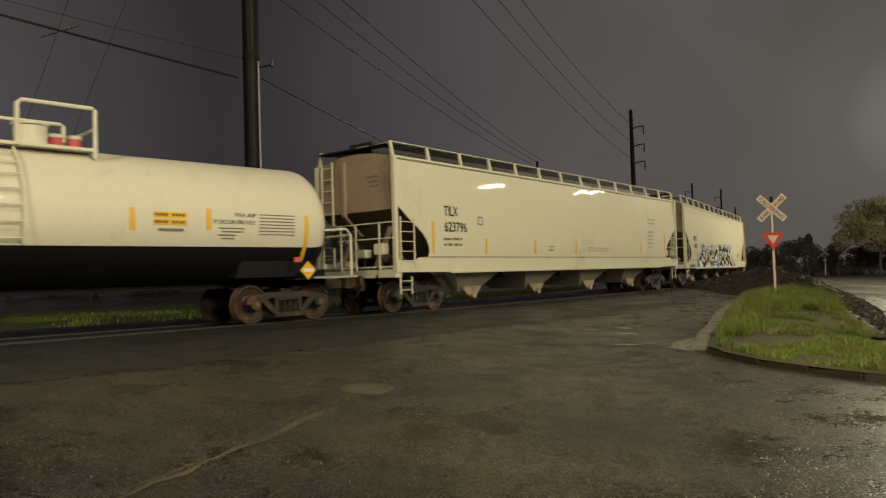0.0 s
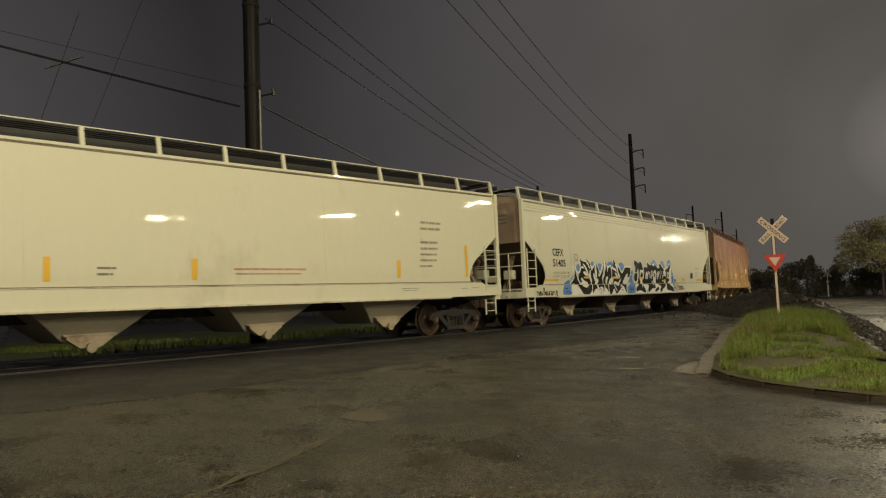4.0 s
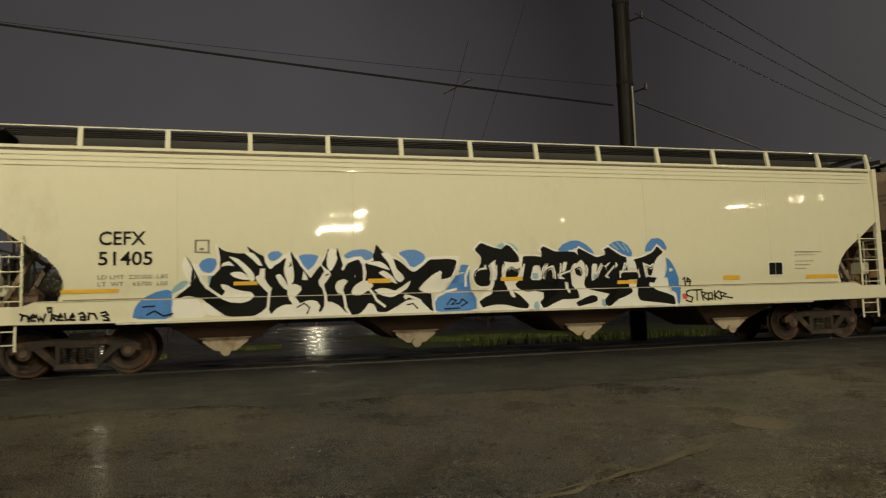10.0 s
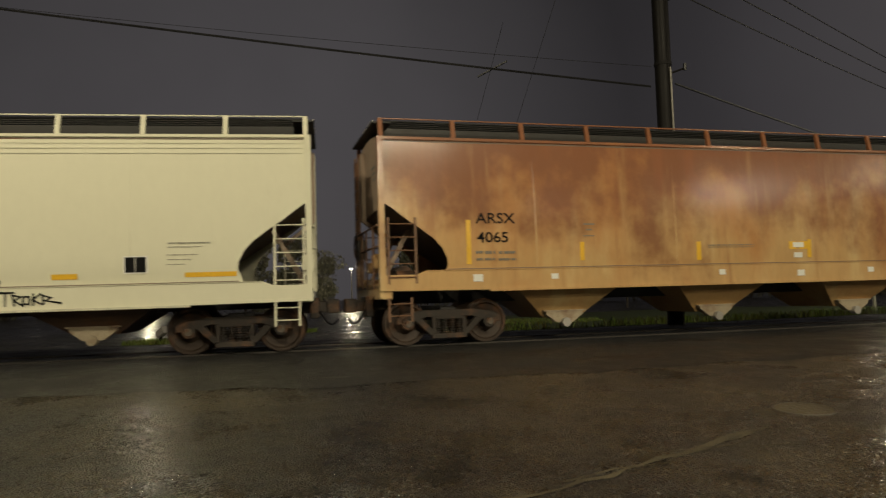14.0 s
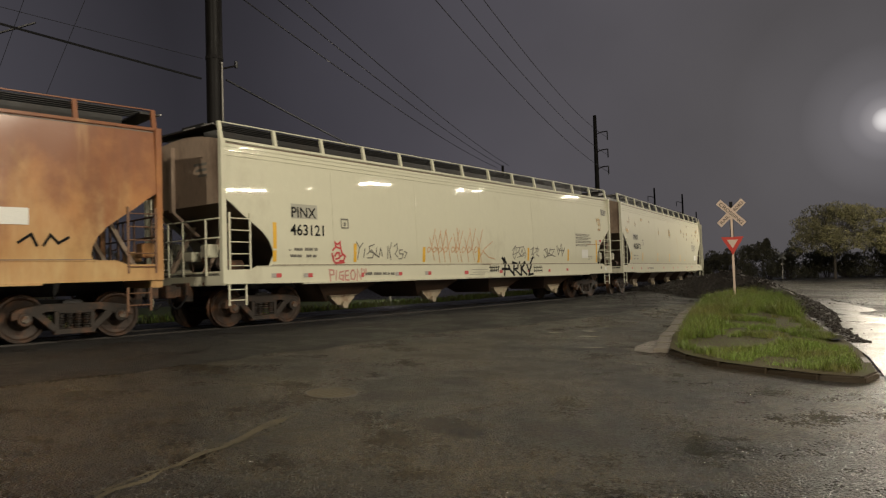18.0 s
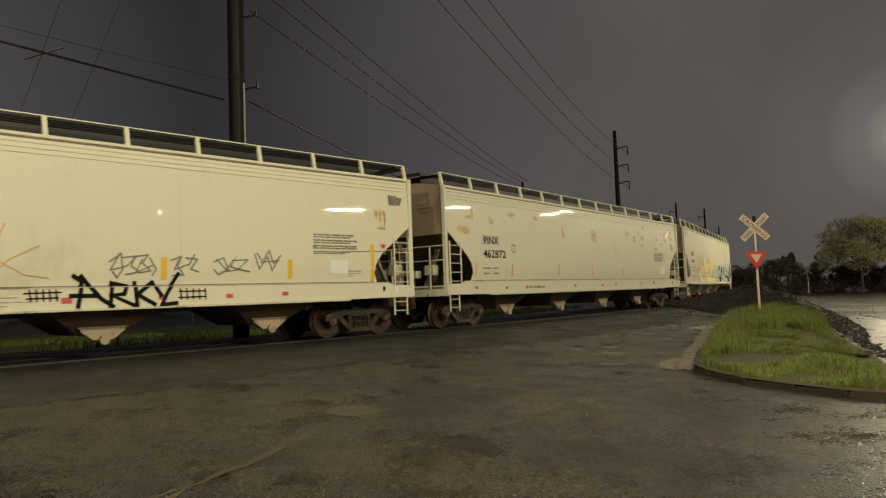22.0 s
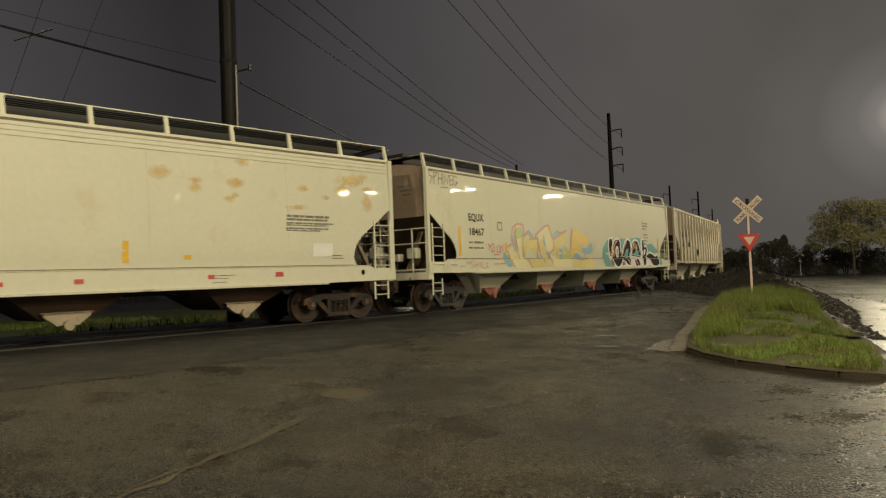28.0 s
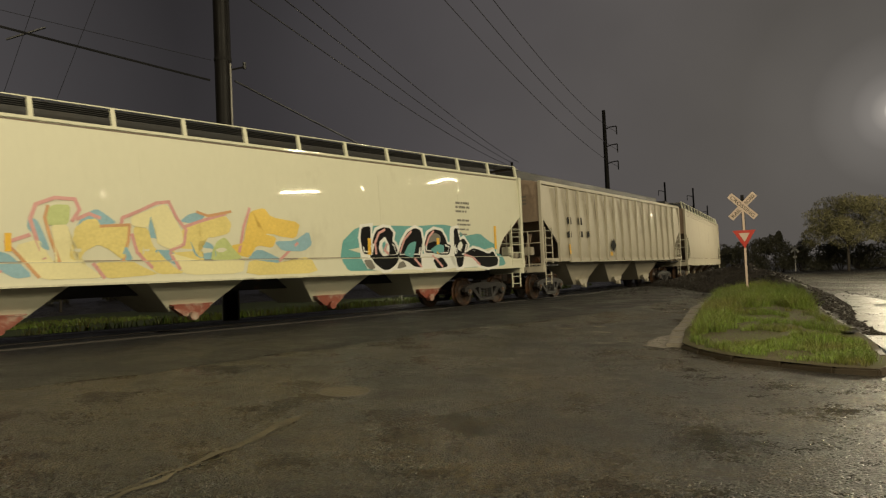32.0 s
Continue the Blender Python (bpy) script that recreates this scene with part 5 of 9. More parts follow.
sprayed(CEFX, "graffiti_letter", [
    [(-4.06, 2.01), (-3.97, 2.15), (-3.90, 2.36), (-3.88, 2.09), (-3.85, 1.85), (-3.95, 1.68), (-4.03, 1.56), (-3.97, 1.33), (-3.92, 1.25), (-3.76, 1.21), (-3.60, 1.06), (-3.47, 0.99), (-3.30, 1.00), (-3.11, 1.19), (-2.96, 1.25), (-3.06, 1.49), (-3.21, 1.43), (-3.38, 1.45), (-3.31, 1.60), (-3.21, 1.80), (-3.23, 2.02), (-3.32, 2.14), (-3.47, 2.09), (-3.60, 1.95), (-3.67, 2.12), (-3.73, 2.38), (-3.77, 2.03), (-3.87, 1.85)],
], BLACK_INK, 0.0085)
sprayed(CEFX, "graffiti_letter", [
    [(-3.18, 2.04), (-3.01, 2.03), (-2.86, 2.09), (-2.85, 2.23), (-2.95, 2.44), (-2.78, 2.24), (-2.59, 2.12), (-2.44, 2.06), (-2.25, 1.88), (-2.15, 1.83), (-1.99, 1.93), (-1.81, 2.09), (-1.52, 2.11), (-1.21, 2.07), (-1.26, 1.89), (-1.35, 1.71), (-1.60, 1.65), (-1.83, 1.56), (-2.04, 1.46), (-1.89, 1.33), (-1.79, 1.15), (-1.75, 0.99), (-1.90, 1.09), (-2.06, 1.22), (-2.24, 1.25), (-2.44, 1.17), (-2.60, 1.10), (-2.75, 1.02), (-2.95, 1.03), (-3.06, 1.19), (-2.93, 1.30), (-3.04, 1.48), (-3.14, 1.57), (-3.19, 1.78)],
], BLACK_INK, 0.0085)
sprayed(CEFX, "graffiti_gap", [
    [(-5.99, 1.42), (-5.80, 1.31), (-5.60, 1.28), (-5.44, 1.33), (-5.35, 1.42), (-5.42, 1.50), (-5.58, 1.52), (-5.75, 1.57), (-5.86, 1.64), (-5.98, 1.66), (-5.95, 1.57), (-5.84, 1.49)],
    [(-5.81, 1.86), (-5.73, 1.89), (-5.60, 1.89), (-5.50, 1.83), (-5.43, 1.73), (-5.58, 1.74), (-5.74, 1.79)],
    [(-5.84, 2.20), (-5.66, 2.15), (-5.55, 2.06), (-5.44, 1.95), (-5.36, 1.85), (-5.34, 1.72), (-5.42, 1.69), (-5.48, 1.82), (-5.58, 1.96), (-5.69, 2.07)],
    [(-5.98, 1.99), (-5.93, 2.07), (-5.82, 2.10), (-5.71, 2.00), (-5.86, 2.02)],
    [(-5.55, 2.27), (-5.37, 2.26), (-5.25, 2.12), (-5.19, 1.99), (-5.28, 2.02), (-5.39, 2.14)],
], WHITE_INK, 0.0098)
sprayed(CEFX, "graffiti_gap", [
    [(-5.17, 2.21), (-5.10, 2.18), (-5.04, 2.04), (-4.94, 2.11), (-4.98, 1.97), (-5.06, 1.93), (-5.14, 2.07)],
    [(-5.34, 1.78), (-5.24, 1.84), (-5.15, 1.75), (-5.09, 1.63), (-5.01, 1.55), (-5.09, 1.47), (-5.19, 1.57), (-5.28, 1.67)],
    [(-5.37, 1.02), (-5.21, 1.11), (-5.11, 1.20), (-5.04, 1.04), (-5.10, 1.01)],
    [(-4.95, 1.81), (-4.86, 1.84), (-4.77, 1.72), (-4.71, 1.58), (-4.67, 1.50), (-4.78, 1.54), (-4.88, 1.66)],
    [(-4.66, 2.27), (-4.75, 2.10), (-4.79, 1.92), (-4.75, 1.75), (-4.68, 1.58), (-4.60, 1.69), (-4.59, 1.86), (-4.62, 2.06)],
    [(-4.72, 1.60), (-4.59, 1.64), (-4.46, 1.59), (-4.44, 1.52), (-4.52, 1.43), (-4.60, 1.35), (-4.66, 1.27), (-4.72, 1.41)],
], WHITE_INK, 0.0098)
sprayed(CEFX, "graffiti_gap", [
    [(-5.05, 1.03), (-4.95, 1.15), (-4.80, 1.23), (-4.63, 1.23), (-4.72, 1.13), (-4.83, 1.03)],
    [(-4.63, 1.01), (-4.59, 1.14), (-4.46, 1.26), (-4.30, 1.31), (-4.16, 1.29), (-4.09, 1.20), (-4.11, 1.11), (-4.18, 1.02)],
    [(-4.00, 1.88), (-3.91, 1.91), (-3.86, 1.81), (-3.93, 1.71), (-4.00, 1.61), (-4.07, 1.54), (-4.12, 1.68), (-4.05, 1.79)],
    [(-4.04, 1.04), (-3.99, 1.24), (-3.88, 1.27), (-3.72, 1.19), (-3.62, 1.08), (-3.65, 1.00), (-3.88, 1.01)],
    [(-3.91, 2.29), (-3.78, 2.31), (-3.73, 2.14), (-3.78, 2.00), (-3.87, 1.87), (-3.94, 1.97), (-3.94, 2.14)],
    [(-3.46, 1.44), (-3.40, 1.57), (-3.24, 1.67), (-3.10, 1.67), (-2.99, 1.57), (-3.14, 1.45), (-3.27, 1.38), (-3.40, 1.38)],
], WHITE_INK, 0.0098)
sprayed(CEFX, "graffiti_gap", [
    [(-3.79, 1.56), (-3.74, 1.67), (-3.61, 1.72), (-3.52, 1.67), (-3.59, 1.59), (-3.62, 1.49), (-3.67, 1.40), (-3.74, 1.45)],
    [(-3.15, 2.02), (-3.01, 2.06), (-2.86, 2.06), (-2.74, 1.99), (-2.65, 1.87), (-2.83, 1.93), (-2.98, 1.98)],
    [(-2.90, 1.83), (-2.79, 1.88), (-2.68, 1.81), (-2.57, 1.71), (-2.50, 1.59), (-2.63, 1.64), (-2.78, 1.74)],
    [(-2.83, 2.23), (-2.68, 2.25), (-2.59, 2.13), (-2.55, 2.01), (-2.51, 1.89), (-2.41, 1.80), (-2.35, 1.69), (-2.45, 1.62), (-2.56, 1.70), (-2.62, 1.87), (-2.69, 2.04), (-2.79, 2.16)],
    [(-2.99, 1.48), (-2.83, 1.52), (-2.68, 1.50), (-2.55, 1.45), (-2.39, 1.55), (-2.21, 1.67), (-2.28, 1.51), (-2.45, 1.40), (-2.64, 1.32), (-2.84, 1.36)],
], WHITE_INK, 0.0098)
sprayed(CEFX, "graffiti_gap", [
    [(-2.40, 1.33), (-2.33, 1.39), (-2.29, 1.31), (-2.34, 1.26)],
    [(-2.75, 1.01), (-2.57, 1.11), (-2.45, 1.18), (-2.33, 1.25), (-2.18, 1.27), (-2.02, 1.23), (-1.88, 1.09), (-1.77, 0.98)],
    [(-3.31, 0.99), (-3.20, 1.10), (-3.11, 1.22), (-3.00, 1.18), (-2.96, 1.04), (-2.81, 1.00)],
    [(-2.06, 1.47), (-1.91, 1.64), (-1.75, 1.77), (-1.57, 1.86), (-1.54, 1.79), (-1.68, 1.70), (-1.80, 1.62), (-1.67, 1.66), (-1.47, 1.68), (-1.34, 1.72), (-1.39, 1.61), (-1.59, 1.56), (-1.78, 1.51), (-1.64, 1.48), (-1.46, 1.47), (-1.59, 1.40), (-1.88, 1.38)],
    [(-6.32, 1.33), (-6.22, 1.30), (-6.08, 1.19), (-5.94, 1.06), (-6.08, 1.05), (-6.22, 1.08), (-6.29, 1.19)],
], WHITE_INK, 0.0098)
sprayed_lines(CEFX, "graffiti_line", [
    [(-6.48, 2.06), (-6.39, 1.87), (-6.32, 1.73), (-6.22, 1.60), (-6.08, 1.49), (-5.92, 1.38), (-5.78, 1.32)],
    [(-5.06, 1.54), (-5.08, 1.36), (-5.10, 1.18)],
    [(-4.58, 1.34), (-4.49, 1.22), (-4.38, 1.04)],
    [(-4.04, 1.62), (-3.97, 1.39), (-3.99, 1.15), (-4.06, 1.06)],
    [(-3.63, 1.91), (-3.55, 2.05), (-3.42, 2.10), (-3.29, 2.14), (-3.20, 1.99), (-3.17, 1.84), (-3.20, 1.66), (-3.29, 1.55)],
    [(-3.64, 1.47), (-3.60, 1.32), (-3.58, 1.14), (-3.50, 1.01)],
    [(-3.11, 1.53), (-3.02, 1.42), (-2.96, 1.28), (-2.78, 1.14)],
    [(-2.29, 1.34), (-2.12, 1.28), (-2.03, 1.23)],
], 0.050, WHITE_INK, 0.0099)
sprayed_lines(CEFX, "graffiti_outline", [
    [(-6.41, 2.04), (-6.33, 1.86), (-6.22, 1.85), (-6.12, 1.85), (-6.02, 1.96), (-6.01, 2.17), (-6.05, 2.41)],
    [(-5.13, 2.19), (-5.05, 2.02), (-4.91, 2.09), (-4.77, 2.20)],
    [(-4.54, 2.20), (-4.44, 2.00), (-4.32, 1.86), (-4.18, 1.97), (-4.07, 2.17)],
    [(-3.63, 2.14), (-3.51, 2.09), (-3.36, 2.14), (-3.25, 2.14), (-3.18, 2.04), (-3.01, 2.10)],
    [(-2.49, 2.20), (-2.34, 2.08), (-2.24, 1.92), (-2.11, 1.88), (-1.95, 2.01), (-1.85, 2.11), (-1.18, 2.13)],
    [(-6.84, 1.41), (-6.81, 1.49), (-6.68, 1.55), (-6.55, 1.66)],
    [(-1.73, 0.99), (-1.75, 1.20), (-1.67, 1.32), (-1.47, 1.41), (-1.24, 1.46)],
    [(-0.94, 1.93), (-1.03, 1.74), (-1.03, 1.52)],
], 0.050, WHITE_INK, 0.0100)
sprayed_lines(CEFX, "graffiti_line", [
    [(-4.68, 1.98), (-4.64, 2.01), (-4.66, 2.05)],
    [(-3.97, 1.79), (-3.91, 1.82)],
    [(-4.54, 1.17), (-4.40, 1.25), (-4.30, 1.16), (-4.35, 1.04)],
    [(-2.32, 1.16), (-2.19, 1.18), (-2.10, 1.08)],
    [(-1.46, 1.14), (-1.37, 1.26), (-1.26, 1.22), (-1.37, 1.14), (-1.19, 1.16), (-1.13, 1.25), (-1.02, 1.17), (-1.15, 1.10)],
    [(-1.52, 1.05), (-1.19, 1.06)],
    [(-7.37, 1.26), (-7.16, 1.27)],
    [(-7.30, 1.11), (-7.16, 1.18), (-7.00, 1.08), (-6.84, 1.12)],
], 0.028, BLACK_INK, 0.0105)
sprayed_lines(CEFX, "graffiti_outline", [
    [(-0.82, 2.29), (-0.67, 2.44), (-0.44, 2.35), (-0.10, 2.23), (-0.03, 2.25), (-0.10, 2.40), (0.01, 2.35), (0.19, 2.14), (0.20, 2.01), (0.01, 2.00), (-0.15, 2.04), (-0.36, 2.08), (-0.50, 2.10), (-0.47, 1.96), (-0.43, 1.79), (-0.45, 1.63), (-0.50, 1.51), (-0.70, 1.50), (-0.82, 1.58), (-0.86, 1.71), (-0.82, 1.84), (-0.71, 1.89), (-0.60, 1.90), (-0.63, 2.05), (-0.70, 2.16), (-0.82, 2.29)],
], 0.075, WHITE_INK, 0.0070)
sprayed_lines(CEFX, "graffiti_outline", [
    [(-0.36, 2.07), (-0.13, 2.02), (-0.17, 1.85), (-0.17, 1.66), (-0.14, 1.54), (-0.02, 1.41), (0.15, 1.32), (0.27, 1.21), (0.39, 1.08), (0.34, 1.00), (0.11, 1.03), (-0.15, 1.10), (-0.36, 1.11), (-0.57, 1.08), (-0.68, 1.05), (-0.76, 1.18), (-0.64, 1.26), (-0.44, 1.35), (-0.39, 1.54), (-0.35, 1.79), (-0.36, 2.07)],
    [(-0.12, 1.83), (0.02, 1.93), (0.12, 1.85), (0.22, 1.90), (0.17, 1.72), (0.03, 1.61), (-0.13, 1.66), (-0.12, 1.83)],
], 0.075, WHITE_INK, 0.0070)
sprayed_lines(CEFX, "graffiti_outline", [
    [(0.28, 2.14), (0.56, 2.14), (0.85, 2.10), (0.83, 1.94), (0.77, 1.87), (0.72, 1.71), (0.72, 1.61), (0.86, 1.52), (1.06, 1.42), (1.10, 1.36), (1.02, 1.25), (0.84, 1.31), (0.55, 1.38), (0.33, 1.36), (0.14, 1.46), (0.09, 1.53), (0.18, 1.62), (0.24, 1.72), (0.27, 1.87), (0.30, 2.00), (0.28, 2.14)],
], 0.075, WHITE_INK, 0.0070)
sprayed_lines(CEFX, "graffiti_outline", [
    [(0.69, 2.27), (0.77, 2.36), (1.01, 2.25), (1.30, 2.16), (1.42, 2.14), (1.42, 2.23), (1.53, 2.22), (1.71, 2.06), (1.56, 1.98), (1.48, 1.89), (1.43, 1.79), (1.25, 1.74), (1.16, 1.70), (1.32, 1.60), (1.46, 1.47), (1.55, 1.37), (1.59, 1.20), (1.44, 1.18), (1.21, 1.19), (1.00, 1.13), (0.83, 1.03), (0.71, 1.00), (0.63, 1.14), (0.77, 1.24), (0.99, 1.32), (1.13, 1.42), (1.16, 1.58), (1.13, 1.73), (1.16, 1.90), (1.14, 2.03), (0.97, 2.04), (0.88, 2.12), (0.69, 2.27)],
    [(0.87, 1.86), (0.97, 1.89), (1.01, 1.77), (1.02, 1.58), (0.92, 1.54), (0.80, 1.60), (0.76, 1.71), (0.79, 1.81), (0.87, 1.86)],
], 0.075, WHITE_INK, 0.0070)
sprayed_lines(CEFX, "graffiti_outline", [
    [(1.58, 2.26), (1.63, 2.31), (1.83, 2.19), (2.05, 2.10), (2.25, 2.11), (2.40, 2.19), (2.47, 2.12), (2.38, 2.01), (2.27, 1.91), (2.19, 1.95), (2.11, 1.82), (2.03, 1.66), (2.06, 1.56), (2.21, 1.57), (2.31, 1.45), (2.42, 1.38), (2.56, 1.31), (2.47, 1.23), (2.27, 1.33), (2.03, 1.38), (1.81, 1.38), (1.73, 1.50), (1.77, 1.69), (1.80, 1.82), (1.74, 1.98), (1.62, 2.09), (1.58, 2.26)],
    [(1.50, 1.85), (1.64, 1.90), (1.70, 1.77), (1.66, 1.67), (1.53, 1.72), (1.50, 1.85)],
    [(1.49, 1.10), (1.71, 1.20), (1.89, 1.26), (2.01, 1.23), (2.03, 1.13), (1.90, 1.08), (1.72, 1.05), (1.55, 1.01), (1.49, 1.10)],
], 0.075, WHITE_INK, 0.0070)
sprayed_lines(CEFX, "graffiti_outline", [
    [(2.22, 2.26), (2.35, 2.33), (2.49, 2.24), (2.67, 2.13), (2.82, 2.08), (2.75, 1.88), (2.69, 1.68), (2.72, 1.55), (2.89, 1.38), (2.92, 1.30), (2.74, 1.21), (2.51, 1.14), (2.33, 0.99), (2.21, 1.03), (2.17, 1.12), (2.35, 1.26), (2.59, 1.39), (2.55, 1.55), (2.43, 1.59), (2.30, 1.68), (2.41, 1.79), (2.53, 1.92), (2.48, 2.05), (2.22, 2.26)],
    [(2.65, 1.75), (3.07, 1.75), (3.10, 1.67), (3.09, 1.58), (2.65, 1.59), (2.65, 1.75)],
], 0.075, WHITE_INK, 0.0070)
sprayed_lines(CEFX, "graffiti_outline", [
    [(2.96, 2.03), (3.22, 2.09), (3.47, 2.19), (3.61, 2.34), (3.70, 2.25), (3.76, 2.20), (3.59, 2.07), (3.50, 1.93), (3.41, 1.85), (3.26, 1.91), (3.31, 1.67), (3.34, 1.47), (3.53, 1.33), (3.81, 1.25), (3.98, 1.18), (4.01, 0.98), (3.71, 1.03), (3.47, 1.06), (3.09, 1.10), (3.02, 1.25), (3.16, 1.38), (3.07, 1.54), (3.07, 1.74), (3.07, 1.94), (2.96, 2.03)],
    [(3.37, 1.63), (3.57, 1.62), (3.50, 1.49), (3.38, 1.52), (3.37, 1.63)],
], 0.075, WHITE_INK, 0.0070)
sprayed(CEFX, "graffiti_letter", [
    [(-0.82, 2.29), (-0.67, 2.44), (-0.44, 2.35), (-0.10, 2.23), (-0.03, 2.25), (-0.10, 2.40), (0.01, 2.35), (0.19, 2.14), (0.20, 2.01), (0.01, 2.00), (-0.15, 2.04), (-0.36, 2.08), (-0.50, 2.10), (-0.47, 1.96), (-0.43, 1.79), (-0.45, 1.63), (-0.50, 1.51), (-0.70, 1.50), (-0.82, 1.58), (-0.86, 1.71), (-0.82, 1.84), (-0.71, 1.89), (-0.60, 1.90), (-0.63, 2.05), (-0.70, 2.16)],
    [(-0.36, 2.07), (-0.13, 2.02), (-0.17, 1.85), (-0.17, 1.66), (-0.14, 1.54), (-0.02, 1.41), (0.15, 1.32), (0.27, 1.21), (0.39, 1.08), (0.34, 1.00), (0.11, 1.03), (-0.15, 1.10), (-0.36, 1.11), (-0.57, 1.08), (-0.68, 1.05), (-0.76, 1.18), (-0.64, 1.26), (-0.44, 1.35), (-0.39, 1.54), (-0.35, 1.79)],
], BLACK_INK, 0.0085)
sprayed(CEFX, "graffiti_letter", [
    [(-0.12, 1.83), (0.02, 1.93), (0.12, 1.85), (0.22, 1.90), (0.17, 1.72), (0.03, 1.61), (-0.13, 1.66)],
    [(0.28, 2.14), (0.56, 2.14), (0.85, 2.10), (0.83, 1.94), (0.77, 1.87), (0.72, 1.71), (0.72, 1.61), (0.86, 1.52), (1.06, 1.42), (1.10, 1.36), (1.02, 1.25), (0.84, 1.31), (0.55, 1.38), (0.33, 1.36), (0.14, 1.46), (0.09, 1.53), (0.18, 1.62), (0.24, 1.72), (0.27, 1.87), (0.30, 2.00)],
], BLACK_INK, 0.0085)
sprayed(CEFX, "graffiti_letter", [
    [(0.69, 2.27), (0.77, 2.36), (1.01, 2.25), (1.30, 2.16), (1.42, 2.14), (1.42, 2.23), (1.53, 2.22), (1.71, 2.06), (1.56, 1.98), (1.48, 1.89), (1.43, 1.79), (1.25, 1.74), (1.16, 1.70), (1.32, 1.60), (1.46, 1.47), (1.55, 1.37), (1.59, 1.20), (1.44, 1.18), (1.21, 1.19), (1.00, 1.13), (0.83, 1.03), (0.71, 1.00), (0.63, 1.14), (0.77, 1.24), (0.99, 1.32), (1.13, 1.42), (1.16, 1.58), (1.13, 1.73), (1.16, 1.90), (1.14, 2.03), (0.97, 2.04), (0.88, 2.12)],
    [(0.87, 1.86), (0.97, 1.89), (1.01, 1.77), (1.02, 1.58), (0.92, 1.54), (0.80, 1.60), (0.76, 1.71), (0.79, 1.81)],
], BLACK_INK, 0.0085)
sprayed(CEFX, "graffiti_letter", [
    [(1.58, 2.26), (1.63, 2.31), (1.83, 2.19), (2.05, 2.10), (2.25, 2.11), (2.40, 2.19), (2.47, 2.12), (2.38, 2.01), (2.27, 1.91), (2.19, 1.95), (2.11, 1.82), (2.03, 1.66), (2.06, 1.56), (2.21, 1.57), (2.31, 1.45), (2.42, 1.38), (2.56, 1.31), (2.47, 1.23), (2.27, 1.33), (2.03, 1.38), (1.81, 1.38), (1.73, 1.50), (1.77, 1.69), (1.80, 1.82), (1.74, 1.98), (1.62, 2.09)],
    [(1.50, 1.85), (1.64, 1.90), (1.70, 1.77), (1.66, 1.67), (1.53, 1.72)],
    [(1.49, 1.10), (1.71, 1.20), (1.89, 1.26), (2.01, 1.23), (2.03, 1.13), (1.90, 1.08), (1.72, 1.05), (1.55, 1.01)],
], BLACK_INK, 0.0085)
sprayed(CEFX, "graffiti_letter", [
    [(2.22, 2.26), (2.35, 2.33), (2.49, 2.24), (2.67, 2.13), (2.82, 2.08), (2.75, 1.88), (2.69, 1.68), (2.72, 1.55), (2.89, 1.38), (2.92, 1.30), (2.74, 1.21), (2.51, 1.14), (2.33, 0.99), (2.21, 1.03), (2.17, 1.12), (2.35, 1.26), (2.59, 1.39), (2.55, 1.55), (2.43, 1.59), (2.30, 1.68), (2.41, 1.79), (2.53, 1.92), (2.48, 2.05)],
    [(2.65, 1.75), (3.07, 1.75), (3.10, 1.67), (3.09, 1.58), (2.65, 1.59)],
], BLACK_INK, 0.0085)
sprayed(CEFX, "graffiti_letter", [
    [(2.96, 2.03), (3.22, 2.09), (3.47, 2.19), (3.61, 2.34), (3.70, 2.25), (3.76, 2.20), (3.59, 2.07), (3.50, 1.93), (3.41, 1.85), (3.26, 1.91), (3.31, 1.67), (3.34, 1.47), (3.53, 1.33), (3.81, 1.25), (3.98, 1.18), (4.01, 0.98), (3.71, 1.03), (3.47, 1.06), (3.09, 1.10), (3.02, 1.25), (3.16, 1.38), (3.07, 1.54), (3.07, 1.74), (3.07, 1.94)],
    [(3.37, 1.63), (3.57, 1.62), (3.50, 1.49), (3.38, 1.52)],
], BLACK_INK, 0.0085)
sprayed(CEFX, "graffiti_gap", [
    [(0.52, 1.93), (0.68, 1.93), (0.72, 1.61), (0.44, 1.62)],
    [(1.23, 2.00), (1.33, 2.00), (1.28, 1.81), (1.19, 1.77)],
    [(1.93, 1.95), (2.07, 1.95), (2.01, 1.60), (1.91, 1.57)],
    [(-0.13, 1.56), (-0.03, 1.52), (0.08, 1.24), (-0.02, 1.27)],
    [(1.26, 1.57), (1.34, 1.55), (1.37, 1.31), (1.30, 1.34)],
], WHITE_INK, 0.0098)
sprayed(CEFX, "graffiti_blue", [
    [(0.50, 1.77), (0.62, 1.77), (0.63, 1.64), (0.49, 1.64)],
    [(0.50, 1.12), (0.59, 1.17), (0.63, 0.99), (0.49, 0.99)],
    [(2.12, 1.16), (2.20, 1.16), (2.23, 0.99), (2.12, 1.02)],
    [(1.97, 1.72), (2.04, 1.72), (2.01, 1.60), (1.95, 1.60)],
], PASTEL_BLUE, 0.0102)
sprayed(CEFX, "graffiti_mark", [
    [(4.19, 1.23), (4.32, 1.24), (4.33, 1.11), (4.20, 1.11)],
], RED_INK, 0.0060)
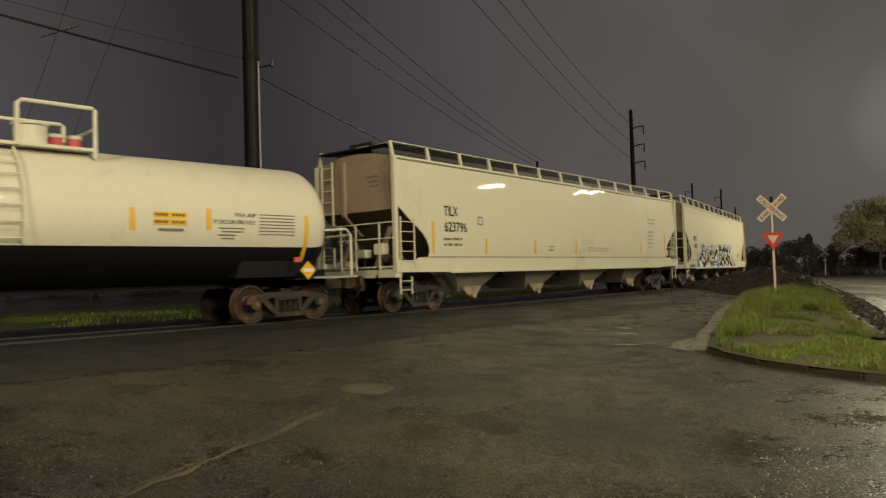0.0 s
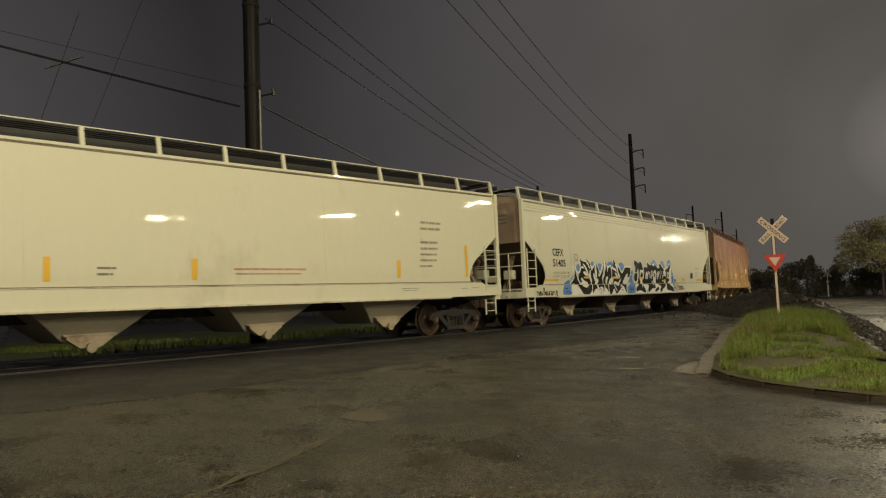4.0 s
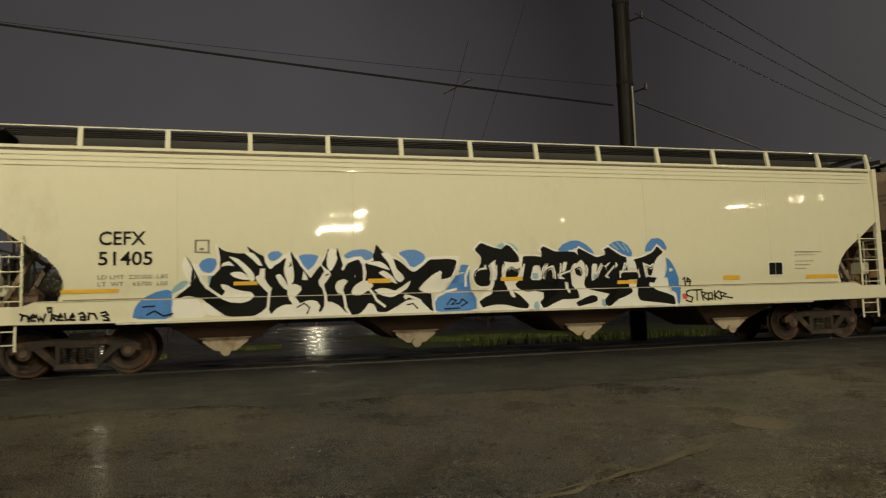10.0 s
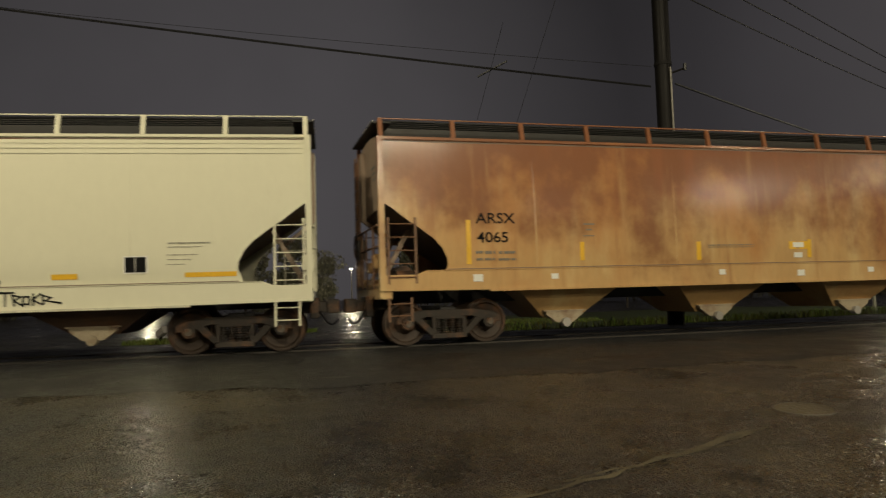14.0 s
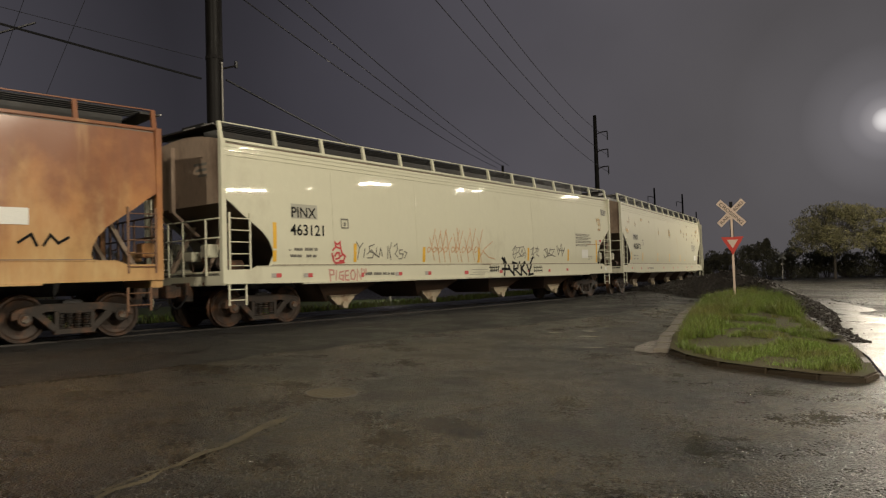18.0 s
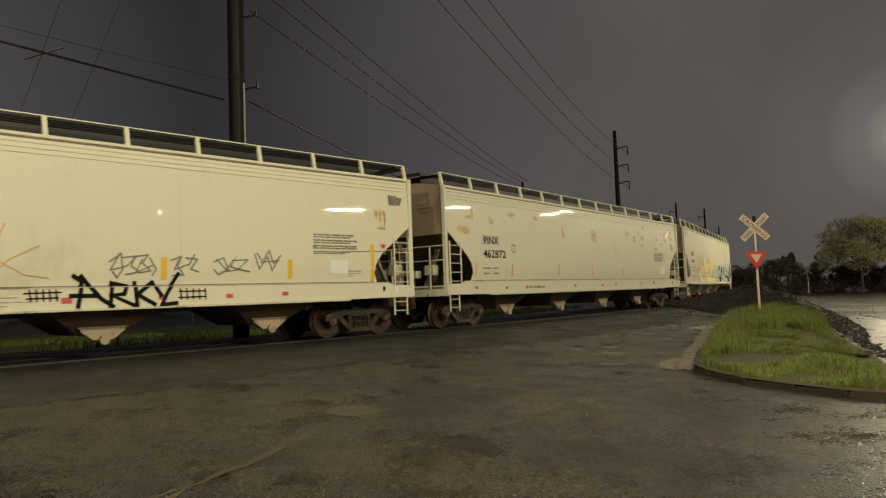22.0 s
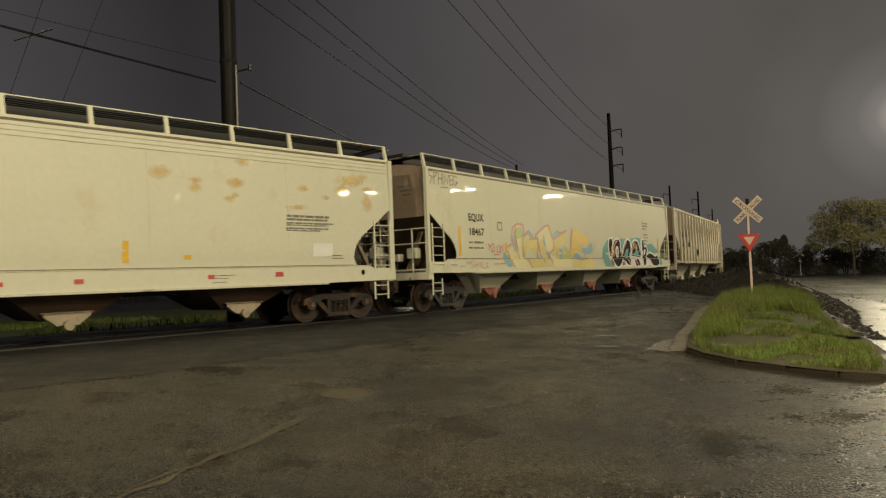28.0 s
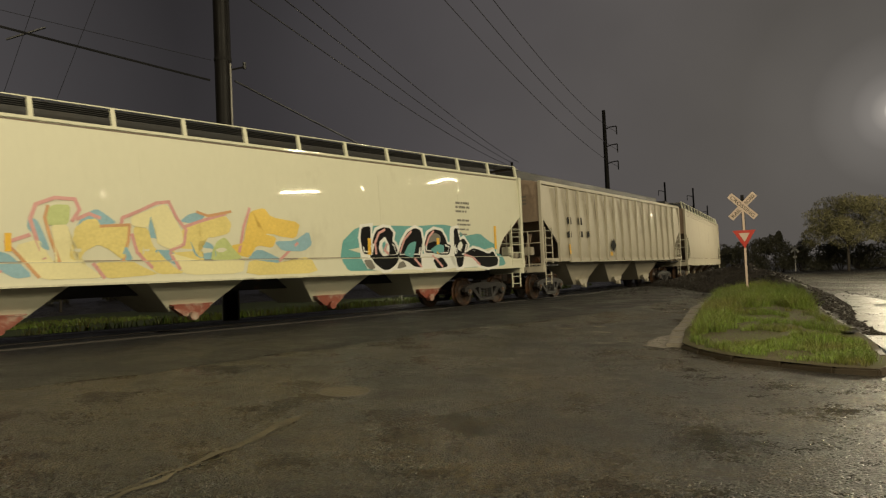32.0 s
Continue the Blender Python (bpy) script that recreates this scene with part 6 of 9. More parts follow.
sprayed_lines(CEFX, "tag", [
    [(4.43, 1.31), (4.30, 1.28), (4.32, 1.19), (4.46, 1.14), (4.42, 1.03), (4.28, 1.08)],
    [(4.46, 1.31), (4.73, 1.31)],
    [(4.58, 1.30), (4.58, 1.07)],
    [(4.74, 1.07), (4.70, 1.26), (4.84, 1.23), (4.73, 1.16), (4.89, 1.06)],
    [(4.89, 1.23), (4.99, 1.23), (4.99, 1.09), (4.88, 1.10), (4.89, 1.23)],
    [(5.06, 1.28), (5.06, 1.07)],
    [(5.18, 1.28), (5.05, 1.17), (5.21, 1.08)],
    [(5.24, 1.09), (5.21, 1.25), (5.37, 1.20), (5.26, 1.15), (5.54, 1.10)],
    [(4.25, 1.56), (4.30, 1.60), (4.33, 1.42)],
    [(4.45, 1.54), (4.37, 1.59), (4.36, 1.51), (4.46, 1.51), (4.43, 1.40)],
], 0.035, BLACK_INK, 0.0080)
patches(CEFX, "reflector", [(-5.74, 1.63, 0.45, 0.07), (-3.11, 1.62, 0.47, 0.09), (-0.24, 1.61, 0.50, 0.08), (2.56, 1.49, 0.49, 0.08)], YELLOW, "yellow reflective strip", 0.0110)
patches(CEFX, "reflector", [(-8.76, 1.54, 0.98, 0.07)], YELLOW, "yellow reflective strip", 0.0075)
patches(CEFX, "reflector", [(5.35, 1.53, 0.46, 0.10), (7.73, 1.52, 0.96, 0.09)], YELLOW, "yellow reflective strip", 0.0075)
patches(CEFX, "stencil_frame", [(6.62, 1.61, 0.44, 0.33)], WHITE_INK, "white framed dark stencil", 0.0075)
patches(CEFX, "stencil_box", [(6.65, 1.63, 0.18, 0.29), (6.84, 1.63, 0.19, 0.29)], BLACK_INK, "", 0.0085)
patches(CEFX, "small_lettering", [(7.42, 2.16, 0.77, 0.03), (7.42, 2.09, 0.62, 0.02), (7.41, 1.94, 0.55, 0.02), (7.41, 1.85, 0.43, 0.02), (7.40, 1.76, 0.34, 0.02)], GREY_INK, "", 0.0075)
patches(CEFX, "plate_mark", [(-6.44, 2.50, 0.26, 0.02), (-6.45, 2.27, 0.26, 0.02), (-6.45, 2.27, 0.03, 0.25), (-6.21, 2.26, 0.03, 0.26), (-6.36, 2.32, 0.08, 0.04)], GREY_INK, "", 0.0075)
words(CEFX, "LD LMT  220300  LBS", -8.15, 1.79, 0.11, GREY_INK, width=1.22)
words(CEFX, "LT  WT    65700  LBS", -8.15, 1.66, 0.11, GREY_INK, width=1.22)
strokes(CEFX, "tag", [
    [(-9.40, 1.19), (-9.36, 1.17), (-9.38, 1.07)],
    [(-9.36, 1.17), (-9.28, 1.15), (-9.26, 1.05)],
    [(-9.23, 1.11), (-9.16, 1.13), (-9.19, 1.18), (-9.24, 1.13), (-9.22, 1.07), (-9.15, 1.06)],
    [(-9.14, 1.17), (-9.10, 1.06), (-9.07, 1.12), (-9.03, 1.05), (-8.99, 1.18)],
    [(-8.96, 1.29), (-8.90, 1.29), (-8.90, 1.21), (-8.94, 1.21), (-8.96, 1.29)],
    [(-8.90, 1.05), (-8.89, 1.17), (-8.81, 1.14), (-8.88, 1.11), (-8.80, 1.06)],
    [(-8.78, 1.11), (-8.72, 1.12), (-8.75, 1.17), (-8.79, 1.12), (-8.77, 1.06), (-8.70, 1.06)],
    [(-8.68, 1.18), (-8.66, 1.06), (-8.60, 1.07)],
    [(-8.59, 1.10), (-8.52, 1.12), (-8.55, 1.17), (-8.59, 1.11), (-8.57, 1.06), (-8.51, 1.06)],
    [(-8.45, 1.16), (-8.39, 1.19), (-8.34, 1.13), (-8.34, 1.05), (-8.42, 1.06), (-8.41, 1.11), (-8.34, 1.11)],
    [(-8.29, 1.05), (-8.28, 1.17), (-8.19, 1.16), (-8.14, 1.06)],
    [(-8.08, 1.17), (-8.00, 1.19), (-7.96, 1.13), (-8.06, 1.12), (-7.95, 1.07), (-7.94, 1.03), (-8.04, 1.04)],
], 0.035, BLACK_INK, 0.0080)
patches(TILX, "reflector", [(-8.56, 1.64, 0.13, 0.92), (-5.96, 1.63, 0.14, 0.47), (-3.06, 1.65, 0.15, 0.46), (-0.20, 1.67, 0.22, 0.44), (5.68, 1.68, 0.22, 0.47), (8.37, 1.68, 0.31, 0.94)], YELLOW, "yellow reflective strip", 0.0075)
patches(TILX, "small_lettering", [(-8.03, 2.01, 0.16, 0.09), (-7.84, 2.02, 0.23, 0.08), (-7.55, 2.02, 0.40, 0.09), (-8.03, 1.85, 0.10, 0.08), (-7.83, 1.85, 0.21, 0.09), (-7.54, 1.85, 0.35, 0.09)], GREY_INK, "", 0.0075)
patches(TILX, "plate_mark", [(-6.29, 2.74, 0.25, 0.04), (-6.30, 2.52, 0.26, 0.03), (-6.30, 2.52, 0.04, 0.24), (-6.07, 2.53, 0.03, 0.25)], GREY_INK, "", 0.0075)
patches(TILX, "small_lettering", [(6.70, 3.19, 0.79, 0.08), (6.68, 3.02, 0.80, 0.08), (6.65, 2.63, 0.67, 0.08), (6.64, 2.46, 0.67, 0.07), (6.62, 2.30, 0.63, 0.06), (6.61, 2.13, 0.63, 0.07), (6.59, 1.97, 0.47, 0.06)], FAINT_INK, "", 0.0075)
patches(TILX, "small_lettering", [(0.83, 1.87, 1.90, 0.05), (0.88, 1.77, 1.72, 0.04)], PALE_RED, "", 0.0075)
patches(TILX, "small_lettering", [(-2.09, 1.88, 0.35, 0.05), (-2.09, 1.76, 0.30, 0.05)], GREY_INK, "", 0.0075)
patches(TILX, "small_lettering", [(8.27, 1.33, 0.22, 0.03), (8.71, 1.35, 0.29, 0.02), (5.85, 1.37, 0.65, -0.01), (5.91, 1.31, 0.52, 0.00)], GREY_INK, "", 0.0080)
patches(ARSX, "reflector", [(-8.32, 1.65, 0.10, 0.92), (-5.76, 1.69, 0.10, 0.40), (-2.88, 1.65, 0.12, 0.42), (0.14, 1.67, 0.11, 0.43), (5.82, 1.69, 0.15, 0.49)], YELLOW, "faded yellow reflective strip", 0.0075)
patches(ARSX, "small_lettering", [(-8.12, 1.86, 0.15, 0.07), (-7.92, 1.85, 0.22, 0.08), (-7.62, 1.85, 0.36, 0.07), (-8.12, 1.72, 0.13, 0.06), (-7.93, 1.72, 0.22, 0.06), (-7.63, 1.71, 0.36, 0.06)], GREY_INK, "", 0.0075)
patches(ARSX, "plate_mark", [(-5.66, 2.46, 0.26, 0.03), (-5.67, 2.21, 0.26, 0.02), (-5.61, 2.34, 0.15, 0.03)], GREY_INK, "", 0.0075)
patches(ARSX, "small_lettering", [(-2.58, 1.97, 1.24, 0.03), (-2.58, 1.93, 1.21, 0.01)], GREY_INK, "", 0.0075)
patches(ARSX, "reflector", [(-0.38, 1.87, 0.20, 0.18), (-0.10, 1.87, 0.26, 0.18)], YELLOW, "yellow stencil", 0.0075)
patches(ARSX, "stencil_panel", [(-0.27, 1.91, 0.30, 0.12), (-0.25, 1.67, 0.24, 0.12), (6.90, 2.20, 0.73, 0.31), (3.33, 1.90, 0.52, 0.33)], WHITE_INK, "pale stencil panel", 0.0090)
patches(ARSX, "stencil_box", [(3.39, 1.95, 0.41, 0.24)], BLACK_INK, "", 0.0105)
patches(ARSX, "sill_reflector", [(-8.20, 1.29, 0.21, 0.15), (-6.46, 1.31, 0.16, 0.11), (-2.33, 1.31, 0.16, 0.12), (-0.20, 1.24, 0.20, 0.14), (1.85, 1.29, 0.18, 0.12), (5.99, 1.30, 0.16, 0.10)], WHITE_INK, "white sill reflector", 0.0080)
strokes(ARSX, "tag", [
    [(4.06, 2.09), (4.25, 2.19), (4.33, 2.00)],
    [(4.42, 2.00), (4.56, 2.20), (4.70, 2.00), (4.86, 2.17)],
    [(4.93, 2.18), (5.07, 1.99), (5.24, 2.17), (5.30, 2.02)],
    [(7.45, 1.87), (7.67, 2.03), (7.76, 1.82)],
    [(7.87, 1.82), (7.99, 2.02), (8.13, 1.87), (8.31, 1.98)],
], 0.050, BLACK_INK, 0.0080)
patches(PINX, "reflector", [(-8.76, 1.51, 0.11, 0.93), (-6.05, 1.50, 0.11, 0.49), (-3.15, 1.49, 0.16, 0.45), (-0.27, 1.48, 0.17, 0.48), (2.92, 1.54, 0.16, 0.46), (6.00, 1.54, 0.20, 0.45), (8.53, 1.47, 0.30, 0.95)], YELLOW, "yellow reflective strip", 0.0075)
patches(PINX, "patch_box", [(-8.17, 2.57, 0.85, 0.36)], REPAINT, "grey painted over panel", 0.0040)
patches(PINX, "small_lettering", [(-8.11, 1.77, 0.26, 0.08), (-8.29, 1.77, 0.06, 0.04), (-7.77, 1.77, 0.37, 0.09), (-8.23, 1.61, 0.15, 0.08), (-8.01, 1.61, 0.14, 0.08), (-7.72, 1.61, 0.32, 0.08)], GREY_INK, "", 0.0075)
patches(PINX, "plate_mark", [(-6.50, 2.60, 0.27, 0.04), (-6.50, 2.38, 0.27, 0.03), (-6.50, 2.38, 0.02, 0.24), (-6.26, 2.39, 0.03, 0.25), (-6.40, 2.44, 0.07, 0.10)], GREY_INK, "", 0.0075)
patches(PINX, "sill_reflector", [(-8.69, 1.13, 0.15, 0.10), (-7.70, 1.12, 0.15, 0.10), (-5.82, 1.09, 0.11, 0.12), (-4.27, 1.11, 0.14, 0.10), (-2.94, 1.11, 0.15, 0.10), (-1.05, 1.10, 0.20, 0.11), (1.00, 1.11, 0.19, 0.11), (2.87, 1.13, 0.17, 0.10), (4.40, 1.12, 0.16, 0.09), (5.85, 1.14, 0.17, 0.09)], RED_INK, "red sill reflector", 0.0080)
patches(PINX, "sill_reflector", [(-8.84, 1.13, 0.15, 0.10), (-7.84, 1.12, 0.14, 0.10), (-4.42, 1.11, 0.15, 0.10), (-3.07, 1.11, 0.13, 0.11)], GALV, "white sill reflector", 0.0080)
patches(PINX, "small_lettering", [(-5.65, 1.13, 0.23, 0.10), (-5.32, 1.13, 0.49, 0.09), (-4.76, 1.12, 0.26, 0.09), (-0.69, 1.23, 0.95, 0.02), (-0.59, 1.15, 1.18, 0.01), (-0.79, 1.08, 0.89, 0.01)], GREY_INK, "", 0.0080)
patches(PINX, "small_lettering", [(6.80, 2.55, 1.29, 0.10), (6.79, 2.41, 1.36, 0.10), (6.78, 2.27, 1.36, 0.10), (6.78, 2.14, 1.13, 0.08)], GREY_INK, "", 0.0075)
patches(PINX, "white_patch", [(7.30, 1.65, 0.56, 0.35)], WHITE_INK, "small white patch", 0.0075)
sprayed_lines(PINX, "tag_red", [
    [(-6.83, 1.80), (-6.72, 1.89), (-6.54, 1.85), (-6.48, 1.70)],
    [(-6.72, 1.89), (-6.75, 2.01), (-6.66, 1.95), (-6.56, 2.02), (-6.54, 1.85)],
    [(-6.75, 1.64), (-6.69, 1.74), (-6.60, 1.74), (-6.57, 1.61), (-6.71, 1.57)],
    [(-6.55, 1.64), (-6.45, 1.70), (-6.37, 1.64), (-6.43, 1.53), (-6.57, 1.53)],
    [(-6.72, 1.47), (-6.39, 1.49)],
    [(-6.85, 1.72), (-6.79, 1.55), (-6.68, 1.45)],
], 0.050, RED_INK, 0.0080)
sprayed_lines(PINX, "tag_red", [
    [(-6.94, 1.00), (-6.98, 1.30), (-6.83, 1.28), (-6.82, 1.18), (-6.96, 1.16)],
    [(-6.73, 1.28), (-6.75, 1.03)],
    [(-6.47, 1.25), (-6.61, 1.23), (-6.63, 1.07), (-6.50, 1.02), (-6.49, 1.15), (-6.57, 1.15)],
    [(-6.29, 1.27), (-6.41, 1.26), (-6.42, 1.03), (-6.27, 1.02)],
    [(-6.41, 1.14), (-6.30, 1.15)],
    [(-6.14, 1.29), (-6.22, 1.20), (-6.20, 1.05), (-6.09, 1.03), (-6.03, 1.15), (-6.10, 1.28), (-6.19, 1.27)],
    [(-5.98, 1.00), (-5.96, 1.30), (-5.83, 1.04), (-5.79, 1.33)],
    [(-5.72, 1.30), (-5.67, 1.19)],
    [(-5.63, 1.31), (-5.62, 1.21)],
], 0.040, PALE_RED, 0.0082)
strokes(PINX, "tag_black", [
    [(1.22, 1.63), (1.38, 1.52), (1.30, 1.03)],
    [(1.36, 1.63), (1.71, 1.19), (1.96, 1.02)],
    [(1.16, 1.25), (1.68, 1.24)],
    [(1.90, 1.02), (1.94, 1.48), (2.22, 1.42), (2.17, 1.26), (1.94, 1.24), (2.39, 1.02)],
    [(2.39, 1.49), (2.43, 1.02)],
    [(2.75, 1.49), (2.43, 1.25), (2.80, 1.03)],
    [(2.75, 1.49), (2.93, 1.21)],
    [(3.31, 1.67), (3.04, 1.24), (2.94, 1.02), (3.27, 1.05)],
], 0.085, BLACK_INK, 0.0105)
strokes(PINX, "tag", [
    [(1.89, 1.90), (2.12, 2.07), (2.15, 1.76), (2.04, 1.59), (1.95, 1.71)],
    [(2.15, 1.99), (2.39, 2.02), (2.32, 1.82), (2.48, 1.70), (2.21, 1.65)],
    [(2.46, 2.02), (2.66, 2.05), (2.55, 1.88), (2.72, 1.73), (2.48, 1.68)],
    [(2.70, 1.99), (2.83, 1.76), (2.75, 1.62)],
    [(3.15, 1.94), (3.37, 2.03), (3.29, 1.82), (3.43, 1.64), (3.18, 1.62)],
    [(3.48, 2.00), (3.74, 1.97), (3.59, 1.76), (3.77, 1.70)],
    [(4.12, 1.92), (4.36, 2.01), (4.47, 1.76), (4.23, 1.64), (4.12, 1.76)],
    [(4.56, 1.95), (4.97, 1.98), (4.72, 1.76), (5.00, 1.70)],
    [(4.31, 1.70), (4.80, 1.76)],
    [(5.14, 2.11), (5.26, 1.77), (5.48, 2.05), (5.60, 1.73), (5.79, 2.02)],
    [(5.30, 1.92), (5.78, 1.96)],
], 0.030, GREY_INK, 0.0085)
strokes(PINX, "tag_rail", [
    [(0.37, 1.31), (1.00, 1.32)],
    [(0.41, 1.21), (0.95, 1.22)],
    [(3.31, 1.29), (3.92, 1.29)],
    [(3.30, 1.16), (3.92, 1.17)],
    [(0.46, 1.37), (0.48, 1.16)],
    [(0.57, 1.37), (0.59, 1.16)],
    [(0.69, 1.37), (0.70, 1.16)],
    [(0.80, 1.37), (0.81, 1.16)],
    [(0.91, 1.36), (0.93, 1.16)],
    [(3.34, 1.35), (3.36, 1.12)],
    [(3.48, 1.35), (3.49, 1.12)],
    [(3.62, 1.34), (3.63, 1.12)],
    [(3.76, 1.34), (3.77, 1.11)],
    [(3.90, 1.34), (3.91, 1.11)],
], 0.030, BLACK_INK, 0.0080)
strokes(PINX, "tag_brown", [
    [(-2.79, 2.23), (-2.71, 1.98), (-2.64, 1.72), (-2.56, 1.55)],
    [(-2.50, 2.51), (-2.67, 2.03), (-2.78, 1.83), (-2.90, 1.78), (-2.93, 1.87), (-2.84, 1.95), (-2.71, 1.87)],
    [(-2.51, 2.31), (-2.43, 1.99), (-2.36, 1.72), (-2.28, 1.48)],
    [(-2.22, 2.46), (-2.39, 2.03), (-2.50, 1.84), (-2.62, 1.78), (-2.66, 1.87), (-2.57, 1.96), (-2.43, 1.88)],
    [(-2.24, 2.36), (-2.16, 1.99), (-2.09, 1.73), (-2.01, 1.49)],
    [(-1.94, 2.51), (-2.12, 2.04), (-2.23, 1.84), (-2.36, 1.78), (-2.39, 1.88), (-2.30, 1.96), (-2.16, 1.88)],
    [(-1.95, 2.43), (-1.87, 2.00), (-1.81, 1.73), (-1.72, 1.47)],
    [(-1.66, 2.28), (-1.83, 2.04), (-1.95, 1.84), (-2.08, 1.78), (-2.11, 1.88), (-2.02, 1.97), (-1.88, 1.89)],
    [(-1.56, 2.40), (-1.48, 2.01), (-1.41, 1.73), (-1.32, 1.50)],
    [(-1.25, 2.51), (-1.44, 2.05), (-1.56, 1.85), (-1.69, 1.79), (-1.72, 1.89), (-1.63, 1.98), (-1.48, 1.89)],
    [(-1.37, 2.57), (-1.29, 2.01), (-1.22, 1.73), (-1.13, 1.50)],
    [(-1.06, 2.50), (-1.25, 2.06), (-1.37, 1.85), (-1.51, 1.79), (-1.54, 1.89), (-1.44, 1.98), (-1.29, 1.89)],
    [(-0.99, 2.30), (-0.90, 2.02), (-0.83, 1.74), (-0.74, 1.49)],
    [(-0.67, 2.44), (-0.86, 2.06), (-0.99, 1.85), (-1.13, 1.79), (-1.16, 1.89), (-1.06, 1.98), (-0.91, 1.90)],
    [(-0.67, 2.60), (-0.58, 2.02), (-0.51, 1.74), (-0.41, 1.52)],
    [(-0.34, 2.58), (-0.54, 2.07), (-0.67, 1.86), (-0.81, 1.79), (-0.85, 1.90), (-0.75, 1.99), (-0.59, 1.90)],
    [(-0.28, 2.29), (-0.18, 2.03), (-0.11, 1.74), (-0.01, 1.47)],
    [(0.07, 2.58), (-0.14, 2.08), (-0.27, 1.86), (-0.42, 1.80), (-0.46, 1.90), (-0.35, 2.00), (-0.19, 1.91)],
    [(-0.27, 1.50), (0.13, 1.93), (0.63, 2.19)],
    [(0.00, 1.88), (0.39, 1.65), (0.79, 1.59)],
], 0.024, ORANGE_INK, 0.0080)
strokes(PINX, "tag_grey", [
    [(-5.95, 2.03), (-5.84, 1.88), (-5.70, 2.01)],
    [(-5.84, 1.88), (-5.91, 1.57)],
    [(-5.63, 1.86), (-5.67, 1.61)],
    [(-5.25, 1.98), (-5.46, 1.92), (-5.45, 1.78), (-5.28, 1.75), (-5.32, 1.61), (-5.52, 1.61)],
    [(-5.55, 1.71), (-5.37, 1.83), (-5.20, 1.68)],
    [(-5.16, 1.91), (-5.19, 1.70), (-5.06, 1.63), (-5.00, 1.89), (-4.92, 1.66)],
    [(-4.69, 1.94), (-4.70, 1.59)],
    [(-4.54, 2.04), (-4.64, 1.82), (-4.56, 1.56)],
    [(-4.44, 1.94), (-4.31, 2.02), (-4.29, 1.85), (-4.39, 1.73), (-4.26, 1.63)],
    [(-4.07, 1.85), (-4.21, 1.83), (-4.19, 1.73), (-4.03, 1.73), (-4.08, 1.59), (-4.23, 1.59)],
    [(-3.98, 1.80), (-3.87, 1.76), (-3.97, 1.61)],
    [(2.09, 2.07), (1.91, 1.74), (2.23, 1.82), (2.45, 2.03)],
    [(2.55, 1.96), (2.41, 1.69), (2.75, 1.83)],
    [(3.35, 2.01), (3.22, 1.75), (3.56, 1.87), (3.68, 2.08)],
    [(4.19, 1.98), (4.41, 1.75), (4.66, 2.03), (4.53, 1.81), (5.01, 1.70)],
    [(5.21, 2.13), (5.33, 1.94), (5.53, 2.19), (5.64, 1.89), (5.84, 2.08)],
], 0.030, GREY_INK, 0.0080)
patches(PINB, "patch_box", [(-8.23, 2.59, 0.98, 0.29)], REPAINT, "painted over panel", 0.0040)
patches(PINB, "reflector", [(-8.68, 1.58, 0.08, 0.39), (-6.52, 1.56, 0.13, 0.42), (-3.20, 1.55, 0.15, 0.45), (-0.25, 1.55, 0.16, 0.45), (2.82, 1.56, 0.16, 0.44)], YELLOW, "yellow reflective strip", 0.0075)
patches(PINB, "small_lettering", [(-8.23, 1.79, 0.41, 0.06), (-7.71, 1.80, 0.37, 0.05), (-8.20, 1.63, 0.31, 0.05), (-7.68, 1.63, 0.33, 0.05)], GREY_INK, "", 0.0075)
patches(PINB, "plate_mark", [(-6.45, 2.59, 0.23, 0.04), (-6.46, 2.36, 0.24, 0.03), (-6.46, 2.36, 0.04, 0.26), (-6.26, 2.36, 0.04, 0.27)], GREY_INK, "", 0.0075)
patches(PINB, "sill_reflector", [(-8.77, 1.16, 0.17, 0.09), (-6.98, 1.14, 0.14, 0.09), (-5.65, 1.14, 0.13, 0.10), (-1.96, 1.16, 0.17, 0.09), (0.53, 1.15, 0.18, 0.08), (1.91, 1.16, 0.17, 0.09), (4.66, 1.18, 0.15, 0.09), (6.38, 1.19, 0.22, 0.11)], RED_INK, "red sill reflector", 0.0080)
patches(PINB, "small_lettering", [(-5.45, 1.15, 0.29, 0.09), (-5.08, 1.14, 0.42, 0.10), (-4.59, 1.15, 0.32, 0.08)], GREY_INK, "", 0.0080)
patches(PINB, "small_lettering", [(6.76, 2.54, 1.23, 0.14), (6.74, 2.41, 1.41, 0.09), (6.73, 2.28, 1.23, 0.09)], GREY_INK, "", 0.0075)
patches(PINB, "white_patch", [(7.49, 1.66, 0.61, 0.33)], WHITE_INK, "small white patch", 0.0075)
